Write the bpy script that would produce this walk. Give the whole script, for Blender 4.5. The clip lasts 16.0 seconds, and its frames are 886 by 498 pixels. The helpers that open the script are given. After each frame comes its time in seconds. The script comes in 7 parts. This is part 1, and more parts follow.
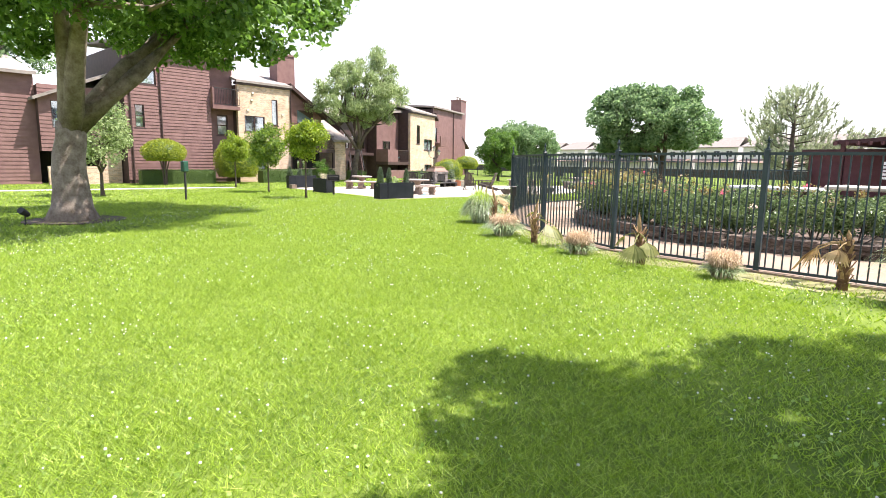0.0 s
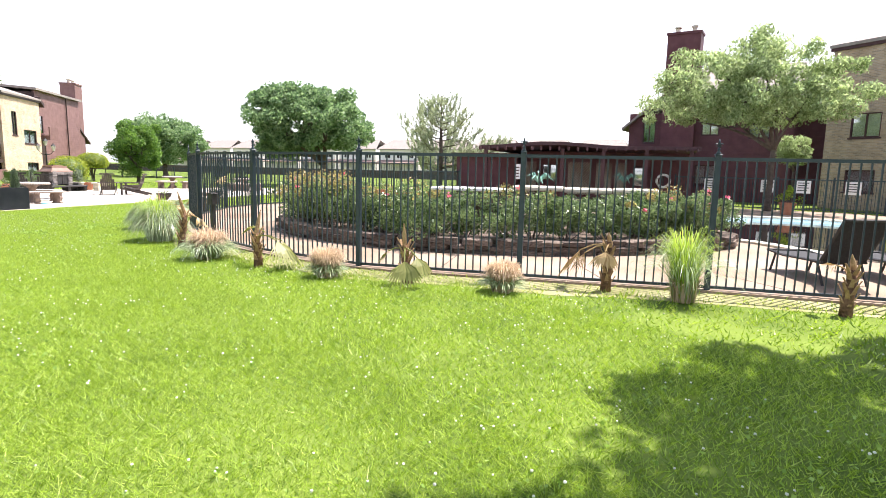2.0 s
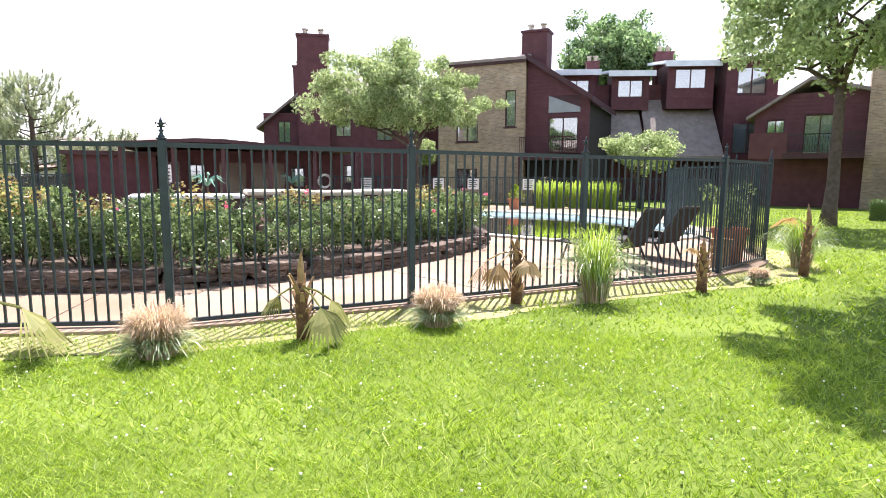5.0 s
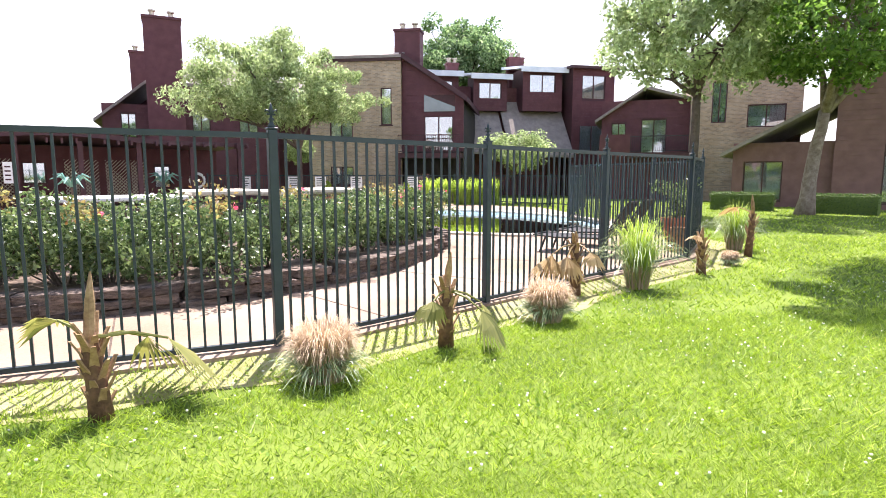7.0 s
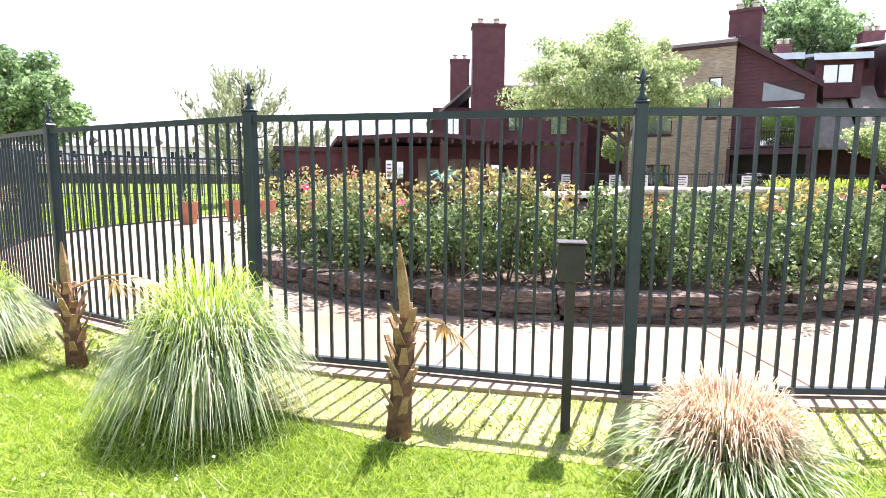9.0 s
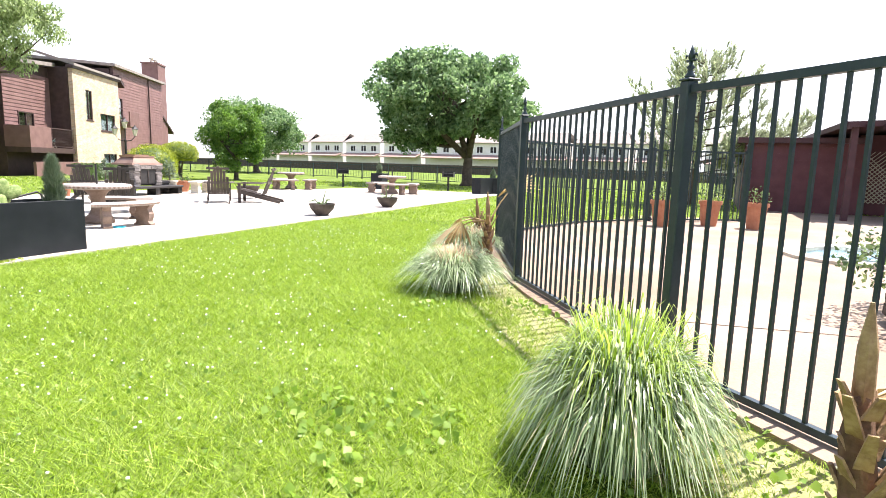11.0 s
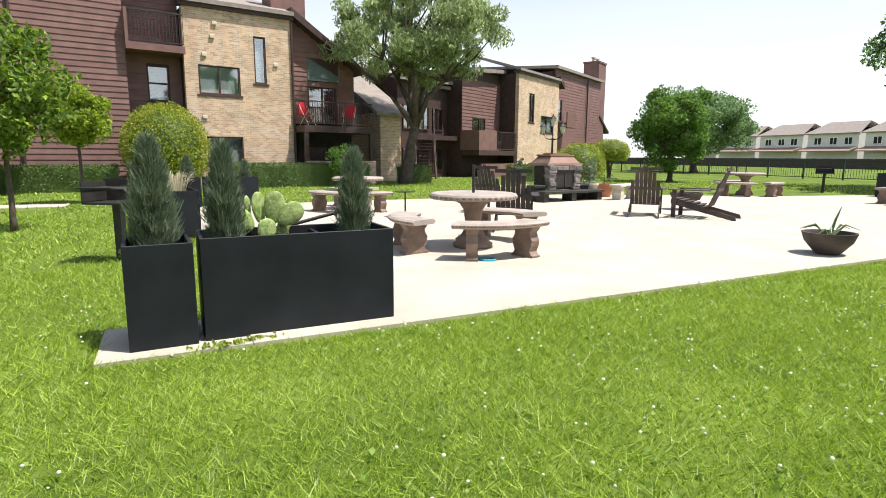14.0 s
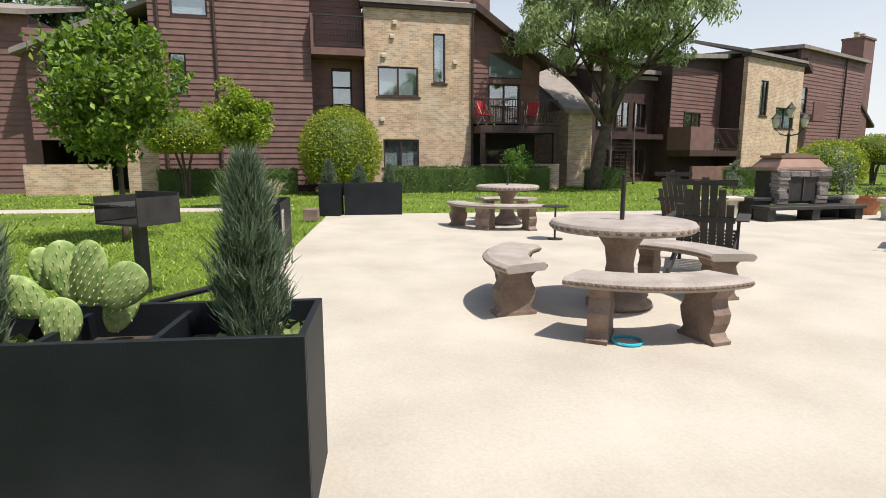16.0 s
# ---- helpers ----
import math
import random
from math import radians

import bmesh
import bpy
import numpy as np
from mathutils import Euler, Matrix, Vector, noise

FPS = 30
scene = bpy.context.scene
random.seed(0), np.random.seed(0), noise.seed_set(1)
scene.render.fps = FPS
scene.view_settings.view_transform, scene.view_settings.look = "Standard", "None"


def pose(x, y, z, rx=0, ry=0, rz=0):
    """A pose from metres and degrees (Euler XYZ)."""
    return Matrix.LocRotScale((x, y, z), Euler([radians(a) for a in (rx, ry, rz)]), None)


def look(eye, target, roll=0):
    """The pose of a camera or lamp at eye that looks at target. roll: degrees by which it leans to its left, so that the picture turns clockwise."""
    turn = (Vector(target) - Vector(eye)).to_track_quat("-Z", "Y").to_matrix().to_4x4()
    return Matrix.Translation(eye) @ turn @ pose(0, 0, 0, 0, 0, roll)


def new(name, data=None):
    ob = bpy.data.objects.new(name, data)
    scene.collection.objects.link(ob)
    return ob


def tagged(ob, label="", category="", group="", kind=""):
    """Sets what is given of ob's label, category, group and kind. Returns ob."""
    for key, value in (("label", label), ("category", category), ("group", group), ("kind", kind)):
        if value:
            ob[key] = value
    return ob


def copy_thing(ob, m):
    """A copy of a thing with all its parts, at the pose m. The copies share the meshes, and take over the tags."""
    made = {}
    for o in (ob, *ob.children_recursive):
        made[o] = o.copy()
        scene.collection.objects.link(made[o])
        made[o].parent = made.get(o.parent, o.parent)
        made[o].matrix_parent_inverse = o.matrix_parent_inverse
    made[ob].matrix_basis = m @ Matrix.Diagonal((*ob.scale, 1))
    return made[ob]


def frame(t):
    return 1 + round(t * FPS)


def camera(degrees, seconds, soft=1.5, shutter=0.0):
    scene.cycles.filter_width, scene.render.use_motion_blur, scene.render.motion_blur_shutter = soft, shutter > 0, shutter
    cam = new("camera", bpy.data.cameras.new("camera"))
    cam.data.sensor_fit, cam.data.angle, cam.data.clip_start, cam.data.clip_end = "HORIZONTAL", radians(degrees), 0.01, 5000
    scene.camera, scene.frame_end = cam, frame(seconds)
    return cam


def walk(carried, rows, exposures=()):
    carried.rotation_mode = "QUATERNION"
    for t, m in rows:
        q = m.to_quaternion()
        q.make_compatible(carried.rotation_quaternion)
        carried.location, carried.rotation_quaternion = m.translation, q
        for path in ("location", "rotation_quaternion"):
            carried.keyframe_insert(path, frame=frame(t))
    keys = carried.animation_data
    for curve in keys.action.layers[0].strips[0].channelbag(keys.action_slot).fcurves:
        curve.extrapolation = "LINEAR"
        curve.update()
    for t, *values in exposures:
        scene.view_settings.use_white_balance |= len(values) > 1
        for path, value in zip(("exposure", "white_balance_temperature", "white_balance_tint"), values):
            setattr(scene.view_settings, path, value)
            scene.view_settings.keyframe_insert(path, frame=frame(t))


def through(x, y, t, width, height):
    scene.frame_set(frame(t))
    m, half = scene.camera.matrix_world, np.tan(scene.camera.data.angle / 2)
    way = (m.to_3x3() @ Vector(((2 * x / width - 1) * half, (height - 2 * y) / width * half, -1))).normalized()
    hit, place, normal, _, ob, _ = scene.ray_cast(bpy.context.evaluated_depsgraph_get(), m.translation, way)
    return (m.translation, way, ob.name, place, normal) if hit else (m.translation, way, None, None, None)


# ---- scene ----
cam = camera(76.3, 16.0, 0.9)
PATH = [
    (0, (12.76, -0.31, 1.595), (11.22, 0.93, 1.292), 0.9),
    (0.5, (12.114, -0.072, 1.563), (10.777, 1.386, 1.263), 1.7),
    (1, (11.455, 0.172, 1.528), (10.331, 1.8, 1.235), 1.7),
    (1.5, (10.917, 0.397, 1.586), (10.056, 2.179, 1.298), 1.4),
    (2, (10.335, 0.644, 1.59), (9.781, 2.545, 1.309), 1.3),
    (2.5, (9.765, 0.98, 1.593), (9.465, 2.938, 1.321), 0.9),
    (3, (9.15, 1.306, 1.568), (9.09, 3.286, 1.298), 0.8),
    (3.5, (8.532, 1.647, 1.58), (8.644, 3.626, 1.315), 0.6),
    (4, (7.988, 2.023, 1.537), (8.334, 3.975, 1.273), 0.5),
    (4.5, (7.403, 2.339, 1.529), (7.983, 4.235, 1.269), 0.5),
    (6.8, (4.77, 4.164, 1.48), (6.071, 5.661, 1.223), 0.1),
    (7, (4.56, 4.308, 1.479), (5.862, 5.804, 1.221), 0.1),
    (7.5, (3.881, 4.823, 1.454), (5.159, 6.339, 1.195), 0.1),
    (8, (3.192, 5.337, 1.449), (4.303, 6.979, 1.185), 0.2),
    (8.5, (2.608, 5.979, 1.415), (3.5, 7.749, 1.149), 0.4),
    (9, (2.04, 6.537, 1.423), (2.59, 8.441, 1.158), 0.4),
    (9.5, (1.441, 7.034, 1.416), (1.621, 9.007, 1.14), 1.0),
    (10, (0.96, 7.565, 1.343), (0.722, 9.531, 1.061), 1.4),
    (10.2, (0.75, 7.824, 1.33), (0.394, 9.771, 1.045), 1.5),
    (12.5, (-1.795, 11.27, 1.273), (-3.135, 12.72, 0.954), 0.8),
    (13, (-2.446, 11.839, 1.241), (-3.972, 13.091, 0.92), 0.4),
    (13.5, (-3.002, 12.29, 1.248), (-4.666, 13.351, 0.925), 0.3),
    (14, (-3.54, 12.74, 1.239), (-5.31, 13.613, 0.914), 0.3),
    (14.5, (-4.101, 13.214, 1.228), (-5.949, 13.904, 0.903), 0.1),
    (15, (-4.651, 13.701, 1.222), (-6.538, 14.28, 0.897), -0.0),
    (15.5, (-5.169, 14.098, 1.248), (-7.102, 14.493, 0.925), -0.0),
    (16, (-5.666, 14.524, 1.271), (-7.631, 14.715, 0.95), -0.1),
]
walk(cam, [(t, look(eye, target, roll)) for t, eye, target, roll in PATH], [(0, 1.42, 6450, 17), (4, 1.48, 6400, 19), (8, 1.75, 6350, 23), (9, 1.87, 6300, 23), (10.2, 1.72, 6350, 20),
                                                                      (12.4, 1.18, 6450, 13), (13.5, 0.75, 6500, 11), (14.5, 0.5, 6500, 10), (16, 0.24, 6500, 10)])

# ---- light ----
SUN_EL, SUN_AZ = radians(65), math.atan2(0.65, 0.52)
sun = new("sun", bpy.data.lights.new("sun", "SUN"))
sun.data.energy, sun.data.angle, sun.data.color = 5.0, radians(0.53), (1.0, 0.955, 0.88)
sun_dir = Vector((math.cos(SUN_EL) * math.cos(SUN_AZ), math.cos(SUN_EL) * math.sin(SUN_AZ), math.sin(SUN_EL)))
sun.matrix_world = look(sun_dir * 60, (0, 0, 0))
world = bpy.data.worlds.new("world")
scene.world = world
world.use_nodes = True
wn = world.node_tree
sky = wn.nodes.new("ShaderNodeTexSky")
sky.sky_type, sky.sun_disc = "NISHITA", False
sky.sun_elevation, sky.sun_rotation = SUN_EL, math.pi / 2 - SUN_AZ
sky.air_density, sky.dust_density, sky.ozone_density = 1.0, 1.3, 1.0
# thin white haze, thickest towards the horizon, with soft cloud streaks
wc, ws, wr, wx, wz = wn.nodes.new("ShaderNodeTexCoord"), wn.nodes.new("ShaderNodeSeparateXYZ"), wn.nodes.new("ShaderNodeMapRange"), wn.nodes.new("ShaderNodeMix"), wn.nodes.new("ShaderNodeTexNoise")
wm, wa = wn.nodes.new("ShaderNodeMapping"), wn.nodes.new("ShaderNodeMath")
wm.inputs["Scale"].default_value = (1.5, 1.5, 5.0)
wz.inputs["Scale"].default_value, wz.inputs["Detail"].default_value = 1.6, 6
wn.links.new(wc.outputs["Generated"], ws.inputs[0])
wn.links.new(wc.outputs["Generated"], wm.inputs[0])
wn.links.new(wm.outputs[0], wz.inputs["Vector"])
wn.links.new(ws.outputs[2], wr.inputs[0])
wr.inputs[1].default_value, wr.inputs[2].default_value, wr.inputs[3].default_value, wr.inputs[4].default_value = 0.0, 0.5, 0.85, 0.0
wa.operation, wa.use_clamp = "MULTIPLY_ADD", True
wn.links.new(wz.outputs[0], wa.inputs[0])
wa.inputs[1].default_value = 0.22
wn.links.new(wr.outputs[0], wa.inputs[2])
wx.data_type = "RGBA"
wx.inputs[7].default_value = (6.6, 6.75, 6.9, 1)
wn.links.new(wa.outputs[0], wx.inputs[0])
wn.links.new(sky.outputs[0], wx.inputs[6])
wn.links.new(wx.outputs[2], wn.nodes["Background"].inputs[0])
wn.nodes["Background"].inputs[1].default_value = 0.12

np.random.seed(5)

# ---- materials ----
MATS = {}


def material(name, c1, c2=None, scale=6.0, rough=0.75, bump=0.15, metal=0.0, fine=60.0, vary=0.0, sub=0.0, spec=0.4):
    """Two colours mixed by noise at two scales, with fine relief; vary: brightness by object."""
    if name in MATS:
        return MATS[name]
    m = bpy.data.materials.new(name)
    m.use_nodes = True
    n, l = m.node_tree.nodes, m.node_tree.links
    p = n["Principled BSDF"]
    co = n.new("ShaderNodeTexCoord")
    a, b = n.new("ShaderNodeTexNoise"), n.new("ShaderNodeTexNoise")
    a.inputs["Scale"].default_value, a.inputs["Detail"].default_value = scale, 5
    b.inputs["Scale"].default_value, b.inputs["Detail"].default_value = fine, 3
    for t in (a, b):
        l.new(co.outputs["Object"], t.inputs["Vector"])
    add = n.new("ShaderNodeMath")
    add.operation = "MULTIPLY_ADD"
    l.new(b.outputs[0], add.inputs[0])
    add.inputs[1].default_value = 0.45
    l.new(a.outputs[0], add.inputs[2])
    ramp = n.new("ShaderNodeValToRGB")
    ramp.color_ramp.elements[0].position, ramp.color_ramp.elements[1].position = 0.5, 0.95
    ramp.color_ramp.elements[0].color = (*c1, 1)
    ramp.color_ramp.elements[1].color = (*(c2 or [min(1, v * 1.25) for v in c1]), 1)
    l.new(add.outputs[0], ramp.inputs[0])
    out = ramp.outputs[0]
    if vary:
        info, hsv, mr = n.new("ShaderNodeObjectInfo"), n.new("ShaderNodeHueSaturation"), n.new("ShaderNodeMapRange")
        mr.inputs[3].default_value, mr.inputs[4].default_value = 1 - vary, 1 + vary
        l.new(info.outputs["Random"], mr.inputs[0])
        l.new(mr.outputs[0], hsv.inputs["Value"])
        l.new(out, hsv.inputs["Color"])
        out = hsv.outputs[0]
    l.new(out, p.inputs["Base Color"])
    p.inputs["Roughness"].default_value, p.inputs["Metallic"].default_value = rough, metal
    p.inputs["Specular IOR Level"].default_value = spec
    if bump:
        bp = n.new("ShaderNodeBump")
        bp.inputs["Strength"].default_value, bp.inputs["Distance"].default_value = bump, 0.02
        l.new(add.outputs[0], bp.inputs["Height"])
        l.new(bp.outputs[0], p.inputs["Normal"])
    MATS[name] = m
    return m


def leaf_material(name, c1, c2, through=0.35, rough=0.5, rare=None):
    """Leaves: colour varies from leaf to leaf, and light comes through."""
    if name in MATS:
        return MATS[name]
    m = bpy.data.materials.new(name)
    m.use_nodes = True
    n, l = m.node_tree.nodes, m.node_tree.links
    p, out = n["Principled BSDF"], n["Material Output"]
    geo, ramp = n.new("ShaderNodeNewGeometry"), n.new("ShaderNodeValToRGB")
    ramp.color_ramp.elements[0].color, ramp.color_ramp.elements[1].color = (*c1, 1), (*c2, 1)
    if rare:
        ramp.color_ramp.elements[1].position = 0.88
        e = ramp.color_ramp.elements.new(0.97)
        e.color = (*rare, 1)
    l.new(geo.outputs["Random Per Island"], ramp.inputs[0])
    l.new(ramp.outputs[0], p.inputs["Base Color"])
    p.inputs["Roughness"].default_value = rough
    p.inputs["Specular IOR Level"].default_value = 0.35
    tr, mix = n.new("ShaderNodeBsdfTranslucent"), n.new("ShaderNodeMixShader")
    hsv = n.new("ShaderNodeHueSaturation")
    hsv.inputs["Saturation"].default_value, hsv.inputs["Value"].default_value = 1.1, 1.5
    l.new(ramp.outputs[0], hsv.inputs["Color"])
    l.new(hsv.outputs[0], tr.inputs["Color"])
    mix.inputs[0].default_value = through
    l.new(p.outputs[0], mix.inputs[1])
    l.new(tr.outputs[0], mix.inputs[2])
    l.new(mix.outputs[0], out.inputs[0])
    MATS[name] = m
    return m


def brick_material(name, c1, c2, mortar):
    if name in MATS:
        return MATS[name]
    m = material(name, c1, c2, 1.2, 0.85, 0.2)
    n, l = m.node_tree.nodes, m.node_tree.links
    p = n["Principled BSDF"]
    co, sep, comb, add = n.new("ShaderNodeTexCoord"), n.new("ShaderNodeSeparateXYZ"), n.new("ShaderNodeCombineXYZ"), n.new("ShaderNodeMath")
    br, mix = n.new("ShaderNodeTexBrick"), n.new("ShaderNodeMix")
    l.new(co.outputs["Object"], sep.inputs[0])
    l.new(sep.outputs[0], add.inputs[0])
    l.new(sep.outputs[1], add.inputs[1])
    l.new(add.outputs[0], comb.inputs[0])
    l.new(sep.outputs[2], comb.inputs[1])
    l.new(comb.outputs[0], br.inputs["Vector"])
    br.inputs["Scale"].default_value = 1.0
    br.inputs["Brick Width"].default_value, br.inputs["Row Height"].default_value = 0.21, 0.075
    br.inputs["Mortar Size"].default_value, br.inputs["Bias"].default_value = 0.006, 0.0
    br.inputs["Color1"].default_value = (0.72, 0.72, 0.72, 1)
    br.inputs["Color2"].default_value = (1.2, 1.15, 1.1, 1)
    br.inputs["Mortar"].default_value = (*[a / b for a, b in zip(mortar, c1)], 1)
    old = p.inputs["Base Color"].links[0].from_socket
    mix.data_type, mix.blend_type = "RGBA", "MULTIPLY"
    mix.inputs[0].default_value = 1.0
    l.new(old, mix.inputs[6])
    l.new(br.outputs[0], mix.inputs[7])
    l.new(mix.outputs[2], p.inputs["Base Color"])
    return m


def glass_material(name, tint):
    if name in MATS:
        return MATS[name]
    m = bpy.data.materials.new(name)
    m.use_nodes = True
    n, l = m.node_tree.nodes, m.node_tree.links
    n.remove(n["Principled BSDF"])
    t, g, mix = n.new("ShaderNodeBsdfTransparent"), n.new("ShaderNodeBsdfGlossy"), n.new("ShaderNodeMixShader")
    t.inputs[0].default_value = (*tint, 1)
    g.inputs["Roughness"].default_value = 0.03
    mix.inputs[0].default_value = 0.34
    l.new(t.outputs[0], mix.inputs[1])
    l.new(g.outputs[0], mix.inputs[2])
    l.new(mix.outputs[0], n["Material Output"].inputs[0])
    MATS[name] = m
    return m


def water_material():
    m = bpy.data.materials.new("pool water")
    m.use_nodes = True
    n, l = m.node_tree.nodes, m.node_tree.links
    p = n["Principled BSDF"]
    p.inputs["Base Color"].default_value = (0.8, 0.96, 0.99, 1)
    p.inputs["Roughness"].default_value, p.inputs["IOR"].default_value = 0.04, 1.33
    p.inputs["Transmission Weight"].default_value = 1.0
    t, b = n.new("ShaderNodeTexNoise"), n.new("ShaderNodeBump")
    t.inputs["Scale"].default_value = 3.0
    b.inputs["Strength"].default_value, b.inputs["Distance"].default_value = 0.25, 0.05
    l.new(t.outputs[0], b.inputs["Height"])
    l.new(b.outputs[0], p.inputs["Normal"])
    return m


LAWN = material("lawn soil and thatch", (0.062, 0.1, 0.016), (0.155, 0.21, 0.037), 0.8, 0.95, 0.3, fine=25, spec=0.1)
BLADE = leaf_material("grass blade", (0.095, 0.17, 0.016), (0.375, 0.5, 0.07), 0.33, 0.42, (0.46, 0.53, 0.13))
CONCRETE = material("patio concrete", (0.385, 0.34, 0.28), (0.495, 0.445, 0.375), 1.3, 0.9, 0.25, fine=55)
DECK = material("pool deck concrete", (0.20, 0.135, 0.085), (0.32, 0.245, 0.185), 0.55, 0.85, 0.15, fine=70)
FENCE = material("dark green-black fence paint", (0.016, 0.030, 0.036), (0.025, 0.042, 0.050), 8, 0.42, 0.05)
BRICK_TAN = brick_material("tan brick", (0.45, 0.31, 0.205), (0.61, 0.45, 0.32), (0.50, 0.42, 0.33))
BRICK_GREY = brick_material("grey-tan brick", (0.30, 0.22, 0.14), (0.40, 0.31, 0.21), (0.34, 0.29, 0.23))
SIDING = material("brown-red wood siding", (0.155, 0.082, 0.072), (0.215, 0.12, 0.105), 2.5, 0.7, 0.2, vary=0.08)
SIDING_RED = material("dark red wood siding", (0.082, 0.026, 0.030), (0.12, 0.042, 0.046), 2.5, 0.7, 0.2, vary=0.08)
TRIM = material("dark brown trim", (0.045, 0.024, 0.021), (0.07, 0.04, 0.034), 4, 0.6, 0.1)
TRIM_RED = material("dark maroon trim", (0.045, 0.016, 0.018), (0.07, 0.026, 0.029), 4, 0.6, 0.1)
SHINGLE = material("grey-brown shingles", (0.20, 0.17, 0.15), (0.30, 0.26, 0.23), 3, 0.95, 0.4, fine=20)
WRAP = material("white roof wrap", (0.62, 0.68, 0.72), (0.8, 0.84, 0.86), 2, 0.5, 0.2)
PANE = glass_material("window glass", (0.75, 0.82, 0.84))
BLIND = material("pale window blinds", (0.62, 0.63, 0.62), (0.75, 0.76, 0.74), 1.5, 0.8, 0.0)
# near-black that stands in for shade inside rooms and recesses
SHADE_DARK = material("near-black interior shade", (0.02, 0.017, 0.015), (0.035, 0.03, 0.027), 3, 0.9, 0.0)
BARK = material("grey-brown bark", (0.13, 0.095, 0.07), (0.30, 0.25, 0.20), 5, 0.95, 0.9, fine=22)
BARK_DARK = material("dark bark", (0.06, 0.045, 0.035), (0.13, 0.10, 0.08), 6, 0.95, 0.8, fine=25)
STONE = material("rough brown ledge stone", (0.040, 0.029, 0.023), (0.19, 0.145, 0.115), 5, 0.95, 0.8, fine=35, vary=0.4)
CAST = material("brown stained cast stone", (0.15, 0.10, 0.075), (0.28, 0.205, 0.16), 6, 0.7, 0.25, fine=50)
CAST_TOP = material("worn grey-brown cast stone top", (0.27, 0.225, 0.195), (0.40, 0.35, 0.31), 5, 0.75, 0.2, fine=60)
CAST_PALE = material("pale cast stone", (0.48, 0.43, 0.33), (0.6, 0.55, 0.45), 6, 0.85, 0.2)
PLANTER = material("black painted planter board", (0.008, 0.010, 0.013), (0.017, 0.020, 0.024), 3, 0.55, 0.08, fine=120, spec=0.25)
SOIL = material("dark potting soil", (0.035, 0.024, 0.017), (0.09, 0.065, 0.045), 12, 0.98, 0.8, fine=50)
MULCH = material("brown mulch", (0.055, 0.038, 0.028), (0.15, 0.11, 0.08), 9, 0.98, 0.9, fine=40)
BLACK_STEEL = material("weathered black steel", (0.018, 0.017, 0.016), (0.04, 0.036, 0.033), 7, 0.55, 0.15)
BLACK_WOOD = material("black-stained wood", (0.022, 0.019, 0.018), (0.05, 0.043, 0.038), 5, 0.6, 0.2, vary=0.15)
GREY_WOOD = material("weathered dark brown wood", (0.045, 0.034, 0.029), (0.09, 0.072, 0.062), 5, 0.75, 0.25, vary=0.15)
COPPER = material("dull copper", (0.27, 0.165, 0.12), (0.38, 0.25, 0.19), 3, 0.42, 0.05, metal=0.6)
TERRACOTTA = material("terracotta", (0.36, 0.14, 0.075), (0.46, 0.21, 0.12), 5, 0.85, 0.1)
DRY = material("dry palm fibre", (0.20, 0.115, 0.055), (0.40, 0.27, 0.14), 14, 0.9, 0.6, fine=60)
PALM_TRUNK = material("shaggy palm trunk", (0.075, 0.04, 0.022), (0.20, 0.11, 0.06), 12, 0.95, 0.8, fine=45)
WHITE = material("white paint and sunlit slab white", (0.72, 0.72, 0.70), (0.8, 0.8, 0.78), 3, 0.6, 0.05)
CREAM = material("cream stucco", (0.64, 0.62, 0.58), (0.72, 0.70, 0.66), 2, 0.9, 0.1)

# ---- mesh helpers ----


def box(bm, c, s, m=None):
    """A box of size s centred at c."""
    v = bmesh.ops.create_cube(bm, size=1.0, matrix=(m or Matrix()) @ Matrix.LocRotScale(c, None, s))["verts"]
    return v


def span(bm, x0, x1, y0, y1, z0, z1, m=None):
    return box(bm, ((x0 + x1) / 2, (y0 + y1) / 2, (z0 + z1) / 2), (abs(x1 - x0), abs(y1 - y0), abs(z1 - z0)), m)


def cyl(bm, a, b, r0, r1=None, n=10):
    """A tapered rod from a to b."""
    a, b = Vector(a), Vector(b)
    d = b - a
    q = d.to_track_quat("Z", "Y").to_matrix().to_4x4()
    bmesh.ops.create_cone(bm, cap_ends=True, segments=n, radius1=r0, radius2=r0 if r1 is None else r1, depth=d.length,
                          matrix=Matrix.Translation((a + b) / 2) @ q)


def lathe(bm, prof, n=24, c=(0, 0, 0)):
    """A turned body from (radius, height) pairs."""
    rings = []
    for r, z in prof:
        rings.append([bm.verts.new((c[0] + r * math.cos(6.28319 * k / n), c[1] + r * math.sin(6.28319 * k / n), c[2] + z)) for k in range(n)])
    for a, b in zip(rings, rings[1:]):
        for k in range(n):
            bm.faces.new((a[k], a[(k + 1) % n], b[(k + 1) % n], b[k]))
    bm.faces.new(rings[0][::-1])
    bm.faces.new(rings[-1])


def tube(bm, pts, radii, n=8):
    """A bent, tapered tube through pts."""
    rings = []
    for i, p in enumerate(pts):
        d = (Vector(pts[min(i + 1, len(pts) - 1)]) - Vector(pts[max(i - 1, 0)])).normalized()
        x = d.orthogonal().normalized() if abs(d.z) < 0.9 else (Vector((1, 0, 0)) - d * d.x).normalized()
        y = d.cross(x)
        rings.append([bm.verts.new(Vector(p) + (x * math.cos(6.28319 * k / n) + y * math.sin(6.28319 * k / n)) * radii[i]) for k in range(n)])
    for a, b in zip(rings, rings[1:]):
        for k in range(n):
            bm.faces.new((a[k], a[(k + 1) % n], b[(k + 1) % n], b[k]))
    bm.faces.new(rings[0][::-1])
    bm.faces.new(rings[-1])


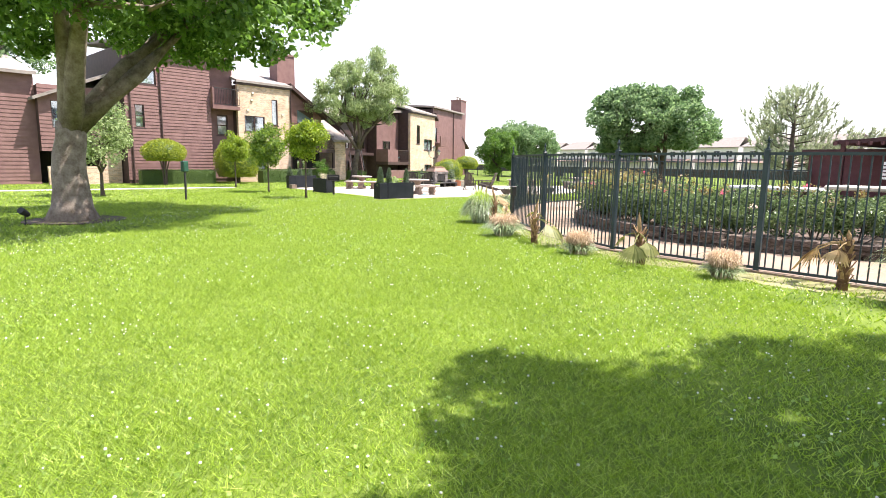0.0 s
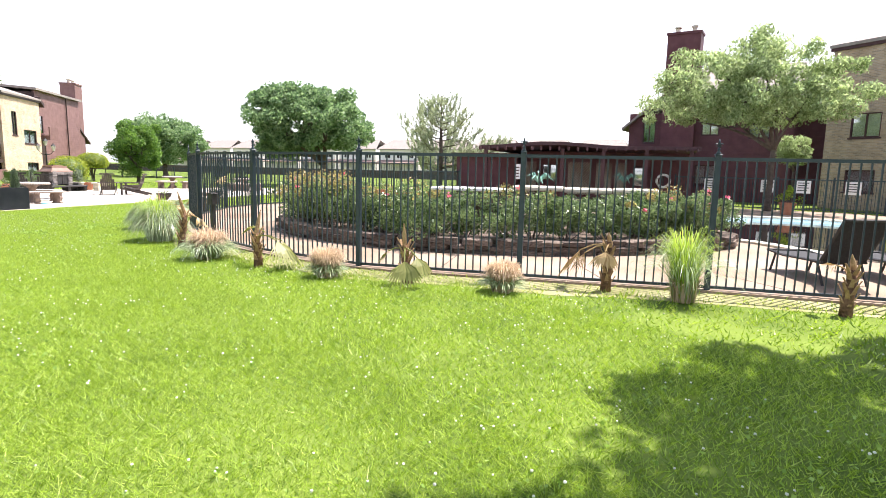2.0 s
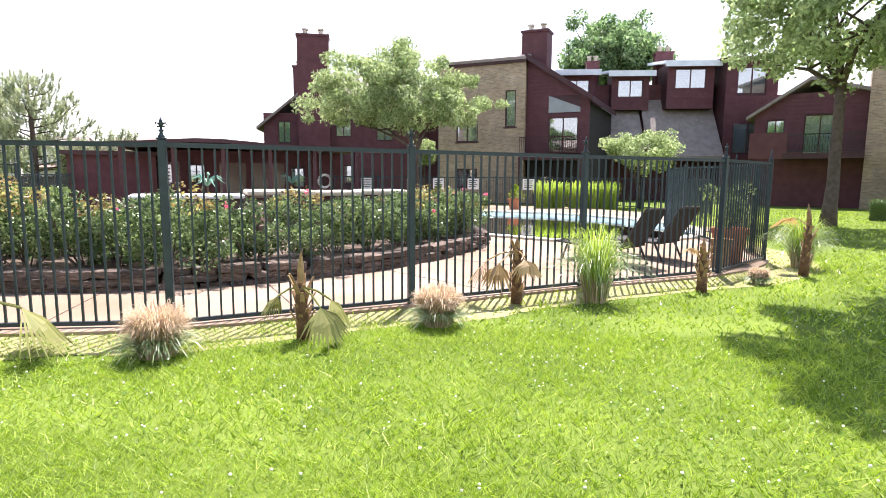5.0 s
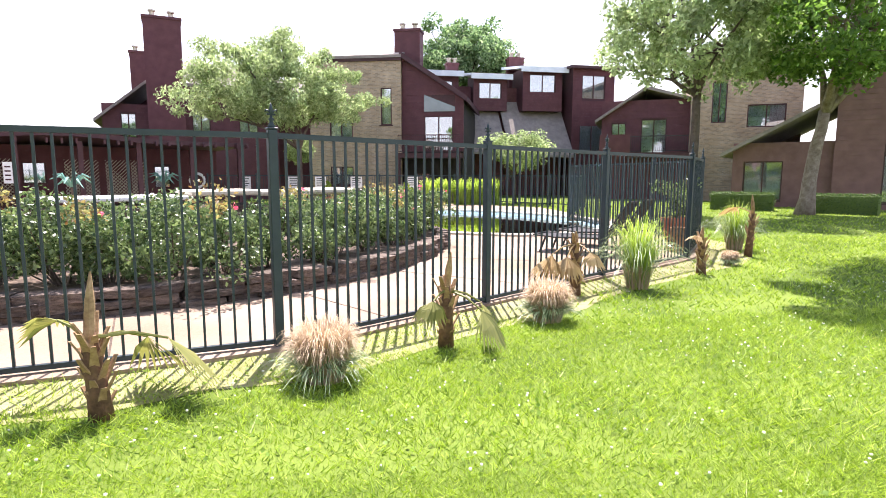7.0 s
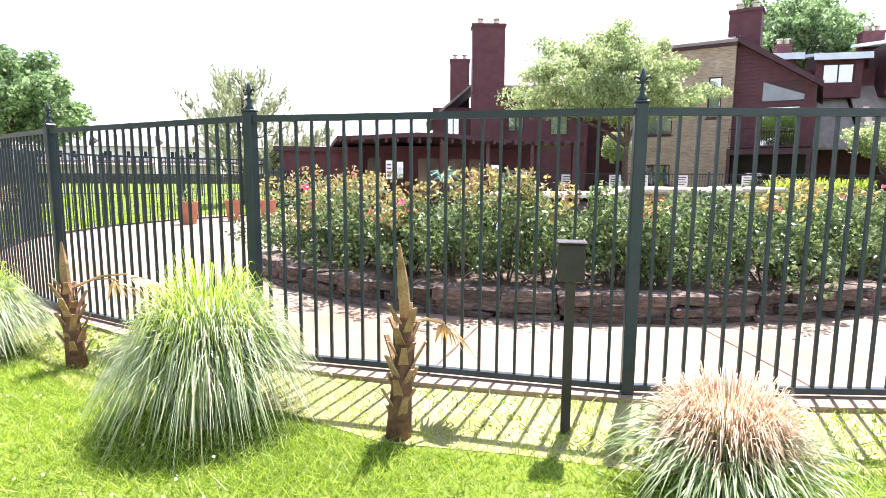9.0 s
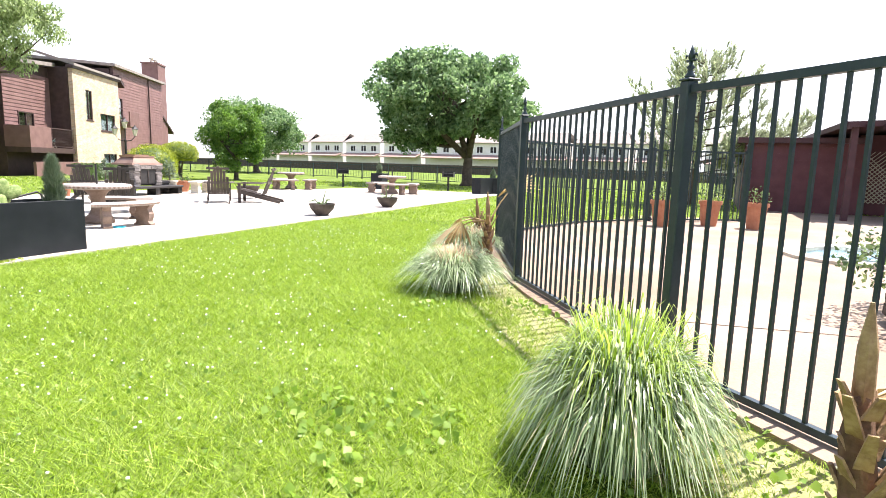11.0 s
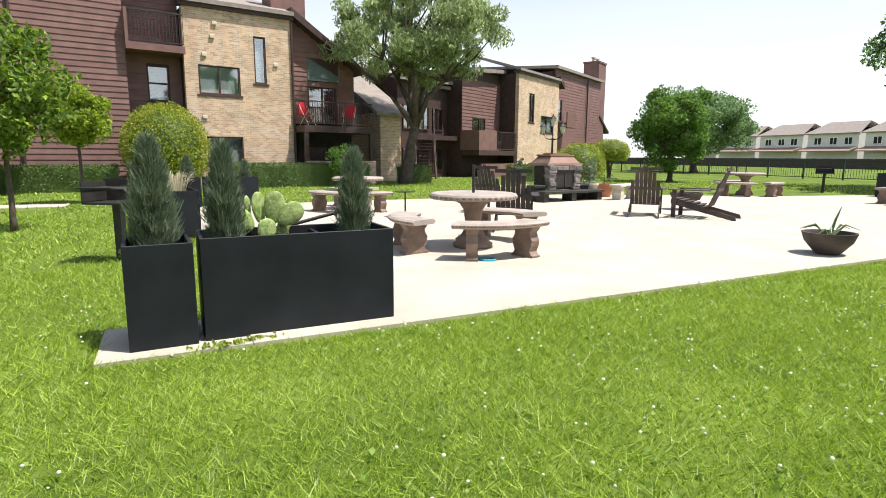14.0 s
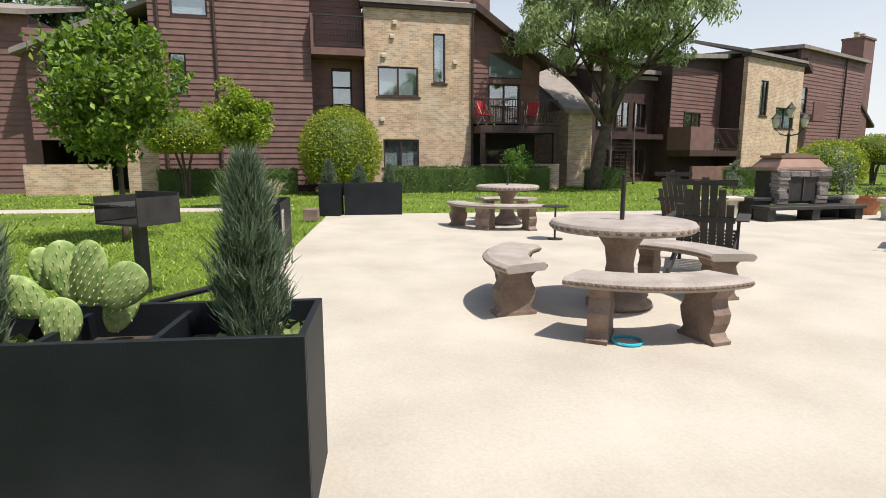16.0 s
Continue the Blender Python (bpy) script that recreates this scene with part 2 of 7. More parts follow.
def prism(bm, poly, z0, z1, m=None):
    """An upright prism on a plan polygon."""
    m = m or Matrix()
    lo = [bm.verts.new(m @ Vector((x, y, z0))) for x, y in poly]
    hi = [bm.verts.new(m @ Vector((x, y, z1))) for x, y in poly]
    k = len(poly)
    bm.faces.new(lo[::-1])
    bm.faces.new(hi)
    for i in range(k):
        bm.faces.new((lo[i], lo[(i + 1) % k], hi[(i + 1) % k], hi[i]))


def bevel(bm, w=0.01, seg=1):
    es = [e for e in bm.edges if len(e.link_faces) == 2 and e.calc_face_angle(0) > 0.6]
    bmesh.ops.bevel(bm, geom=es, offset=w, segments=seg, affect="EDGES", clamp_overlap=True)


def to_mesh(name, bm, mat, smooth=False):
    bmesh.ops.recalc_face_normals(bm, faces=bm.faces)
    me = bpy.data.meshes.new(name)
    bm.to_mesh(me)
    bm.free()
    if mat:
        me.materials.append(mat)
    if smooth:
        for p in me.polygons:
            p.use_smooth = True
    return me


def part(name, bm, mat, parent=None, label="", smooth=False):
    """Links a bmesh, or a ready mesh, as one mesh object under a thing or a part."""
    me = bm if isinstance(bm, bpy.types.Mesh) else to_mesh(name, bm, mat, smooth)
    ob = new(name, me)
    if parent:
        ob.parent = parent
    if label:
        ob["label"] = label
    return ob


def thing(name, m, label, category, group="", kind=""):
    ob = new(name)
    ob.empty_display_size = 0.2
    ob.matrix_world = m
    return tagged(ob, label, category, group, kind)


def B():
    return bmesh.new()


def blades_mesh(name, base, tip, width, mat):
    """Many blades in one mesh: arrays of base and tip points, each blade one triangle."""
    k = len(base)
    side = np.cross(tip - base, np.random.normal(size=(k, 3)))
    side /= np.linalg.norm(side, axis=1)[:, None] + 1e-9
    w = (np.asarray(width) * np.ones(k))[:, None] * side / 2
    v = np.stack([base - w, base + w, tip], 1).reshape(-1, 3)
    return raw_mesh(name, v, np.arange(3 * k), np.full(k, 3), mat)


def raw_mesh(name, v, loops, tot, mat):
    me = bpy.data.meshes.new(name)
    me.vertices.add(len(v))
    me.vertices.foreach_set("co", np.asarray(v, np.float32).ravel())
    me.loops.add(len(loops))
    me.loops.foreach_set("vertex_index", np.asarray(loops, np.int32))
    me.polygons.add(len(tot))
    start = np.concatenate([[0], np.cumsum(tot)[:-1]]).astype(np.int32)
    me.polygons.foreach_set("loop_start", start)
    me.update(calc_edges=True)
    me.materials.append(mat)
    return me


def leaves_mesh(name, centres, size, mat, rng, droop=0.0, aspect=0.55):
    """Leaves as small folded diamonds round the given centres."""
    k = len(centres)
    d = rng.normal(size=(k, 3))
    d[:, 2] -= droop
    d /= np.linalg.norm(d, axis=1)[:, None]
    s = np.cross(d, rng.normal(size=(k, 3)))
    s /= np.linalg.norm(s, axis=1)[:, None] + 1e-9
    up = np.cross(d, s)
    L = (size * rng.uniform(0.6, 1.35, k))[:, None]
    a, b = centres - d * L / 2, centres + d * L / 2
    l, r = centres - s * L * aspect / 2 + up * L * 0.12, centres + s * L * aspect / 2 + up * L * 0.12
    v = np.stack([a, l, b, r], 1).reshape(-1, 3)
    o = 4 * np.arange(k)[:, None]
    loops = (o + np.array([[0, 2, 1, 0, 3, 2]])).ravel()
    return raw_mesh(name, v, loops, np.full(2 * k, 3), mat)


def crown_points(rng, clumps, per, spread):
    """Leaf places: round each clump (x, y, z, r), thicker towards its skin."""
    out = []
    for x, y, z, r in clumps:
        d = rng.normal(size=(per, 3))
        d /= np.linalg.norm(d, axis=1)[:, None]
        rad = r * rng.uniform(0.25, 1.0, per) ** spread
        out.append(np.array([x, y, z]) + d * rad[:, None] * [1, 1, 0.8])
    return np.concatenate(out)


def tree(label, x, y, trunk_h, trunk_r, centre, radii, clumps, per, leaf, mat, bark, seed, fork=5, droop=0.3, clump_r=0.9, category="tree", lean=(0, 0), group="", hang=0.0, name="tree", aspect=0.55):
    """A tapered trunk with limbs and a crown of many small leaves in uneven clumps."""
    rng = np.random.default_rng(seed)
    t = thing(name, pose(x, y, 0), label, category, group)
    cx, cy, cz = centre
    cl = []
    while len(cl) < clumps:
        p = rng.normal(size=3)
        p /= np.linalg.norm(p)
        q = p * rng.uniform(0.35, 1.0) ** 0.5
        bump = 0.82 + 0.36 * noise.noise(Vector(p * 1.7 + seed))
        c = np.array([cx, cy, cz]) + q * radii * bump
        c[2] -= hang * max(0, abs(q[0]) + abs(q[1]) - 0.7)
        cl.append((*c, clump_r * rng.uniform(0.6, 1.25)))
    bm = B()
    top = Vector((lean[0], lean[1], trunk_h))
    pts, rs = [], []
    for i in range(7):
        f = i / 6
        pts.append((lean[0] * f ** 1.5 + rng.normal() * trunk_r * 0.06, lean[1] * f ** 1.5 + rng.normal() * trunk_r * 0.06, trunk_h * f - 0.05))
        rs.append(trunk_r * (1.0 - 0.3 * f + 0.45 * max(0, 0.25 - f) / 0.25 * (0.5 + 0.5 * (f == 0))))
    tube(bm, pts, rs, 14)
    order = rng.permutation(len(cl))[:fork * 5]
    for j in range(fork):
        c = Vector(cl[order[j]][:3])
        mid = top.lerp(c, 0.5) + Vector((0, 0, 0.06 * (c - top).length))
        tube(bm, [top - Vector((0, 0, trunk_r * 0.6)), top.lerp(mid, 0.5) + Vector(rng.normal(size=3) * 0.1), mid, c], [trunk_r * 0.62, trunk_r * 0.45, trunk_r * 0.32, trunk_r * 0.08], 8)
        for i in range(4):
            e = Vector(cl[order[fork + (4 * j + i) % max(1, len(order) - fork)]][:3]) if len(order) > fork else c
            tube(bm, [mid, mid.lerp(e, 0.55) + Vector(rng.normal(size=3) * 0.15), e], [trunk_r * 0.24, trunk_r * 0.15, trunk_r * 0.05], 6)
    part("trunk", bm, bark, t, smooth=True)
    pts = crown_points(rng, cl, per, 0.6)
    part("crown", leaves_mesh("crown", pts, leaf, mat, rng, droop, aspect), mat, t)
    return t


def grid_wall(bm, x0, x1, z0, z1, y0, y1, holes):
    """A wall slab with openings (x0, x1, z0, z1) through it."""
    xs = sorted({x0, x1, *[min(max(h[i], x0), x1) for h in holes for i in (0, 1)]})
    zs = sorted({z0, z1, *[min(max(h[i], z0), z1) for h in holes for i in (2, 3)]})
    for a, b in zip(xs, xs[1:]):
        col = []
        for c, d in zip(zs, zs[1:]):
            if not any(h[0] < (a + b) / 2 < h[1] and h[2] < (c + d) / 2 < h[3] for h in holes):
                if col and abs(col[-1][1] - c) < 1e-6:
                    col[-1][1] = d
                else:
                    col.append([c, d])
        for c, d in col:
            span(bm, a, b, y0, y1, c, d)


def siding_rows(x0, x1, z0, z1, holes, pitch=0.2, top=None):
    """Board runs (x0, x1, z) row by row, cut round the openings; top(x) bounds a sloping edge."""
    z = z0
    while z < z1 - 0.02:
        cuts = sorted((max(h[0], x0), min(h[1], x1)) for h in holes if h[2] < z + pitch * 0.6 < h[3] and h[0] < x1 and h[1] > x0)
        a = x0
        for c, d in cuts + [(x1, x1)]:
            e = c
            if top:
                while e > a and top(e) < z + pitch:
                    e -= 0.05
            if e - a > 0.05:
                yield a, e, z
            a = max(a, d)
        z += pitch


def boards(t, x0, x1, z0, z1, y, holes, mat, single=True, pitch=0.2, top=None, m=None):
    """Lapped siding boards on the wall face at y, each a board of its own, or joined."""
    bm = B()
    for a, b, z in siding_rows(x0, x1, z0, z1, holes, pitch, top):
        bb = B() if single else bm
        vs = [bb.verts.new(p) for xx in (a, b) for p in ((xx, y, z), (xx, y - 0.038, z), (xx, y - 0.014, z + pitch + 0.012), (xx, y, z + pitch + 0.012))]
        for i in range(4):
            bb.faces.new((vs[i], vs[(i + 1) % 4], vs[4 + (i + 1) % 4], vs[4 + i]))
        bb.faces.new(vs[3::-1])
        bb.faces.new(vs[4:])
        if single:
            part("board", bb, mat, t)
    if not single:
        ob = part("siding", bm, mat, t)
        ob["kind"] = "stuff"
    else:
        bm.free()


def window(t, x0, x1, z0, z1, y, trim, panes=2, sill=True, blind=True, name="window", horizontal=False):
    """A window set into an opening: frame, panes, sill, and blinds or a near-black slab painting an unlit room."""
    w = part(name, B_frame(x0, x1, z0, z1, y - 0.03, y + 0.07, 0.06, panes, horizontal), trim, t)
    step = ((z1 - z0) if horizontal else (x1 - x0)) / panes
    for i in range(panes):
        bm = B()
        if horizontal:
            span(bm, x0 + 0.03, x1 - 0.03, y + 0.02, y + 0.028, z0 + step * i + 0.03, z0 + step * (i + 1) - 0.03)
        else:
            span(bm, x0 + step * i + 0.03, x0 + step * (i + 1) - 0.03, y + 0.02, y + 0.028, z0 + 0.03, z1 - 0.03)
        p = part("pane", bm, PANE, w)
        p.visible_shadow = False
    # without blinds, the slab's near-black colour stands in for room shade
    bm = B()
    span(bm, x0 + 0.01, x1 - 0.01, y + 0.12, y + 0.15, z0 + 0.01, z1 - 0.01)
    part("blind" if blind else "dark_room", bm, BLIND if blind else SHADE_DARK, w)
    if sill:
        bm = B()
        span(bm, x0 - 0.08, x1 + 0.08, y - 0.09, y + 0.02, z0 - 0.08, z0 - 0.003)
        part("sill", bm, trim if not sill == 2 else BRICK_TAN, w)
    return w


def B_frame(x0, x1, z0, z1, y0, y1, w, panes, horizontal=False):
    bm = B()
    span(bm, x0, x1, y0, y1, z1 - w, z1)
    span(bm, x0, x1, y0, y1, z0, z0 + w)
    span(bm, x0, x0 + w, y0, y1, z0 + w, z1 - w)
    span(bm, x1 - w, x1, y0, y1, z0 + w, z1 - w)
    for i in range(1, panes):
        if horizontal:
            zc = z0 + (z1 - z0) * i / panes
            span(bm, x0 + w, x1 - w, y0 + 0.01, y1, zc - w / 2, zc + w / 2)
        else:
            xc = x0 + (x1 - x0) * i / panes
            span(bm, xc - w / 2, xc + w / 2, y0 + 0.01, y1, z0 + w, z1 - w)
    return bm


def railing(t, x0, x1, y, z0, z1, mat, pitch=0.11, name="railing"):
    bm = B()
    span(bm, x0, x1, y - 0.025, y + 0.025, z1 - 0.05, z1)
    r = part(name, bm, mat, t)
    bm = B()
    span(bm, x0, x1, y - 0.02, y + 0.02, z0 + 0.06, z0 + 0.1)
    part("bottom_rail", bm, mat, r)
    k = max(2, int((x1 - x0) / pitch))
    me = None
    for i in range(k + 1):
        if me is None:
            b = B()
            span(b, -0.01, 0.01, -0.01, 0.01, 0, z1 - z0 - 0.12)
            me = to_mesh("baluster", b, mat)
        o = part("baluster", me, mat, r)
        o.location = (x0 + 0.01 + (x1 - x0 - 0.02) * i / k, y, z0 + 0.09)
    return r

# ---- ground, patio, pool ----
SLAB_X, SLAB_Y0, SLAB_Y1, SLAB_BACK = -7.25, 13.2, 34.2, -18.3
FENCE_POSTS = [(1.6, 25.6), (-0.6, 24.2), (-2.1, 22.2), (-2.85, 19.9), (-2.62, 17.6), (-1.65, 15.16), (-0.05, 12.83), (1.85, 10.87), (4.14, 9.54), (6.58, 8.76), (9.13, 8.80),
               (11.69, 8.94), (14.39, 8.97), (16.5, 9.75), (17.9, 11.6), (18.9, 13.9), (20.3, 15.9)]
BED = [(1.9, 15.0), (2.4, 13.3), (3.5, 12.0), (5.2, 11.15), (7.0, 10.85), (9.2, 11.2), (11.2, 12.3), (12.6, 13.6), (12.9, 15.0), (11.4, 16.2), (8.8, 17.2), (5.6, 17.6), (3.0, 16.8)]
POOL = [(13.5, 15.6), (15.2, 13.3), (18.2, 13.2), (20.6, 15.6), (21.0, 19.6), (19.8, 22.6), (17.0, 24.4), (13.6, 23.6), (10.0, 21.2), (6.0, 20.8), (2.6, 20.6), (2.2, 18.9), (6.0, 18.6), (10.0, 18.0)]


def closed_curve(pts, k=6):
    """A smooth closed line through plan points."""
    out, n = [], len(pts)
    for i in range(n):
        p0, p1, p2, p3 = [Vector(pts[(i + j) % n]) for j in (-1, 0, 1, 2)]
        for s in range(k):
            u = s / k
            out.append(0.5 * (2 * p1 + (p2 - p0) * u + (2 * p0 - 5 * p1 + 4 * p2 - p3) * u * u + (3 * p1 - p0 - 3 * p2 + p3) * u ** 3))
    return [(p.x, p.y) for p in out]


def grown(poly, d):
    """The plan polygon moved outwards by d."""
    n, out = len(poly), []
    area = sum(poly[i][0] * poly[(i + 1) % n][1] - poly[(i + 1) % n][0] * poly[i][1] for i in range(n))
    for i in range(n):
        a, b = Vector(poly[i - 1]), Vector(poly[(i + 1) % n])
        t = (b - a).normalized()
        nrm = Vector((t.y, -t.x)) * (1 if area > 0 else -1)
        out.append(tuple(Vector(poly[i]) + nrm * d))
    return out


POOL_C = closed_curve(POOL)
BED_C = closed_curve(BED)


def sheet(name, poly, holes, z, mat, label):
    """A flat sheet with openings."""
    bm = B()
    es = []
    for loop in [poly] + holes:
        vs = [bm.verts.new((x, y, z)) for x, y in loop]
        es += [bm.edges.new((vs[i], vs[(i + 1) % len(vs)])) for i in range(len(vs))]
    r = bmesh.ops.triangle_fill(bm, edges=es, use_beauty=True)
    for f in bm.faces:
        if f.normal.z < 0:
            f.normal_flip()
    me = bpy.data.meshes.new(name)
    bm.to_mesh(me)
    bm.free()
    me.materials.append(mat)
    return tagged(new(name, me), label, name.replace("_", " "), kind="structure")


deck_edge = [Vector(p) for p in closed_curve(FENCE_POSTS, 4)[: 4 * (len(FENCE_POSTS) - 1) + 1]]
DECK_POLY = []
for i, p in enumerate(deck_edge):
    d = (deck_edge[min(i + 1, len(deck_edge) - 1)] - deck_edge[max(i - 1, 0)]).normalized()
    DECK_POLY.append((p.x + d.y * 0.09, p.y - d.x * 0.09))
DECK_POLY += [(22.5, 17.0), (25.0, 21.0), (24.0, 27.0), (20.0, 30.0), (13.0, 31.0), (2.7, 31.0)]
ground = sheet("ground", [(-900, -900), (900, -900), (900, 900), (-900, 900)], [POOL_C], 0.0, LAWN, "mown green lawn with white clover")

bm = B()
prism(bm, [(SLAB_X, SLAB_Y0), (SLAB_X, SLAB_Y1), (-14.2, SLAB_Y1 - 0.6), (-15.2, 30.0), (-16.6, 27.5), (SLAB_BACK, 24.4), (SLAB_BACK, SLAB_Y0)], -0.1, 0.03)
prism(bm, [(-8.0, 12.3), (SLAB_X - 0.02, 12.3), (SLAB_X - 0.02, SLAB_Y0 - 0.002), (-8.0, SLAB_Y0 - 0.002)], -0.1, 0.022)
tagged(part("pavement", bm, CONCRETE), "sun-bleached pale concrete patio slab", "patio", kind="structure")
sheet("pool_deck", DECK_POLY, [grown(POOL_C, -0.0)], 0.035, DECK, "pale tan concrete pool deck")
bm = B()
for (a, b), (c, d) in zip(DECK_POLY[:64], DECK_POLY[1:65]):
    vs = [bm.verts.new(p) for p in ((a, b, -0.05), (c, d, -0.05), (c, d, 0.035), (a, b, 0.035))]
    bm.faces.new(vs)
tagged(part("deck_edge", bm, DECK), "concrete edge of the pool deck", "edge", kind="structure")
# pool shell, coping and water
bm = B()
lo, hi = [bm.verts.new((x, y, -1.3)) for x, y in POOL_C], [bm.verts.new((x, y, 0.03)) for x, y in POOL_C]
for i in range(len(lo)):
    bm.faces.new((lo[i], lo[(i + 1) % len(lo)], hi[(i + 1) % len(lo)], hi[i]))
bm.faces.new(lo)
POOL_PAINT = material("pale blue pool plaster", (0.70, 0.88, 0.91), (0.78, 0.92, 0.94), 1.0, 0.6, 0.05)
tagged(part("pool_shell", bm, POOL_PAINT), "pale blue plastered swimming pool shell", "pool", kind="structure")
bm = B()
bm.faces.new([bm.verts.new((x, y, -0.07)) for x, y in POOL_C])
w = tagged(part("water", bm, water_material()), "clear turquoise pool water", "water", kind="structure")
w.visible_shadow = False
cop = grown(POOL_C, 0.32)
bm = B()
for i in range(len(cop)):
    j = (i + 1) % len(cop)
    q = [POOL_C[i], POOL_C[j], cop[j], cop[i]]
    top = [bm.verts.new((x, y, 0.085)) for x, y in q]
    bot = [bm.verts.new((x, y, 0.0)) for x, y in q]
    bm.faces.new(top)
    for k in range(4):
        bm.faces.new((top[k], top[(k + 1) % 4], bot[(k + 1) % 4], bot[k]))
tagged(part("pool_coping", bm, CAST_PALE), "pale concrete coping round the pool", "coping", kind="structure")
# walk in front of the houses
bm = B()
prism(bm, [(-20.4, -30), (-19.4, -30), (-19.4, 10.6), (-20.4, 10.6)], -0.1, 0.02)
tagged(part("pavement_walk", bm, CONCRETE), "narrow concrete walk across the lawn", "walk", kind="structure")

# worn strip of thin turf outside the fence
THIN = material("thin dry turf", (0.17, 0.175, 0.06), (0.34, 0.315, 0.17), 2.2, 0.95, 0.4, fine=30, spec=0.1)
bm = B()
rim_in, rim_out = [], []
for i, (x, y) in enumerate(DECK_POLY[:65]):
    d = (Vector(DECK_POLY[min(i + 1, 64)]) - Vector(DECK_POLY[max(i - 1, 0)])).normalized()
    w_ = 0.75 + 0.35 * noise.noise(Vector((x * 1.3, y * 1.3, 5)))
    rim_in.append(bm.verts.new((x, y, 0.004)))
    rim_out.append(bm.verts.new((x + d.y * w_, y - d.x * w_, 0.004)))
for i in range(64):
    bm.faces.new((rim_in[i], rim_out[i], rim_out[i + 1], rim_in[i + 1]))
tagged(part("ground_strip", bm, THIN), "thin yellowish turf beside the pool fence", "ground", kind="structure")

# joints in the deck
for i in (6, 7, 8, 9, 10, 11, 12):
    a = Vector(FENCE_POSTS[i]) * 0.5 + Vector(FENCE_POSTS[i - 1]) * 0.5
    b = min((Vector(p) for p in BED_C), key=lambda p: (p - a).length)
    d = b - a
    bm = B()
    span(bm, 0, d.length - 0.1, -0.009, 0.009, 0.0365, 0.0385)
    o = part("deck_joint", bm, MULCH)
    o.matrix_world = Matrix.Translation((a.x, a.y, 0)) @ Matrix.Rotation(math.atan2(d.y, d.x), 4, "Z")
    tagged(o, "dark joint between the deck slabs", "joint", kind="structure")

# ---- raised bed by the pool ----
bm = B()
inner = grown(BED_C, -0.2)
prism(bm, inner, 0.0, 0.27)
bed = thing("raised_bed", pose(0, 0, 0), "raised planting bed with a low wall of rough brown ledge stone", "raised bed")
part("soil", bm, MULCH, bed)
rs = random.Random(4)
per = []
for i in range(len(BED_C)):
    per.append((Vector(BED_C[i]), Vector(BED_C[(i + 1) % len(BED_C)])))
stone_meshes = []
for i in range(6):
    bm = B()
    box(bm, (0, 0, 0), (1, 1, 1))
    for v in bm.verts:
        v.co += Vector([rs.uniform(-0.09, 0.09) for _ in range(3)])
    bevel(bm, 0.1)
    stone_meshes.append(to_mesh("stone", bm, STONE))
fire_cast = [me.copy() for me in stone_meshes]
for me in fire_cast:
    me.materials[0] = CAST
for course in range(3):
    run = rs.uniform(0, 0.2)
    for a, b in per:
        d = b - a
        L = d.length
        while run < L:
            w_, h_ = rs.uniform(0.22, 0.5), 0.105
            p = a + d * (run / L)
            o = part("stone", stone_meshes[rs.randrange(6)], None, bed)
            o.matrix_local = Matrix.LocRotScale((p.x, p.y, 0.05 + course * 0.1), Euler((rs.uniform(-.06, .06), rs.uniform(-.05, .05), math.atan2(d.y, d.x) + rs.uniform(-.12, .12))), (w_, rs.uniform(0.2, 0.38), h_ * rs.uniform(0.8, 1.3)))
            run += w_ * 0.97 + (0.9 if p.y > 16 else 0)
        run -= L

# ---- pool fence ----
FENCE_H = 1.80
fence = thing("pool_fence", pose(0, 0, 0), "black-green steel picket fence with fleur-de-lis post caps", "fence")


def finial():
    bm = B()
    lathe(bm, [(0.028, 0), (0.034, 0.012), (0.02, 0.03), (0.014, 0.05), (0.026, 0.066), (0.012, 0.08), (0.010, 0.10)], 10)
    lathe(bm, [(0.010, 0.10), (0.022, 0.125), (0.012, 0.165), (0.002, 0.2)], 8)
    span(bm, -0.034, 0.034, -0.009, 0.009, 0.098, 0.112)
    for s in (-1, 1):
        tube(bm, [(0.008 * s, 0, 0.11), (0.024 * s, 0, 0.135), (0.042 * s, 0, 0.14), (0.05 * s, 0, 0.122)], [0.009, 0.009, 0.008, 0.004], 6)
    return to_mesh("finial", bm, FENCE, True)


def post_mesh():
    bm = B()
    span(bm, -0.038, 0.038, -0.038, 0.038, 0, FENCE_H + 0.02)
    span(bm, -0.045, 0.045, -0.045, 0.045, FENCE_H + 0.02, FENCE_H + 0.035)
    bevel(bm, 0.006)
    return to_mesh("post", bm, FENCE)


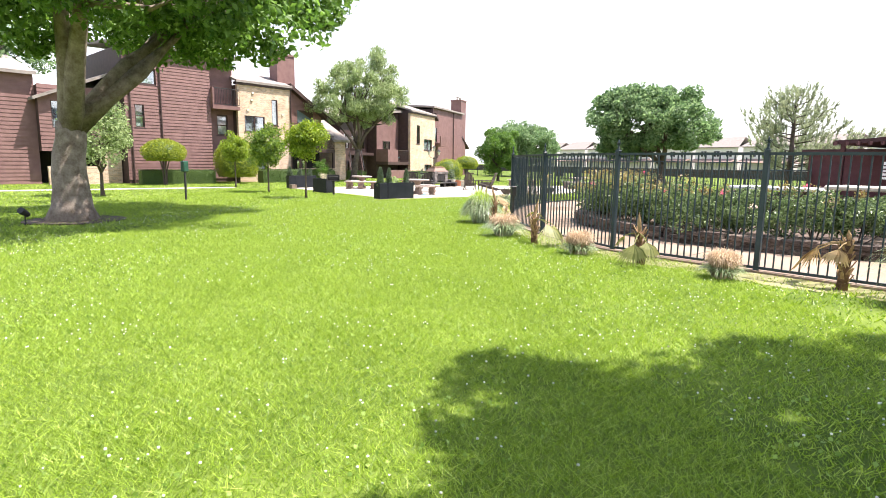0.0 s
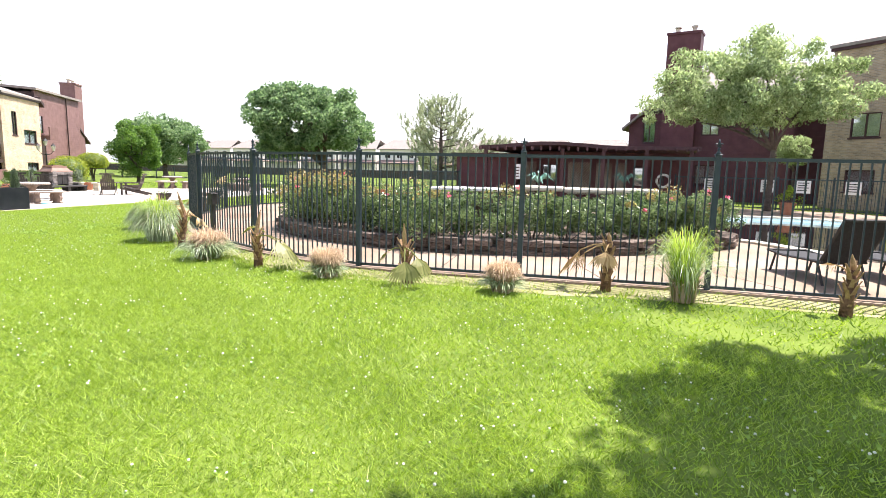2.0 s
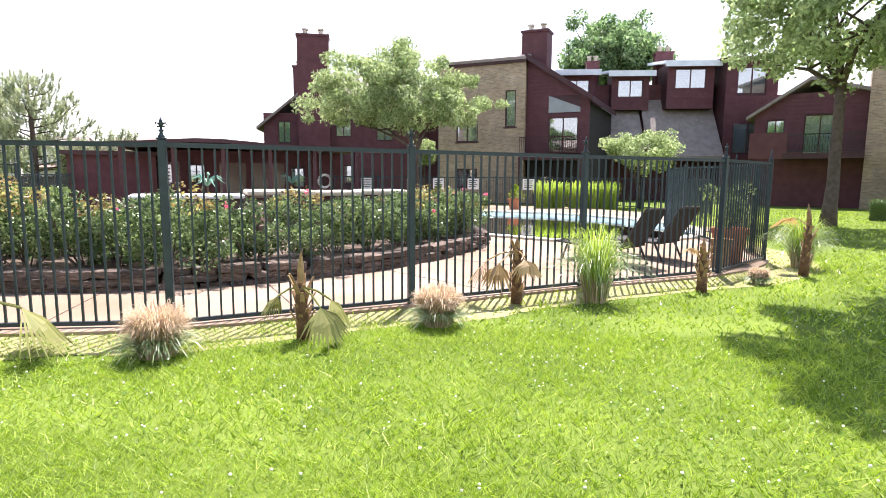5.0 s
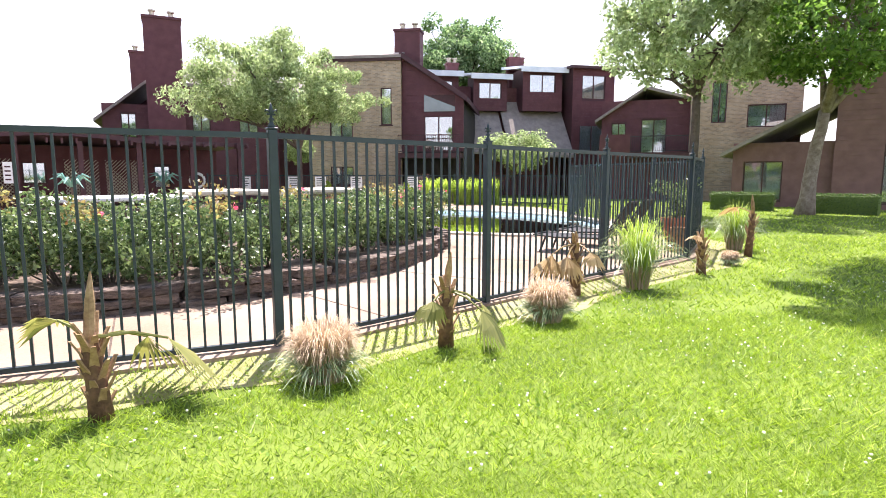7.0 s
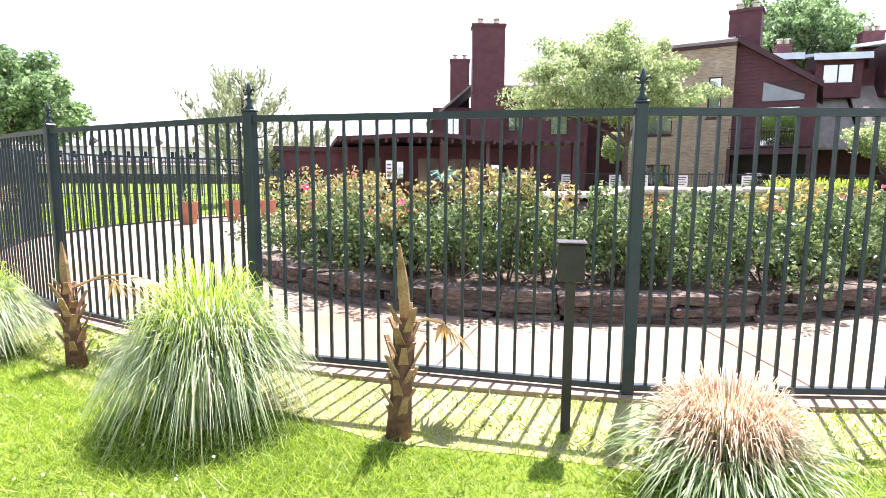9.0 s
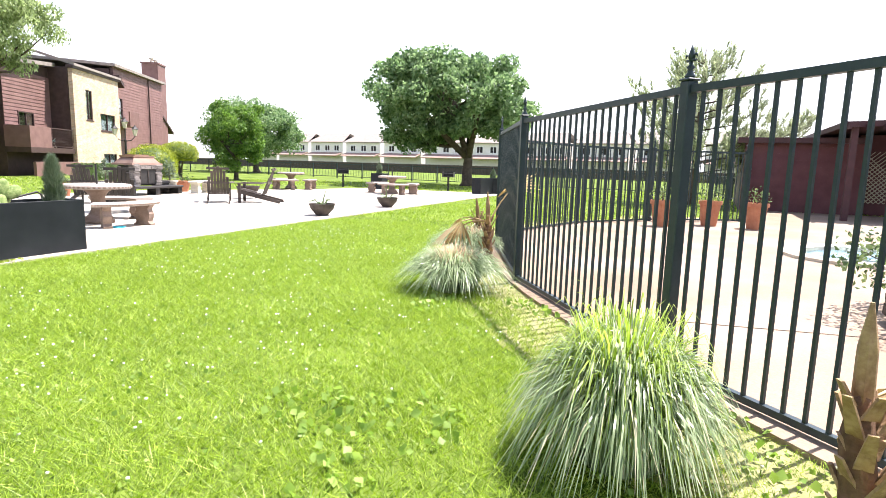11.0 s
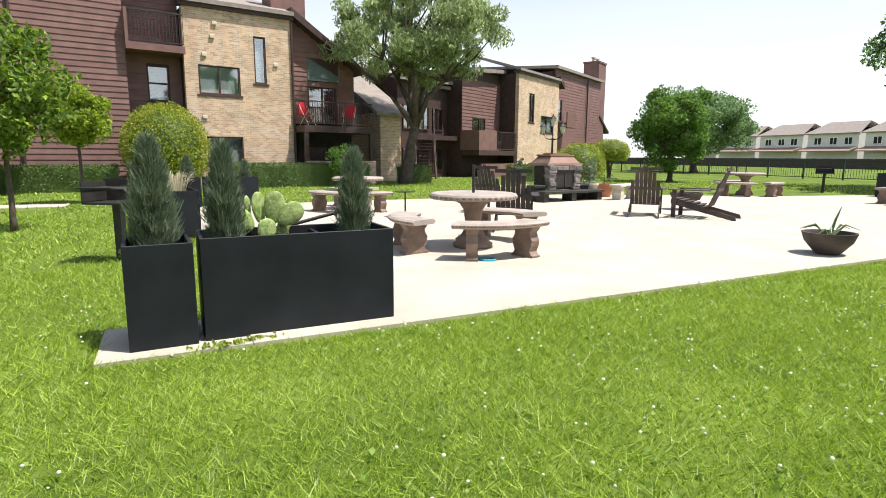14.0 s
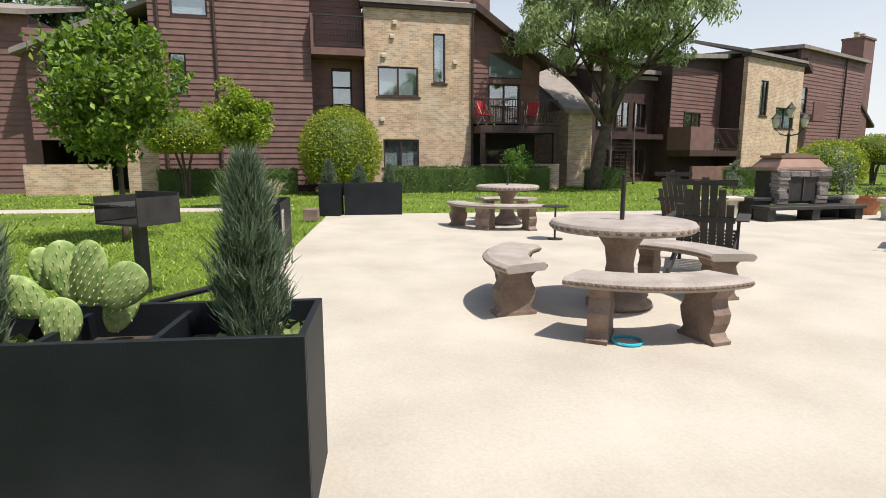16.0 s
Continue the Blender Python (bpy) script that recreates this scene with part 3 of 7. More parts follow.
bm = B()
span(bm, -0.0095, 0.0095, -0.0095, 0.0095, 0.045, FENCE_H - 0.03)
PICKET, POST, FIN = to_mesh("picket", bm, FENCE), post_mesh(), finial()
for i, (x, y) in enumerate(FENCE_POSTS):
    o = part("post", POST, None, fence)
    a = Vector(FENCE_POSTS[max(0, i - 1)])
    b = Vector(FENCE_POSTS[min(len(FENCE_POSTS) - 1, i + 1)])
    ang = math.atan2((b - a).y, (b - a).x)
    o.matrix_local = Matrix.Translation((x, y, 0.03)) @ Matrix.Rotation(ang, 4, "Z")
    f = part("finial", FIN, None, o)
    f.location.z = FENCE_H + 0.035
for p, q in zip(FENCE_POSTS, FENCE_POSTS[1:]):
    p, q = Vector(p), Vector(q)
    d = q - p
    m = Matrix.Translation((p.x, p.y, 0.03)) @ Matrix.Rotation(math.atan2(d.y, d.x), 4, "Z")
    L = d.length
    for z, h, w_ in ((FENCE_H - 0.03, 0.045, 0.045), (0.045, 0.04, 0.04)):
        bm = B()
        span(bm, 0.038, L - 0.038, -w_ / 2, w_ / 2, z - h / 2, z + h / 2)
        o = part("rail", bm, FENCE, fence)
        o.matrix_local = m
    n = max(2, round(L / 0.118))
    for k in range(1, n):
        o = part("picket", PICKET, None, fence)
        o.matrix_local = m @ Matrix.Translation((L * k / n, 0, 0))


def far_fence(pts, h, label, pitch=0.12, mat=FENCE, post_step=2.4):
    t = thing("iron_fence", pose(0, 0, 0), label, "fence")
    bm, bp = B(), B()
    for p, q in zip(pts, pts[1:]):
        p, q = Vector(p), Vector(q)
        d = q - p
        m = Matrix.Translation((p.x, p.y, 0)) @ Matrix.Rotation(math.atan2(d.y, d.x), 4, "Z")
        L = d.length
        span(bp, 0, L, -0.02, 0.02, h - 0.05, h, m)
        span(bp, 0, L, -0.02, 0.02, 0.1, 0.14, m)
        k = int(L / post_step) + 1
        for i in range(k + 1):
            span(bp, L * i / k - 0.035, L * i / k + 0.035, -0.035, 0.035, 0, h + 0.08, m)
        k = int(L / pitch)
        for i in range(1, k):
            x = L * i / k
            vs = [bm.verts.new(m @ Vector(c)) for c in ((x - 0.011, 0, 0.14), (x + 0.011, 0, 0.14), (x + 0.011, 0, h - 0.05), (x - 0.011, 0, h - 0.05), (x, 0.015, 0.14), (x, 0.015, h - 0.05))]
            bm.faces.new(vs[:4])
            bm.faces.new((vs[1], vs[4], vs[5], vs[2]))
            bm.faces.new((vs[4], vs[0], vs[3], vs[5]))
    part("frame", bp, mat, t)
    o = part("picket_infill", bm, mat, t)
    o["kind"] = "stuff"
    return t


far_fence([(1.6, 25.6), (2.3, 31.1)], 1.5, "black iron picket fence between the deck and the clubhouse")
far_fence([(13.4, 30.7), (20.0, 30.1), (26.5, 25.6), (27.0, 20.0), (20.3, 15.9)], 1.5, "black iron picket fence on the far side of the pool")
far_fence([(-60, 50), (-20, 47), (2, 42), (3, 32)], 1.1, "black iron boundary fence across the far lawn", 0.15)


# ---- houses ----
def slope(bm, pts, th=0.16):
    """A roof plane through four points, with thickness."""
    a = [bm.verts.new(p) for p in pts]
    b = [bm.verts.new(Vector(p) + Vector((0, 0, -th))) for p in pts]
    bm.faces.new(a)
    bm.faces.new(b[::-1])
    k = len(pts)
    for i in range(k):
        bm.faces.new((a[i], a[(i + 1) % k], b[(i + 1) % k], b[i]))


def chimney(t, x, y, w_, d_, z0, z1, mat, trim):
    bm = B()
    span(bm, x - w_ / 2, x + w_ / 2, y - d_ / 2, y + d_ / 2, z0, z1)
    span(bm, x - w_ / 2 - 0.06, x + w_ / 2 + 0.06, y - d_ / 2 - 0.06, y + d_ / 2 + 0.06, z1, z1 + 0.14)
    c = part("chimney", bm, mat, t)
    for s in (-0.25, 0.25):
        bm = B()
        cyl(bm, (x + s * w_, y, z1 + 0.14), (x + s * w_, y, z1 + 0.45), 0.14, n=12)
        cyl(bm, (x + s * w_, y, z1 + 0.47), (x + s * w_, y, z1 + 0.55), 0.2, n=12)
        part("flue_cap", bm, CAST_PALE, c)


def townhouse(name, m, label, w_, sw, eave, brick, side, trim, wins, door, balcony, single=True, deep=8.0, flip=1, chim=2.6, roof=None):
    """A brick bay (x 0..w_) beside a timber gable bay (w_..w_+sw) with a balcony; y runs into the house."""
    roof = roof or SHINGLE
    t = thing(name, m, label, "house")
    X = lambda a, b: (min(a * flip, b * flip), max(a * flip, b * flip))
    holes = [(*X(a, b), c, d) for a, b, c, d in wins]
    bm = B()
    grid_wall(bm, *X(0, w_), 0, eave, 0, 0.25, holes)
    part("brick_wall", bm, brick, t)
    bm = B()
    span(bm, *X(0.02, w_ - 0.02), 0.3, deep, 0, eave - 0.02)
    part("rear_block", bm, trim, t)
    for h in holes:
        window(t, *h[:2], *h[2:], 0.06, trim, 2 if h[1] - h[0] > 0.8 else 1, sill=True, blind=True)
    bm = B()
    span(bm, *X(-0.12, w_ + 0.05), -0.12, 0.3, eave, eave + 0.2)
    part("fascia", bm, trim, t)
    bm = B()
    a, b = X(-0.15, w_ + 0.05)
    slope(bm, [(a, -0.2, eave + 0.3), (b, -0.2, eave + 0.3), (b, deep * 0.55, eave + 1.7), (a, deep * 0.55, eave + 1.7)])
    part("roof", bm, roof, t)
    # gable bay
    top = lambda x: eave + 0.35 - (abs(x) - w_) * 0.66
    g0, g1 = X(w_, w_ + sw)
    dh = (*X(w_ + door[0], w_ + door[1]), door[2], door[3])
    fl = door[2] - 0.02
    tri = (*X(w_ + door[0], w_ + door[1] + 0.1), door[3] + 0.25, door[3] + 1.15)
    bm = B()
    for a, e, z in siding_rows(g0, g1, fl, eave + 0.3, [dh], 0.2):
        k = 8
        for i in range(k):
            u, v = a + (e - a) * i / k, a + (e - a) * (i + 1) / k
            if top((u + v) / 2) > z + 0.1:
                span(bm, u, v, 0.35, 0.5, z, min(z + 0.2, top((u + v) / 2)))
    part("gable_wall", bm, trim, t)
    boards(t, g0, g1, fl, eave + 0.3, 0.35, [dh, tri], side, single, 0.2, top=(lambda x: top(x) - 0.05) if flip > 0 else None) if flip > 0 else boards(t, g0, g1, fl, top(g0) - 0.1, 0.35, [dh, tri], side, single, 0.2)
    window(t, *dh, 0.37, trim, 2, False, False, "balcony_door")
    bm = B()
    vs = [(tri[0], tri[2]), (tri[1], tri[2]), (tri[1], tri[2] + (0.25 if flip > 0 else 0.95)), (tri[0], tri[2] + (0.95 if flip > 0 else 0.25))]
    lo, hi = [bm.verts.new((x, 0.30, z)) for x, z in vs], [bm.verts.new((x, 0.345, z)) for x, z in vs]
    bm.faces.new(lo)
    bm.faces.new(hi[::-1])
    for i in range(4):
        bm.faces.new((lo[i], lo[(i + 1) % 4], hi[(i + 1) % 4], hi[i]))
    p = part("gable_window", bm, material("sloping pane", (0.09, 0.12, 0.125), (0.14, 0.18, 0.185), 1, 0.06, 0, spec=0.9), t)
    bm = B()
    e0, e1 = w_ - 0.05, w_ + sw + 0.25
    slope(bm, [(e0 * flip, -0.15, top(e0) + 0.12), (e1 * flip, -0.15, top(e1) + 0.12), (e1 * flip, deep, top(e1) + 0.12), (e0 * flip, deep, top(e0) + 0.12)], 0.3)
    part("gable_roof", bm, trim, t)
    # solid fill with the shade of the interior put into its colour
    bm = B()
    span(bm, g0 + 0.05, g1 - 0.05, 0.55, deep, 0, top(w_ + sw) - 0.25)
    part("inner_block", bm, SHADE_DARK, t)
    # balcony and low wall; the near-black block behind paints the shade of the recess
    if balcony:
        b0, b1, bz = *X(w_ + balcony[0], w_ + balcony[1]), balcony[2]
        bm = B()
        span(bm, b0, b1, -1.1, 0.35, bz - 0.28, bz)
        bl = part("balcony", bm, trim, t)
        railing(t, b0 + 0.05, b1 - 0.05, -1.05, bz, bz + 1.0, trim)
        for x in (b0 + 0.1, b1 - 0.1):
            bm = B()
            span(bm, x - 0.08, x + 0.08, -1.08, -0.92, 0, bz - 0.28)
            part("balcony_post", bm, trim, t)
        bm = B()
        span(bm, b0, b1 + 0.0, -1.25, -1.1, 0, 1.0)
        part("low_wall", bm, brick, t)
        window(t, b0 + 0.7, b0 + 1.6, 0.5, 1.6, 0.5, trim, 1, False, True, "rear_window")
    if chim:
        chimney(t, (w_ + 0.2) * flip, 1.4, 1.5, 1.1, eave - 0.5, eave + chim, side, trim)
    return t


def frame_at(x, y, deg):
    return pose(x, y, 0, 0, 0, deg)


hb = townhouse("house", frame_at(-27.77, 13.74, 98.6), "tan brick and brown timber townhouse with a balcony", 4.24, 2.95, 6.75, BRICK_TAN, SIDING, TRIM,
               [(0.48, 2.05, 3.57, 4.67), (2.63, 3.12, 4.11, 5.95), (0.65, 2.05, 0.89, 1.96)], (0.75, 2.1, 2.62, 4.2), (0.0, 3.2, 2.48))
# tall boarded wing of the same house
holes = [(-6.75, -6.2, 3.45, 4.88), (-1.2, -0.42, 3.26, 4.6), (-6.6, -5.4, 6.1, 7.0)]
bm = B()
grid_wall(bm, -7.3, -1.95, 0, 8.3, 0.0, 0.2, holes)
grid_wall(bm, -1.95, 0, 0, 8.3, 0.75, 0.95, holes)
span(bm, -2.05, -1.95, 0.2, 0.95, 0, 8.3)
span(bm, -7.3, -7.2, 0.2, 8, 0, 8.3)
part("boarded_wall", bm, TRIM, hb)
boards(hb, -7.3, -1.95, 0.25, 8.3, 0.0, holes, SIDING, True, 0.2)
boards(hb, -1.95, 0, 0.25, 8.3, 0.75, holes, SIDING, True, 0.2)
# near-black fill stands in for unlit space behind the boarded wall
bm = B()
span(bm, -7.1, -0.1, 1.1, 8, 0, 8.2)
part("wing_block", bm, SHADE_DARK, hb)
bm = B()
slope(bm, [(-7.6, -0.35, 8.5), (0.2, -0.35, 8.5), (0.2, 8, 9.4), (-7.6, 8, 9.4)], 0.22)
part("wing_roof", bm, SHINGLE, hb)
window(hb, *holes[0], 0.06, TRIM, 2, True, True, "wing_window", True)
window(hb, *holes[1], 0.81, TRIM, 2, True, True, "wing_window", True)
window(hb, *holes[2], 0.06, TRIM, 1, True, True, "wing_window")
bm = B()
span(bm, -1.95, 0, -0.35, 0.75, 4.95, 5.2)
span(bm, -1.95, -1.85, -0.35, 0.75, 5.2, 6.35)
part("upper_balcony", bm, SIDING, hb)
railing(hb, -1.85, -0.02, -0.3, 5.2, 6.35, BLACK_STEEL)
for s in (-5.2, -7.0):
    bm = B()
    cyl(bm, (s, -0.09, 0), (s, -0.09, 8.2), 0.05, n=8)
    part("downpipe", bm, TRIM, hb)
bm = B()
cyl(bm, (4.2, -0.06, 0), (4.2, -0.06, 6.8), 0.05, n=8)
part("downpipe", bm, TRIM, hb)

for s, z in ((1.15, 6.25), (1.05, 5.75), (0.72, 5.05), (0.62, 2.7), (3.5, 4.9)):
    bm = B()
    span(bm, s - 0.09, s + 0.09, -0.07, -0.002, z - 0.07, z + 0.07)
    bevel(bm, 0.015)
    part("wall_fitting", bm, CAST_PALE, hb)

hc = townhouse("house", frame_at(-34.85, 33.55, 119.4), "tan brick and dark brown timber townhouse beside the patio", 6.4, 0.5, 6.5, BRICK_TAN, SIDING, TRIM,
               [(1.5, 2.35, 3.5, 5.4), (3.4, 5.6, 2.9, 4.05), (3.6, 5.6, 0.35, 1.35)], (0.1, 0.4, 3.0, 4.0), None, single=False, chim=0)
bm = B()
grid_wall(bm, 6.9, 16.6, 0, 7.6, 0.5, 0.7, [(7.4, 8.2, 3.9, 5.6)])
span(bm, 6.9, 16.6, 0.75, 8, 0, 7.5)
part("boarded_wall", bm, TRIM, hc)
boards(hc, 6.9, 16.6, 0.2, 7.6, 0.5, [(7.4, 8.2, 3.9, 5.6)], SIDING, False, 0.22)
window(hc, 7.4, 8.2, 3.9, 5.6, 0.52, TRIM, 2, True, True, "wing_window", True)
bm = B()
span(bm, 6.95, 8.6, -0.5, 0.45, 3.4, 3.75)
span(bm, 6.95, 8.6, -0.5, -0.42, 3.75, 4.5)
part("upper_balcony", bm, SIDING, hc)
bm = B()
cyl(bm, (13.2, 0.36, 0), (13.2, 0.36, 7.6), 0.06, n=8)
part("downpipe", bm, TRIM, hc)
bm = B()
slope(bm, [(6.6, 0.2, 7.85), (16.8, 0.2, 7.85), (16.8, 8, 8.3), (6.6, 8, 8.3)], 0.2)
part("wing_roof", bm, SHINGLE, hc)
chimney(hc, 18.1, 1.6, 1.9, 1.4, 0, 9.5, SIDING, TRIM)
bm = B()
span(bm, 16.6, 20.0, 1.2, 8, 0, 4.2)
slope(bm, [(16.6, 0.8, 5.6), (20.4, 0.8, 3.6), (20.4, 8, 3.6), (16.6, 8, 5.6)], 0.2)
part("end_wing", bm, TRIM, hc)
# timber bay with balcony at the other side of the brick front
bm = B()
span(bm, -4.6, -0.0, 1.4, 8, 0, 6.4)
span(bm, -9.4, -4.6, 2.4, 8, 0, 5.4)
part("boarded_bay", bm, TRIM, hc)
boards(hc, -4.6, 0, 1.6, 5.8, 1.4, [(-3.4, -1.9, 1.6, 3.6)], SIDING, False)
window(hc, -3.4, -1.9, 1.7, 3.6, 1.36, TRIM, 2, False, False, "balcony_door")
bm = B()
span(bm, -4.7, 0, 0.1, 1.4, 1.3, 1.6)
part("balcony", bm, TRIM, hc)
railing(hc, -2.6, -0.05, 0.15, 1.6, 2.75, TRIM)
bm = B()
span(bm, -4.7, -2.6, 0.1, 0.2, 1.6, 2.75)
span(bm, -4.7, -4.6, 0.2, 1.4, 1.6, 2.75)
span(bm, -4.7, -0.1, -0.1, 0.05, 0, 0.8)
part("balcony_front", bm, SIDING, hc)
for a in (-9.0, -7.6, -6.2):
    window(hc, a, a + 1.0, 0.4, 1.7, 2.36, TRIM, 2, False, True, "rear_window")
    window(hc, a, a + 1.0, 2.7, 4.0, 2.36, TRIM, 2, False, True, "rear_window")
bm = B()
slope(bm, [(-5.0, 1.0, 6.3), (0.1, 1.0, 6.75), (0.1, 8, 6.75), (-5.0, 8, 6.3)], 0.22)
slope(bm, [(-9.8, 2.0, 5.4), (-4.6, 2.0, 5.6), (-4.6, 8, 7.0), (-9.8, 8, 6.8)], 0.2)
part("bay_roof", bm, SHINGLE, hc)

# link between the two houses: low brick wing, stairs, dark galleries
ln = thing("linking_wing", frame_at(-30.2, 22.2, 104), "dark timber link with stairs between the two townhouses", "house")
bm = B()
span(bm, 0.0, 1.2, -0.4, 4, 0, 3.3)
part("brick_pier", bm, BRICK_TAN, ln)
bm = B()
slope(bm, [(-0.4, -0.7, 3.3), (1.5, -0.7, 3.3), (1.5, 3.5, 5.6), (-0.4, 3.5, 5.6)], 0.18)
slope(bm, [(1.5, 2.5, 5.3), (7.0, 2.5, 5.3), (7.0, 7, 6.6), (1.5, 7, 6.6)], 0.18)
part("roof", bm, SHINGLE, ln)
bm = B()
span(bm, 1.2, 7.0, 3.4, 8, 0, 5.3)
part("rear_wall", bm, TRIM, ln)
bm = B()
span(bm, 1.2, 7.0, 1.9, 3.4, 2.15, 2.4)
part("gallery", bm, TRIM, ln)
railing(ln, 1.3, 4.4, 2.0, 2.4, 3.3, TRIM)
for a in (1.5, 2.8, 4.1, 5.4):
    window(ln, a, a + 0.8, 0.3, 1.9, 3.34, TRIM, 1, False, True, "rear_window")
    window(ln, a, a + 0.9, 2.8, 4.3, 3.34, TRIM, 1, False, True, "rear_window")
STAIR = pose(4.9, 2.4, 0, 0, 0, -36)
for i in range(12):
    bm = B()
    span(bm, -0.5, 0.5, -2.5 + i * 0.2, -2.24 + i * 0.2, 0.18 * i + 0.12, 0.18 * i + 0.17, STAIR)
    part("tread", bm, TRIM, ln)
for x in (-0.54, 0.54):
    bm = B()
    tube(bm, [STAIR @ Vector((x, -2.6, 0.05)), STAIR @ Vector((x, -0.1, 2.3))], [0.06, 0.06], 4)
    part("stringer", bm, TRIM, ln)
    bm = B()
    tube(bm, [STAIR @ Vector((x, -2.6, 0.95)), STAIR @ Vector((x, -0.1, 3.2))], [0.03, 0.03], 4)
    part("handrail", bm, BLACK_STEEL, ln)

# pool-side houses
he = townhouse("house", frame_at(21.0, 35.2, -49.5), "dark red timber and brick townhouse behind the pool", 5.5, 3.6, 8.0, BRICK_GREY, SIDING_RED, TRIM_RED,
               [(4.3, 4.95, 4.4, 6.5), (1.2, 2.6, 3.6, 4.8), (1.2, 2.6, 0.9, 2.0)], (1.3, 3.0, 2.9, 4.9), (0.0, 3.6, 2.75), single=False, chim=1.8)


def block_house(name, m, label, parts, wins, side, trim, roofs):
    """A house of plain boarded blocks (x0, x1, y0, y1, z0, z1) with windows on their fronts and roof planes."""
    t = thing(name, m, label, "house")
    for k, (a, b, c, d, e, f, mat) in enumerate(parts):
        hs = [h[:4] for h in wins if h[4] == k]
        bm = B()
        grid_wall(bm, a, b, e, f, c, c + 0.2, hs)
        span(bm, a, b, c + 0.32, d, e, f - 0.01)
        span(bm, a, a + 0.1, c + 0.2, c + 0.32, e, f - 0.01)
        span(bm, b - 0.1, b, c + 0.2, c + 0.32, e, f - 0.01)
        part("wall", bm, mat if mat in (BRICK_GREY, BRICK_TAN) else trim, t)
        if mat not in (BRICK_GREY, BRICK_TAN):
            boards(t, a, b, e, f, c, hs, mat, False, 0.22)
        for h in hs:
            window(t, *h[:4], c + 0.05, trim, 2 if h[1] - h[0] > 0.7 else 1, False, True)
    for r, mat in roofs:
        bm = B()
        slope(bm, r, 0.18)
        part("roof", bm, mat, t)
    return t


hd = block_house("house", frame_at(11.1, 40.4, -15), "dark red boarded house with a tall square chimney", [(0, 3.0, 1, 9, 0, 5.4, SIDING_RED), (3.0, 9.5, 0, 9, 0, 6.6, SIDING_RED), (9.5, 13, 1.5, 9, 0, 6.0, SIDING_RED)],
                 [(0.9, 1.7, 3.6, 5.0, 0), (4.6, 5.6, 4.0, 5.4, 1), (7.2, 8.3, 3.8, 5.2, 1), (4.4, 5.6, 1.0, 2.2, 1)], SIDING_RED, TRIM_RED,
                 [([(-0.4, 0.6, 4.6), (3.2, 0.6, 7.6), (3.2, 9, 7.6), (-0.4, 9, 4.6)], SHINGLE), ([(2.9, -0.3, 6.7), (9.8, -0.3, 6.7), (9.8, 6, 9.0), (2.9, 6, 9.0)], SHINGLE), ([(9.3, 1.2, 6.1), (13.4, 1.2, 6.1), (13.4, 7, 8.4), (9.3, 7, 8.4)], SHINGLE)])
chimney(hd, 3.3, -0.1, 1.9, 1.2, 0, 10.0, SIDING_RED, TRIM_RED)
chimney(hd, 2.0, 8.2, 1.4, 1.2, 0, 9.6, SIDING_RED, TRIM_RED)

hf = block_house("house", pose(30.1, 33.75, 0.75, 0, 0, -30), "dark red terraced houses with white roof wrap over the dormers", [(-2.5, 12, 3.0, 9, -0.75, 7.0, SIDING_RED), (-0.9, 1.6, 2.2, 4, 5.4, 8.0, SIDING_RED), (2.7, 5.2, 2.2, 4, 5.4, 7.9, SIDING_RED), (6.2, 9.2, 1.6, 4, 5.4, 8.4, SIDING_RED), (9.6, 12.8, 0.6, 4, -0.75, 8.35, SIDING_RED)],
                 [(-0.5, 1.2, 6.1, 7.5, 1), (3.1, 4.8, 6.2, 7.4, 2), (6.7, 8.7, 6.7, 8.0, 3), (10.3, 12.1, 6.2, 7.9, 4), (10.2, 12.1, 2.4, 4.4, 4), (2.0, 3.0, 2.5, 4.0, 0)], SIDING_RED, TRIM_RED,
                 [([(-3, 0.2, 2.4), (4.7, 0.2, 2.4), (4.7, 3.0, 5.7), (-3, 3.0, 5.7)], SHINGLE), ([(4.8, -0.2, 2.2), (9.5, -0.2, 2.2), (9.5, 3.0, 6.2), (4.8, 3.0, 6.2)], SHINGLE),
                  ([(-1.2, 1.7, 8.05), (1.9, 1.7, 8.05), (1.9, 6, 8.7), (-1.2, 6, 8.7)], WRAP), ([(2.4, 1.7, 7.95), (5.5, 1.7, 7.95), (5.5, 6, 8.6), (2.4, 6, 8.6)], WRAP), ([(5.9, 1.1, 8.45), (9.5, 1.1, 8.45), (9.5, 6, 9.2), (5.9, 6, 9.2)], WRAP), ([(9.3, 0.1, 8.45), (13.2, 0.1, 8.45), (13.2, 6, 8.9), (9.3, 6, 8.9)], TRIM_RED)])
for x0, x1, y0, z in ((-1.2, 1.9, 1.68, 8.0), (2.4, 5.5, 1.68, 7.9), (5.9, 9.5, 1.08, 8.4)):
    bm = B()
    span(bm, x0, x1, y0 - 0.02, y0 + 0.0, z - 0.34, z - 0.12)
    part("wrap_fold", bm, WRAP, hf, "white wrap hanging over the eave")
chimney(hf, 1.9, 6, 0.9, 0.8, 7, 9.2, SIDING_RED, TRIM_RED)
chimney(hf, 7.0, 6, 1.2, 0.9, 7, 9.8, SIDING_RED, TRIM_RED)

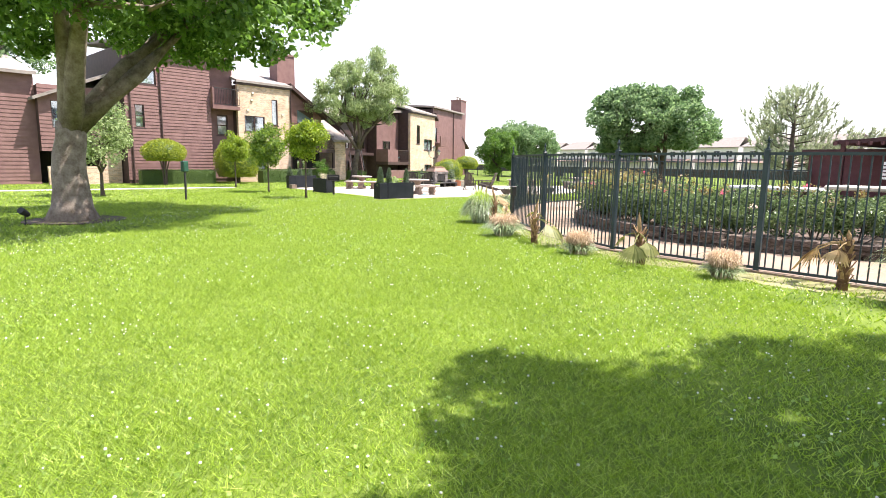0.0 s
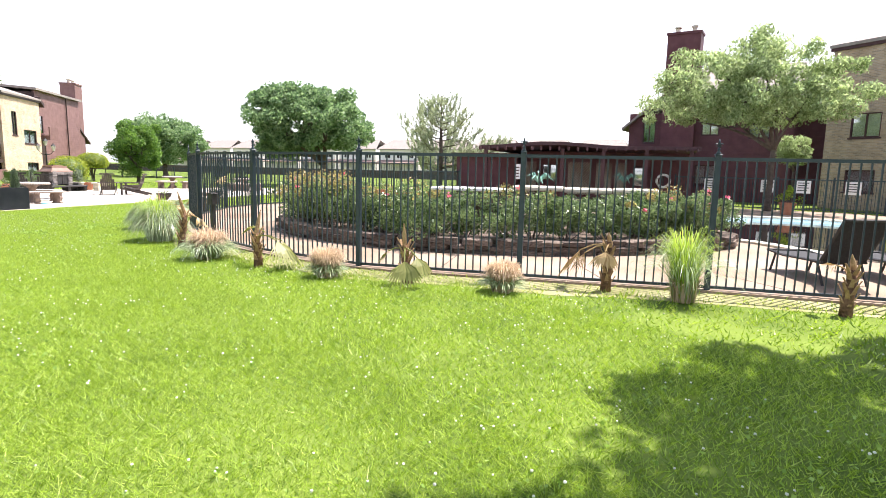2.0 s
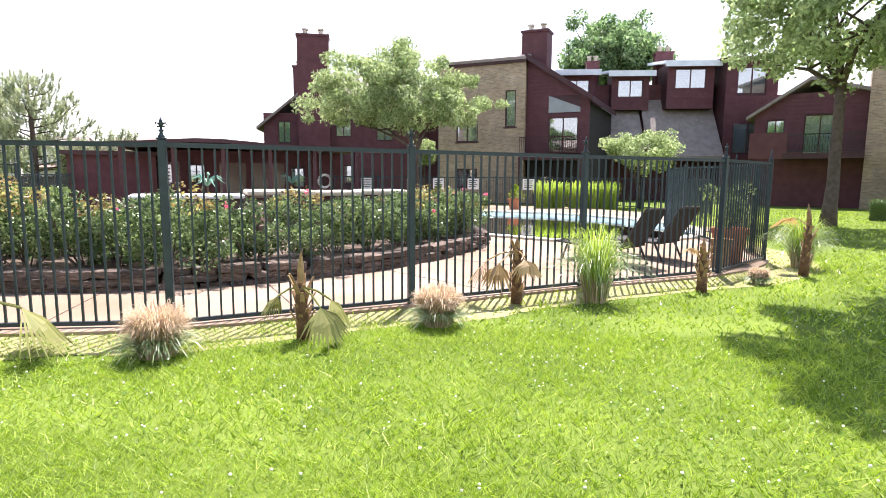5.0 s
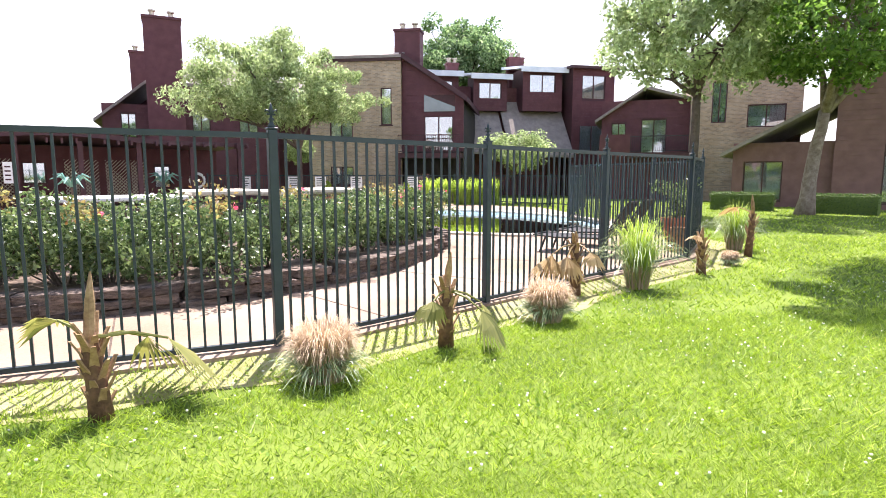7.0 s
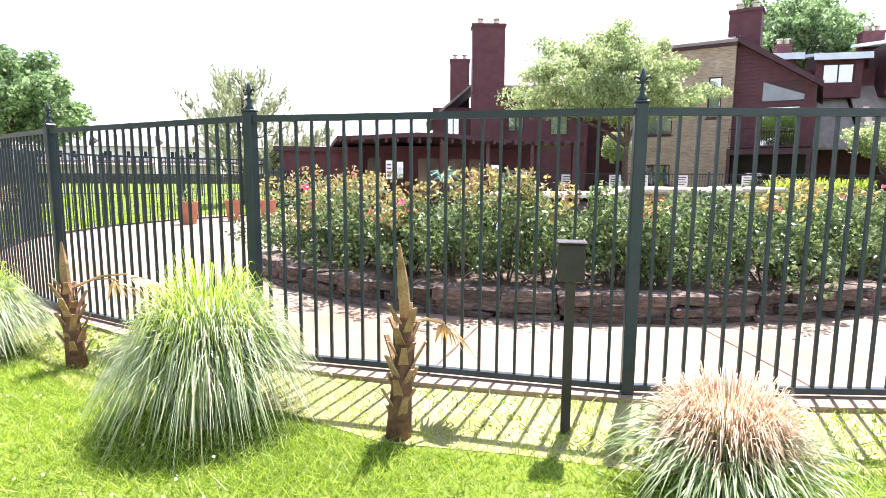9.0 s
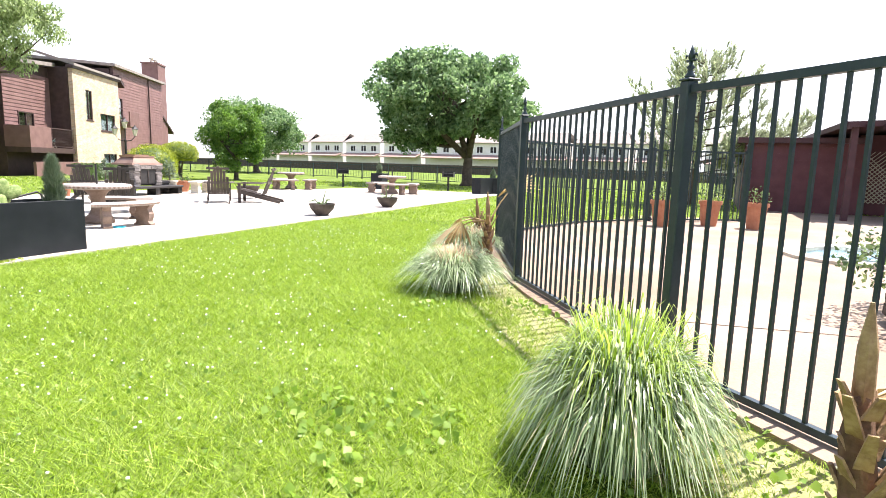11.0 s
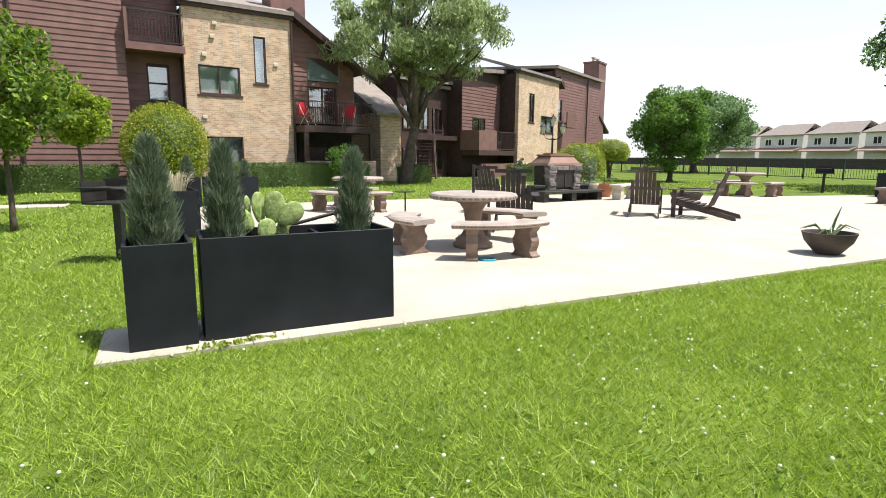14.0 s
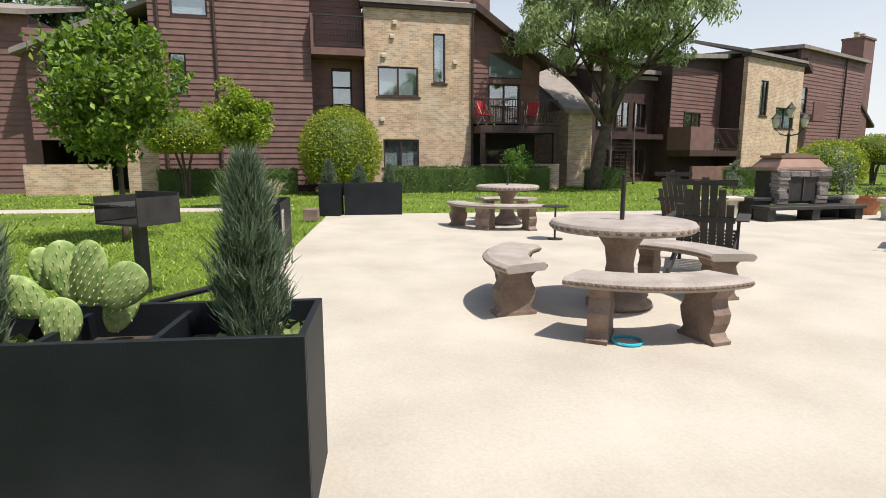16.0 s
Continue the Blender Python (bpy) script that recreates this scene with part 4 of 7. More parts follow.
hg = block_house("house", frame_at(36.5, 25.5, -60), "dark red and brick house with an upper balcony", [(0, 5.2, 0, 8, 0, 6.0, SIDING_RED), (5.2, 11.0, -0.8, 8, 0, 8.6, BRICK_GREY)],
                 [(0.6, 1.5, 3.4, 4.8, 0), (2.4, 3.9, 2.9, 5.0, 0), (6.3, 7.1, 4.6, 7.0, 1), (8.2, 10.2, 4.3, 5.6, 1), (8.2, 10.2, 1.0, 2.2, 1)], SIDING_RED, TRIM_RED,
                 [([(-0.4, -0.4, 5.0), (2.6, -0.4, 7.0), (2.6, 8, 7.0), (-0.4, 8, 5.0)], SHINGLE), ([(2.6, -0.4, 7.0), (5.3, -0.4, 6.2), (5.3, 8, 6.2), (2.6, 8, 7.0)], SHINGLE), ([(5.0, -1.1, 8.7), (11.3, -1.1, 8.7), (11.3, 6, 10), (5.0, 6, 10)], SHINGLE)])
bm = B()
span(bm, 1.6, 5.2, -1.5, 0, 2.6, 2.9)
part("balcony", bm, TRIM_RED, hg)
railing(hg, 1.7, 5.1, -1.45, 2.9, 3.9, BLACK_STEEL)
bm = B()
span(bm, 0.0, 1.8, -1.5, -1.4, 2.6, 4.0)
part("balcony_front", bm, SIDING_RED, hg)

hh = block_house("house", frame_at(34.4, 16.4, -78), "brown boarded house with tall windows behind the trees", [(0, 4.2, 0, 8, 0, 3.0, SIDING), (4.2, 14.0, -0.3, 8, 0, 6.4, SIDING)],
                 [(0.5, 2.2, 0.3, 2.2, 0), (6.0, 8.8, 0.3, 2.8, 1), (6.0, 8.8, 3.2, 5.0, 1), (10.2, 12.8, 0.3, 2.8, 1)], SIDING, TRIM,
                 [([(-0.5, -0.5, 2.6), (4.3, -0.5, 5.2), (4.3, 8, 5.2), (-0.5, 8, 2.6)], SHINGLE), ([(4.0, -0.7, 6.5), (14.4, -0.7, 6.5), (14.4, 6, 8), (4.0, 6, 8)], SHINGLE)])

# low clubhouse with a pergola front
cl = block_house("clubhouse", frame_at(2.1, 31.3, -3), "low dark maroon clubhouse with lattice screens under a pergola", [(0, 3.4, 0, 6, 0, 2.4, SIDING_RED), (3.4, 12.0, 0.9, 7, 0, 2.6, SIDING_RED)],
                 [(4.6, 5.4, 1.1, 2.0, 1), (9.3, 10.0, 0.9, 1.9, 1)], SIDING_RED, TRIM_RED, [([(-0.25, -0.3, 2.5), (3.5, -0.3, 2.5), (3.5, 6, 2.62), (-0.25, 6, 2.62)], TRIM_RED)])
bm = B()
rim = [(2.2 + 9.9 * i / 10, 2.78 + 0.2 * math.sin(math.pi * min(1, i / 7)) ** 2 * (1 if i < 7 else 0.6)) for i in range(11)]
ring_ = [[bm.verts.new((x, y, z - d)) for y, d in ((-3.3, 0), (7, 0), (7, 0.16), (-3.3, 0.16))] for x, z in rim]
for a, b in zip(ring_, ring_[1:]):
    for k in range(4):
        bm.faces.new((a[k], a[(k + 1) % 4], b[(k + 1) % 4], b[k]))
bm.faces.new(ring_[0])
bm.faces.new(ring_[-1][::-1])
part("pergola_roof", bm, TRIM_RED, cl)
for i in range(6):
    bm = B()
    x = 2.5 + i * 1.85
    span(bm, x - 0.08, x + 0.08, -3.2, -3.04, 0, 2.65)
    part("pergola_post", bm, TRIM_RED, cl)
for i in range(24):
    bm = B()
    x = 2.3 + i * 0.42
    span(bm, x - 0.03, x + 0.03, -3.62, -3.3, 2.56, 2.72)
    part("rafter_end", bm, TRIM_RED, cl)
for x0, w_ in ((3.7, 0.6), (6.0, 1.2), (7.45, 0.8), (8.4, 0.6)):
    bm = B()
    for i in range(-14, 12):
        for sg_ in (1, -1):
            a, b = Vector((x0 + i * 0.14, 0.82, 0.4)), Vector((x0 + i * 0.14 + sg_ * 1.7, 0.82, 2.1))
            ts = [u for u in ((x0 - a.x) / (b.x - a.x), (x0 + w_ - a.x) / (b.x - a.x))]
            lo, hi = max(0, min(ts)), min(1, max(ts))
            if hi > lo:
                tube(bm, [a.lerp(b, lo), a.lerp(b, hi)], [0.018, 0.018], 4)
    part("lattice", bm, CAST_PALE, cl)
bm = B()
span(bm, 4.0, 4.25, -3.26, -3.22, 1.2, 1.9)
nb = part("notice", bm, WHITE, cl)
for i in range(4):
    bm = B()
    span(bm, 4.04, 4.2, -3.268, -3.262, 1.3 + i * 0.14, 1.35 + i * 0.14)
    part("line", bm, TRIM_RED, nb)

# ---- far houses, fences ----


def row_house(m, i):
    t = thing("far_house", m, "cream stucco two-storey house with a grey roof, far off", "house", "far houses")
    bm = B()
    span(bm, 0, 9, 0, 8, 0, 5.6)
    part("wall", bm, CREAM, t)
    bm = B()
    slope(bm, [(-0.4, -0.5, 5.5), (9.4, -0.5, 5.5), (8, 4, 7.6), (1, 4, 7.6)])
    slope(bm, [(1, 4, 7.6), (8, 4, 7.6), (9.4, 8.5, 5.5), (-0.4, 8.5, 5.5)])
    part("roof", bm, SHINGLE, t)
    for x in (1.2, 4.0, 6.6):
        w = part("window", B_frame(x, x + 1.4, 3.5, 4.8, -0.06, 0.0, 0.1, 2), WHITE, t)
        # opaque pane in the interior shade colour, with no room modelled behind
        bm = B()
        span(bm, x + 0.1, x + 1.3, -0.03, -0.01, 3.6, 4.7)
        part("pane", bm, SHADE_DARK, w)
    bm = B()
    slope(bm, [(0, -2.4, 2.5), (9, -2.4, 2.5), (9, 0, 3.2), (0, 0, 3.2)])
    part("porch_roof", bm, material("dull red-brown roof", (0.26, 0.17, 0.14), (0.34, 0.24, 0.2), 2, 0.9, 0.1), t)


for i in range(11):
    row_house(pose(-98 + i * 10.2, 122 - i * 1.5, 0, 0, 0, -6), i)
bf = thing("board_fence", pose(0, 0, 0), "long weathered brown board fence behind the lawn", "fence")
bm = B()
for i in range(600):
    x = -95 + i * 0.2
    span(bm, x, x + 0.185, 82 - 0.12 * x - 3, 82.03 - 0.12 * x - 3, 0, 1.15 + 0.05 * rs.random())
o = part("slats", bm, GREY_WOOD, bf)
o["kind"] = "stuff"

# ---- trees ----
LEAF_SYC = leaf_material("broad green leaf", (0.05, 0.11, 0.02), (0.19, 0.31, 0.07), 0.45)
LEAF_OAK = leaf_material("dark green leaf", (0.06, 0.12, 0.045), (0.27, 0.37, 0.18), 0.45)
LEAF_WILLOW = leaf_material("light green narrow leaf", (0.14, 0.195, 0.07), (0.41, 0.48, 0.25), 0.5)
LEAF_YOUNG = leaf_material("yellow-green leaf", (0.10, 0.17, 0.018), (0.34, 0.42, 0.06), 0.4)
LEAF_DEEP = leaf_material("deep glossy leaf", (0.05, 0.11, 0.02), (0.24, 0.34, 0.05), 0.3)
LEAF_PINE = leaf_material("grey-green needle", (0.20, 0.235, 0.14), (0.42, 0.46, 0.29), 0.4)

tree("big broad-leaved tree with a thick forked grey trunk", -4.1, 1.3, 2.5, 0.45, (0.5, 1.5, 6.5), (6.6, 6.8, 2.9), 230, 250, 0.19, LEAF_SYC, BARK, 11, fork=5, clump_r=0.75, lean=(0.05, 0.1))
tree("shade tree with a spreading leafy crown over the lawn", 18.6, 4.5, 4.0, 0.4, (-1.9, 1.9, 8.0), (5.1, 3.8, 2.6), 230, 170, 0.24, LEAF_SYC, BARK, 12, fork=5, clump_r=0.7)
tree("willow-like tree in front of the link between houses", -27.3, 22.6, 2.6, 0.27, (0.5, 0.3, 7.1), (3.9, 3.9, 3.4), 190, 210, 0.2, LEAF_WILLOW, BARK_DARK, 13, fork=6, droop=1.4, hang=1.5, clump_r=0.55, lean=(0.3, 0.3), aspect=0.32)
tree("dense dark green oak standing beside the patio", -11.9, 42.0, 1.9, 0.36, (-1.2, -0.5, 5.2), (5.7, 5.7, 3.5), 300, 190, 0.25, LEAF_OAK, BARK_DARK, 14, fork=6, clump_r=0.7)
tree("small rounded green tree behind the patio", -24.5, 36.0, 1.2, 0.14, (0, 0, 2.7), (2.0, 2.0, 2.1), 100, 210, 0.15, LEAF_SYC, BARK_DARK, 15, fork=4, clump_r=0.5)
tree("round dark green tree far behind the patio", -37.0, 52.5, 1.6, 0.3, (0, 0, 4.2), (5.0, 5.0, 3.0), 180, 170, 0.25, LEAF_OAK, BARK_DARK, 16, fork=5, clump_r=0.85)


def pine(x, y, h, seed):
    """An open pine: rising limbs that end in upright needle tufts, with one long low side limb."""
    rng = np.random.default_rng(seed)
    t = thing("pine_tree", pose(x, y, 0), "pale feathery pine with upright needle tufts behind the pool", "tree")
    bm = B()
    tube(bm, [(0, 0, -0.05), (0.05, 0, h * 0.4), (0, 0.03, h * 0.75), (0.02, 0, h * 0.97)], [0.17, 0.12, 0.07, 0.015], 10)
    base, tip = [], []
    limbs = [(f, a, (2.5 if f < 0.62 else 2.6 * (1.05 - f) / 0.43) * rng.uniform(0.75, 1.1)) for f, a in zip(np.linspace(0.22, 0.96, 34), np.arange(34) * 2.4 + rng.normal(0, 0.3, 34))]
    limbs += [(0.3, d, 3.6 + d) for d in (-0.25, 0.05, 0.3)]
    for f, a, L in limbs:
        L = max(L, 0.3)
        c, sn = math.cos(a), math.sin(a)
        rise = L * (0.28 + 0.3 * f)
        p0, p1, p2 = Vector((0, 0, h * f * 0.92)), Vector((c * L * 0.55, sn * L * 0.55, h * f * 0.92 + rise * 0.25)), Vector((c * L, sn * L, h * f * 0.92 + rise))
        tube(bm, [p0, p1, p2], [0.035, 0.022, 0.008], 5)
        for k in range(max(5, int(L * 13))):
            u = rng.uniform(0.3, 1.0)
            q = (p0.lerp(p1, u / 0.55) if u < 0.55 else p1.lerp(p2, (u - 0.55) / 0.45)) + Vector(rng.normal(0, 0.16, 3))
            up = Vector((c * 0.35, sn * 0.35, 1)) + Vector(rng.normal(0, 0.25, 3))
            up.normalize()
            for j in range(26):
                b = q + up * rng.uniform(0, 0.4)
                d = (up * 1.1 + Vector(rng.normal(0, 0.55, 3))).normalized()
                base.append(b)
                tip.append(b + d * rng.uniform(0.14, 0.26))
    part("trunk", bm, BARK_DARK, t, smooth=True)
    part("crown", blades_mesh("crown", np.array(base), np.array(tip), 0.045, LEAF_PINE), LEAF_PINE, t)


pine(0.6, 33.0, 6.0, 17)
tree("wide light green tree leaning over the pool deck", 17.2, 29.2, 2.8, 0.15, (-0.9, 0, 5.6), (5.4, 3.2, 2.3), 280, 150, 0.17, LEAF_WILLOW, BARK_DARK, 18, fork=6, droop=0.8, hang=0.9, clump_r=0.5, aspect=0.4)
tree("light green bushy tree beside the terraced houses", 27.5, 24.8, 1.2, 0.1, (0, 0, 2.9), (2.3, 2.0, 1.1), 80, 140, 0.13, LEAF_WILLOW, BARK_DARK, 19, fork=5, clump_r=0.42)
tree("tall tree with a dark leaning trunk by the houses", 25.9, 14.4, 4.6, 0.2, (-0.6, 0.0, 7.4), (3.8, 3.8, 3.0), 140, 130, 0.2, LEAF_WILLOW, BARK_DARK, 20, fork=5, clump_r=0.65, hang=1.0, droop=0.6)
tree("shade tree with a grey trunk beside the boarded house", 29.5, 11.6, 4.0, 0.27, (0, -0.6, 7.4), (4.4, 4.2, 3.2), 160, 140, 0.22, LEAF_SYC, BARK, 21, fork=5, clump_r=0.75, lean=(0.3, -0.3))
tree("tall tree rising behind the terraced houses", 39.5, 41.5, 5, 0.4, (0, 0, 11.4), (5.2, 5.2, 3.8), 150, 180, 0.3, LEAF_OAK, BARK_DARK, 22, fork=5, clump_r=0.9)
tree("tree behind the boarded wing of the townhouse", -35.0, -1.0, 4, 0.35, (0, 0, 7.0), (4.5, 4.5, 3.5), 130, 150, 0.26, LEAF_OAK, BARK_DARK, 23, fork=5, clump_r=0.8)
bm = B()
prism(bm, closed_curve([(-3.0, 1.3), (-3.6, 2.3), (-4.5, 2.4), (-5.4, 1.4), (-4.7, 0.4), (-3.6, 0.3)], 4), -0.05, 0.03)
tagged(part("mulch_ring", bm, MULCH), "brown mulch ring round the big tree", "mulch", kind="structure")
# further wing of the boarded townhouse
hw = block_house("house", frame_at(-26.3, -2.7, 98.6), "brown boarded wing with a low brick garden wall", [(0, 5.0, 0.6, 8, 0, 6.2, SIDING), (5.0, 9.1, 0, 8, 1.9, 5.6, SIDING)],
                 [(1.2, 2.6, 3.4, 4.9, 0), (5.6, 6.6, 3.2, 4.8, 1), (6.9, 7.8, 3.2, 4.8, 1)], SIDING, TRIM,
                 [([(-0.5, 0.2, 6.3), (5.1, 0.2, 6.3), (5.1, 7, 8.0), (-0.5, 7, 8.0)], SHINGLE), ([(4.7, -0.4, 4.9), (9.3, -0.4, 6.9), (9.3, 8, 6.9), (4.7, 8, 4.9)], SHINGLE)])
# back wall coloured near-black to paint the shade of the undercroft
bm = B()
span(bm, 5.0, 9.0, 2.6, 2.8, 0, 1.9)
part("recess_wall", bm, SHADE_DARK, hw)
bm = B()
span(bm, 5.0, 7.6, -1.1, -0.9, 0, 1.05)
part("garden_wall", bm, BRICK_TAN, hw)
bm = B()
span(bm, 7.9, 9.1, -0.1, 0.15, 0, 1.9)
part("brick_pier", bm, BRICK_TAN, hw)

# ---- plants by the fence ----
GRASS_STRAW = leaf_material("red-brown dry grass", (0.33, 0.235, 0.15), (0.62, 0.49, 0.34), 0.3)
GRASS_BLUE = leaf_material("grey-green arching grass", (0.10, 0.16, 0.06), (0.46, 0.53, 0.33), 0.35, 0.3)
GRASS_LIGHT = leaf_material("fresh light green grass", (0.17, 0.26, 0.035), (0.36, 0.46, 0.10), 0.45)
GRASS_DEAD = leaf_material("bleached grass", (0.42, 0.38, 0.24), (0.62, 0.57, 0.40), 0.3)


def arc_blades(name, base, way, out, top, end, width, mat, rng):
    """Blades as bent strips of five cross-sections: they rise from base, arch over and end at end * top."""
    k = len(base)
    us = np.array([0, 0.25, 0.5, 0.75, 1.0])
    end = np.minimum(end, 1.05)
    peak = 1.21 / (2.2 - end)
    side = np.stack([-way[:, 1], way[:, 0], rng.normal(0, .35, k)], 1)
    side /= np.linalg.norm(side, axis=1)[:, None]
    v = []
    for u, wf in zip(us, (0.8, 1.0, 0.95, 0.7, 0.08)):
        z = top * (2.2 * u - (2.2 - end) * u * u) / np.maximum(peak, 1.0)
        c = base + np.stack([way[:, 0] * out * u ** 1.25, way[:, 1] * out * u ** 1.25, z], 1)
        c[:, 2] = np.maximum(c[:, 2], 0.012)
        v += [c - side * (width * wf / 2)[:, None], c + side * (width * wf / 2)[:, None]]
    v = np.stack(v, 1).reshape(-1, 3)
    o = 10 * np.arange(k)[:, None]
    quads = np.concatenate([[2 * i, 2 * i + 1, 2 * i + 3, 2 * i + 2] for i in range(4)])
    return raw_mesh(name, v, (o + quads[None]).ravel(), np.full(4 * k, 4), mat)


def grass_clump(x, y, label, layers, name="ornamental_grass"):
    """Layers of (material, blades, spread, height, reach, width, foot, part name)."""
    t = thing(name, pose(x, y, 0.0), label, "ornamental grass", "grasses along the fence")
    rng = np.random.default_rng(int(abs(x * 31 + y * 17) * 10))
    for mat, k, lift, h, reach, width, foot, nm in layers:
        ang = rng.uniform(0, 6.283, k)
        rad = rng.uniform(0, 1, k) ** 0.5
        base = np.stack([np.cos(ang) * rad * foot, np.sin(ang) * rad * foot, np.zeros(k)], 1)
        out = reach * rng.uniform(0.35, 1.0, k) * (0.35 + 0.65 * rad)
        a2 = ang + rng.normal(0, 0.35, k)
        hh = h * rng.uniform(0.7, 1.1, k)
        way = np.stack([np.cos(a2), np.sin(a2)], 1)
        part(nm, arc_blades(nm, base, way, out, hh, 1 - lift * (out / reach) ** 1.2 + rng.normal(0, .08, k), width * rng.uniform(0.7, 1.3, k), mat, rng), mat, t)
    return t


for x, y, s in ((6.5, 7.85, 1.0), (9.06, 7.85, 0.95), (14.3, 8.2, 0.55)):
    grass_clump(x, y, "low tuft of red-brown dry grass with a green skirt", [(GRASS_STRAW, 2200, 0.45, 0.45 * s, 0.22 * s, 0.006, 0.15 * s, "dry_blades"), (GRASS_BLUE, 520, 0.85, 0.28 * s, 0.36 * s, 0.009, 0.14 * s, "green_blades")])
grass_clump(3.95, 8.5, "tuft of brown dry grass among grey-green blades", [(GRASS_STRAW, 2600, 0.5, 0.52, 0.27, 0.006, 0.18, "dry_blades"), (GRASS_BLUE, 1000, 0.9, 0.42, 0.55, 0.009, 0.18, "green_blades")])
for x, y, s in ((1.62, 9.95, 1.12), (-0.22, 11.55, 0.92)):
    grass_clump(x, y, "large arching clump of grey-green fountain grass", [(GRASS_LIGHT, 900, 0.8, 0.86 * s, 0.4 * s, 0.008, 0.18 * s, "inner_blades"), (GRASS_BLUE, 2700, 1.05, 0.74 * s, 0.52 * s, 0.0085, 0.2 * s, "outer_blades"), (GRASS_DEAD, 360, 1.05, 0.70 * s, 0.55 * s, 0.008, 0.18 * s, "dead_blades")])
for x, y, s in ((-2.15, 14.45, 1.0), (-2.75, 16.5, 0.95)):
    grass_clump(x, y, "spreading grey-green grass clump with a dry brown centre", [(GRASS_STRAW, 700, 0.3, 0.48 * s, 0.25 * s, 0.008, 0.14, "dry_blades"), (GRASS_BLUE, 2300, 0.95, 0.5 * s, 0.58 * s, 0.008, 0.22 * s, "green_blades")])
for x, y, s in ((11.3, 8.15, 1.0), (16.35, 8.95, 1.0)):
    grass_clump(x, y, "upright clump of fresh green grass with a dark foot", [(GRASS_LIGHT, 420, 0.55, 0.98 * s, 0.5 * s, 0.007, 0.13, "green_blades"), (GRASS_BLUE, 240, 0.9, 0.88 * s, 0.95 * s, 0.007, 0.12, "arching_blades"), (GRASS_STRAW, 420, 0.2, 0.34, 0.12, 0.010, 0.15, "dry_foot")])


def palm_stub(x, y, h, fronds, seed, spear=0.35, green=False):
    """A low, half-dead palm: shaggy trunk, cut leaf bases, hanging dry fans, a dead spear."""
    r = random.Random(seed)
    t = thing("stunted_palm", pose(x, y, 0), "stunted palm with a shaggy brown trunk and dead fronds", "palm", "palms along the fence")
    bm = B()
    lean = (r.uniform(-.06, .06), r.uniform(-.06, .06))
    tube(bm, [(0, 0, -0.03), (lean[0] * .4, lean[1] * .4, h * .35), (lean[0], lean[1], h * .75), (lean[0], lean[1], h)], [0.075, 0.06, 0.052, 0.03], 12)
    part("trunk", bm, PALM_TRUNK, t, smooth=True)
    bm = B()
    for i in range(26):
        a, z = i * 2.4, h * (0.12 + 0.86 * i / 26)
        c, s = math.cos(a), math.sin(a)
        L = r.uniform(0.05, 0.16)
        p = Vector((lean[0] * z / h + c * 0.045, lean[1] * z / h + s * 0.045, z))
        q = p + Vector((c * L * .55, s * L * .55, L))
        side = Vector((-s, c, 0)) * 0.028
        k = Vector((c, s, 0)) * 0.012
        vs = [bm.verts.new(v) for v in (p - side, p + side, q + side * .5, q - side * .5, p - side - k, p + side - k, q + side * .5 - k, q - side * .5 - k)]
        for f in ((0, 1, 2, 3), (7, 6, 5, 4), (0, 4, 5, 1), (1, 5, 6, 2), (2, 6, 7, 3), (3, 7, 4, 0)):
            bm.faces.new([vs[j] for j in f])
    part("trunk_husk", bm, DRY, t)
    top = Vector((lean[0], lean[1], h))
    if spear:
        bm = B()
        sd = Vector((r.uniform(-.25, .25), r.uniform(-.25, .25), 1)).normalized()
        tube(bm, [top - sd * .1, top + sd * spear * .5, top + sd * spear], [0.035, 0.03, 0.006], 7)
        part("dead_spear", bm, DRY, t)
    for i, (a, L, drop) in enumerate((a, L * 1.3, drop) for a, L, drop in fronds):
        bm = B()
        c, s = math.cos(radians(a)), math.sin(radians(a))
        st = top + Vector((c * 0.03, s * 0.03, -0.04))
        hub = st + Vector((c * L * .55, s * L * .55, L * (0.30 - drop * .55)))
        tube(bm, [st, st.lerp(hub, .5) + Vector((0, 0, .05 * L)), hub], [0.012, 0.010, 0.008], 5)
        fwd = Vector((c, s, -drop * 1.3)).normalized()
        side = Vector((-s, c, 0))
        for j in range(15):
            u = (j - 7) / 7
            d = (fwd * math.cos(u * 1.25) + side * math.sin(u * 1.25) * .8 + Vector((0, 0, -0.3 * abs(u) - .15))).normalized()
            tipp = hub + d * L * .75 * r.uniform(.8, 1.05)
            w = side * 0.024 + Vector((0, 0, .009))
            mid = hub.lerp(tipp, .5) + Vector((0, 0, .03))
            vs = [bm.verts.new(v) for v in (hub, mid - w, mid + w, tipp)]
            bm.faces.new((vs[0], vs[1], vs[2]))
            bm.faces.new((vs[1], vs[3], vs[2]))
        part("frond", bm, GRASS_DRYFAN if not green else LEAF_OLIVE, t, "folded dry fan frond")
    return t


GRASS_DRYFAN = leaf_material("dry straw frond", (0.26, 0.17, 0.075), (0.46, 0.34, 0.17), 0.25)
LEAF_OLIVE = leaf_material("olive frond", (0.13, 0.15, 0.04), (0.28, 0.28, 0.09), 0.3)
palm_stub(0.58, 11.1, 0.62, [(20, .5, .35), (45, .45, .5)], 1, 0.3)
palm_stub(2.62, 9.4, 0.66, [(15, .3, .7)], 2, 0.42)
palm_stub(5.15, 8.17, 0.55, [(-10, .55, .7), (25, .5, .8), (130, .25, 0)], 3, 0.36, True)
palm_stub(7.72, 7.9, 0.55, [(-70, .42, 1.0), (-35, .36, .95), (200, .28, .8)], 4, 0.3, True)
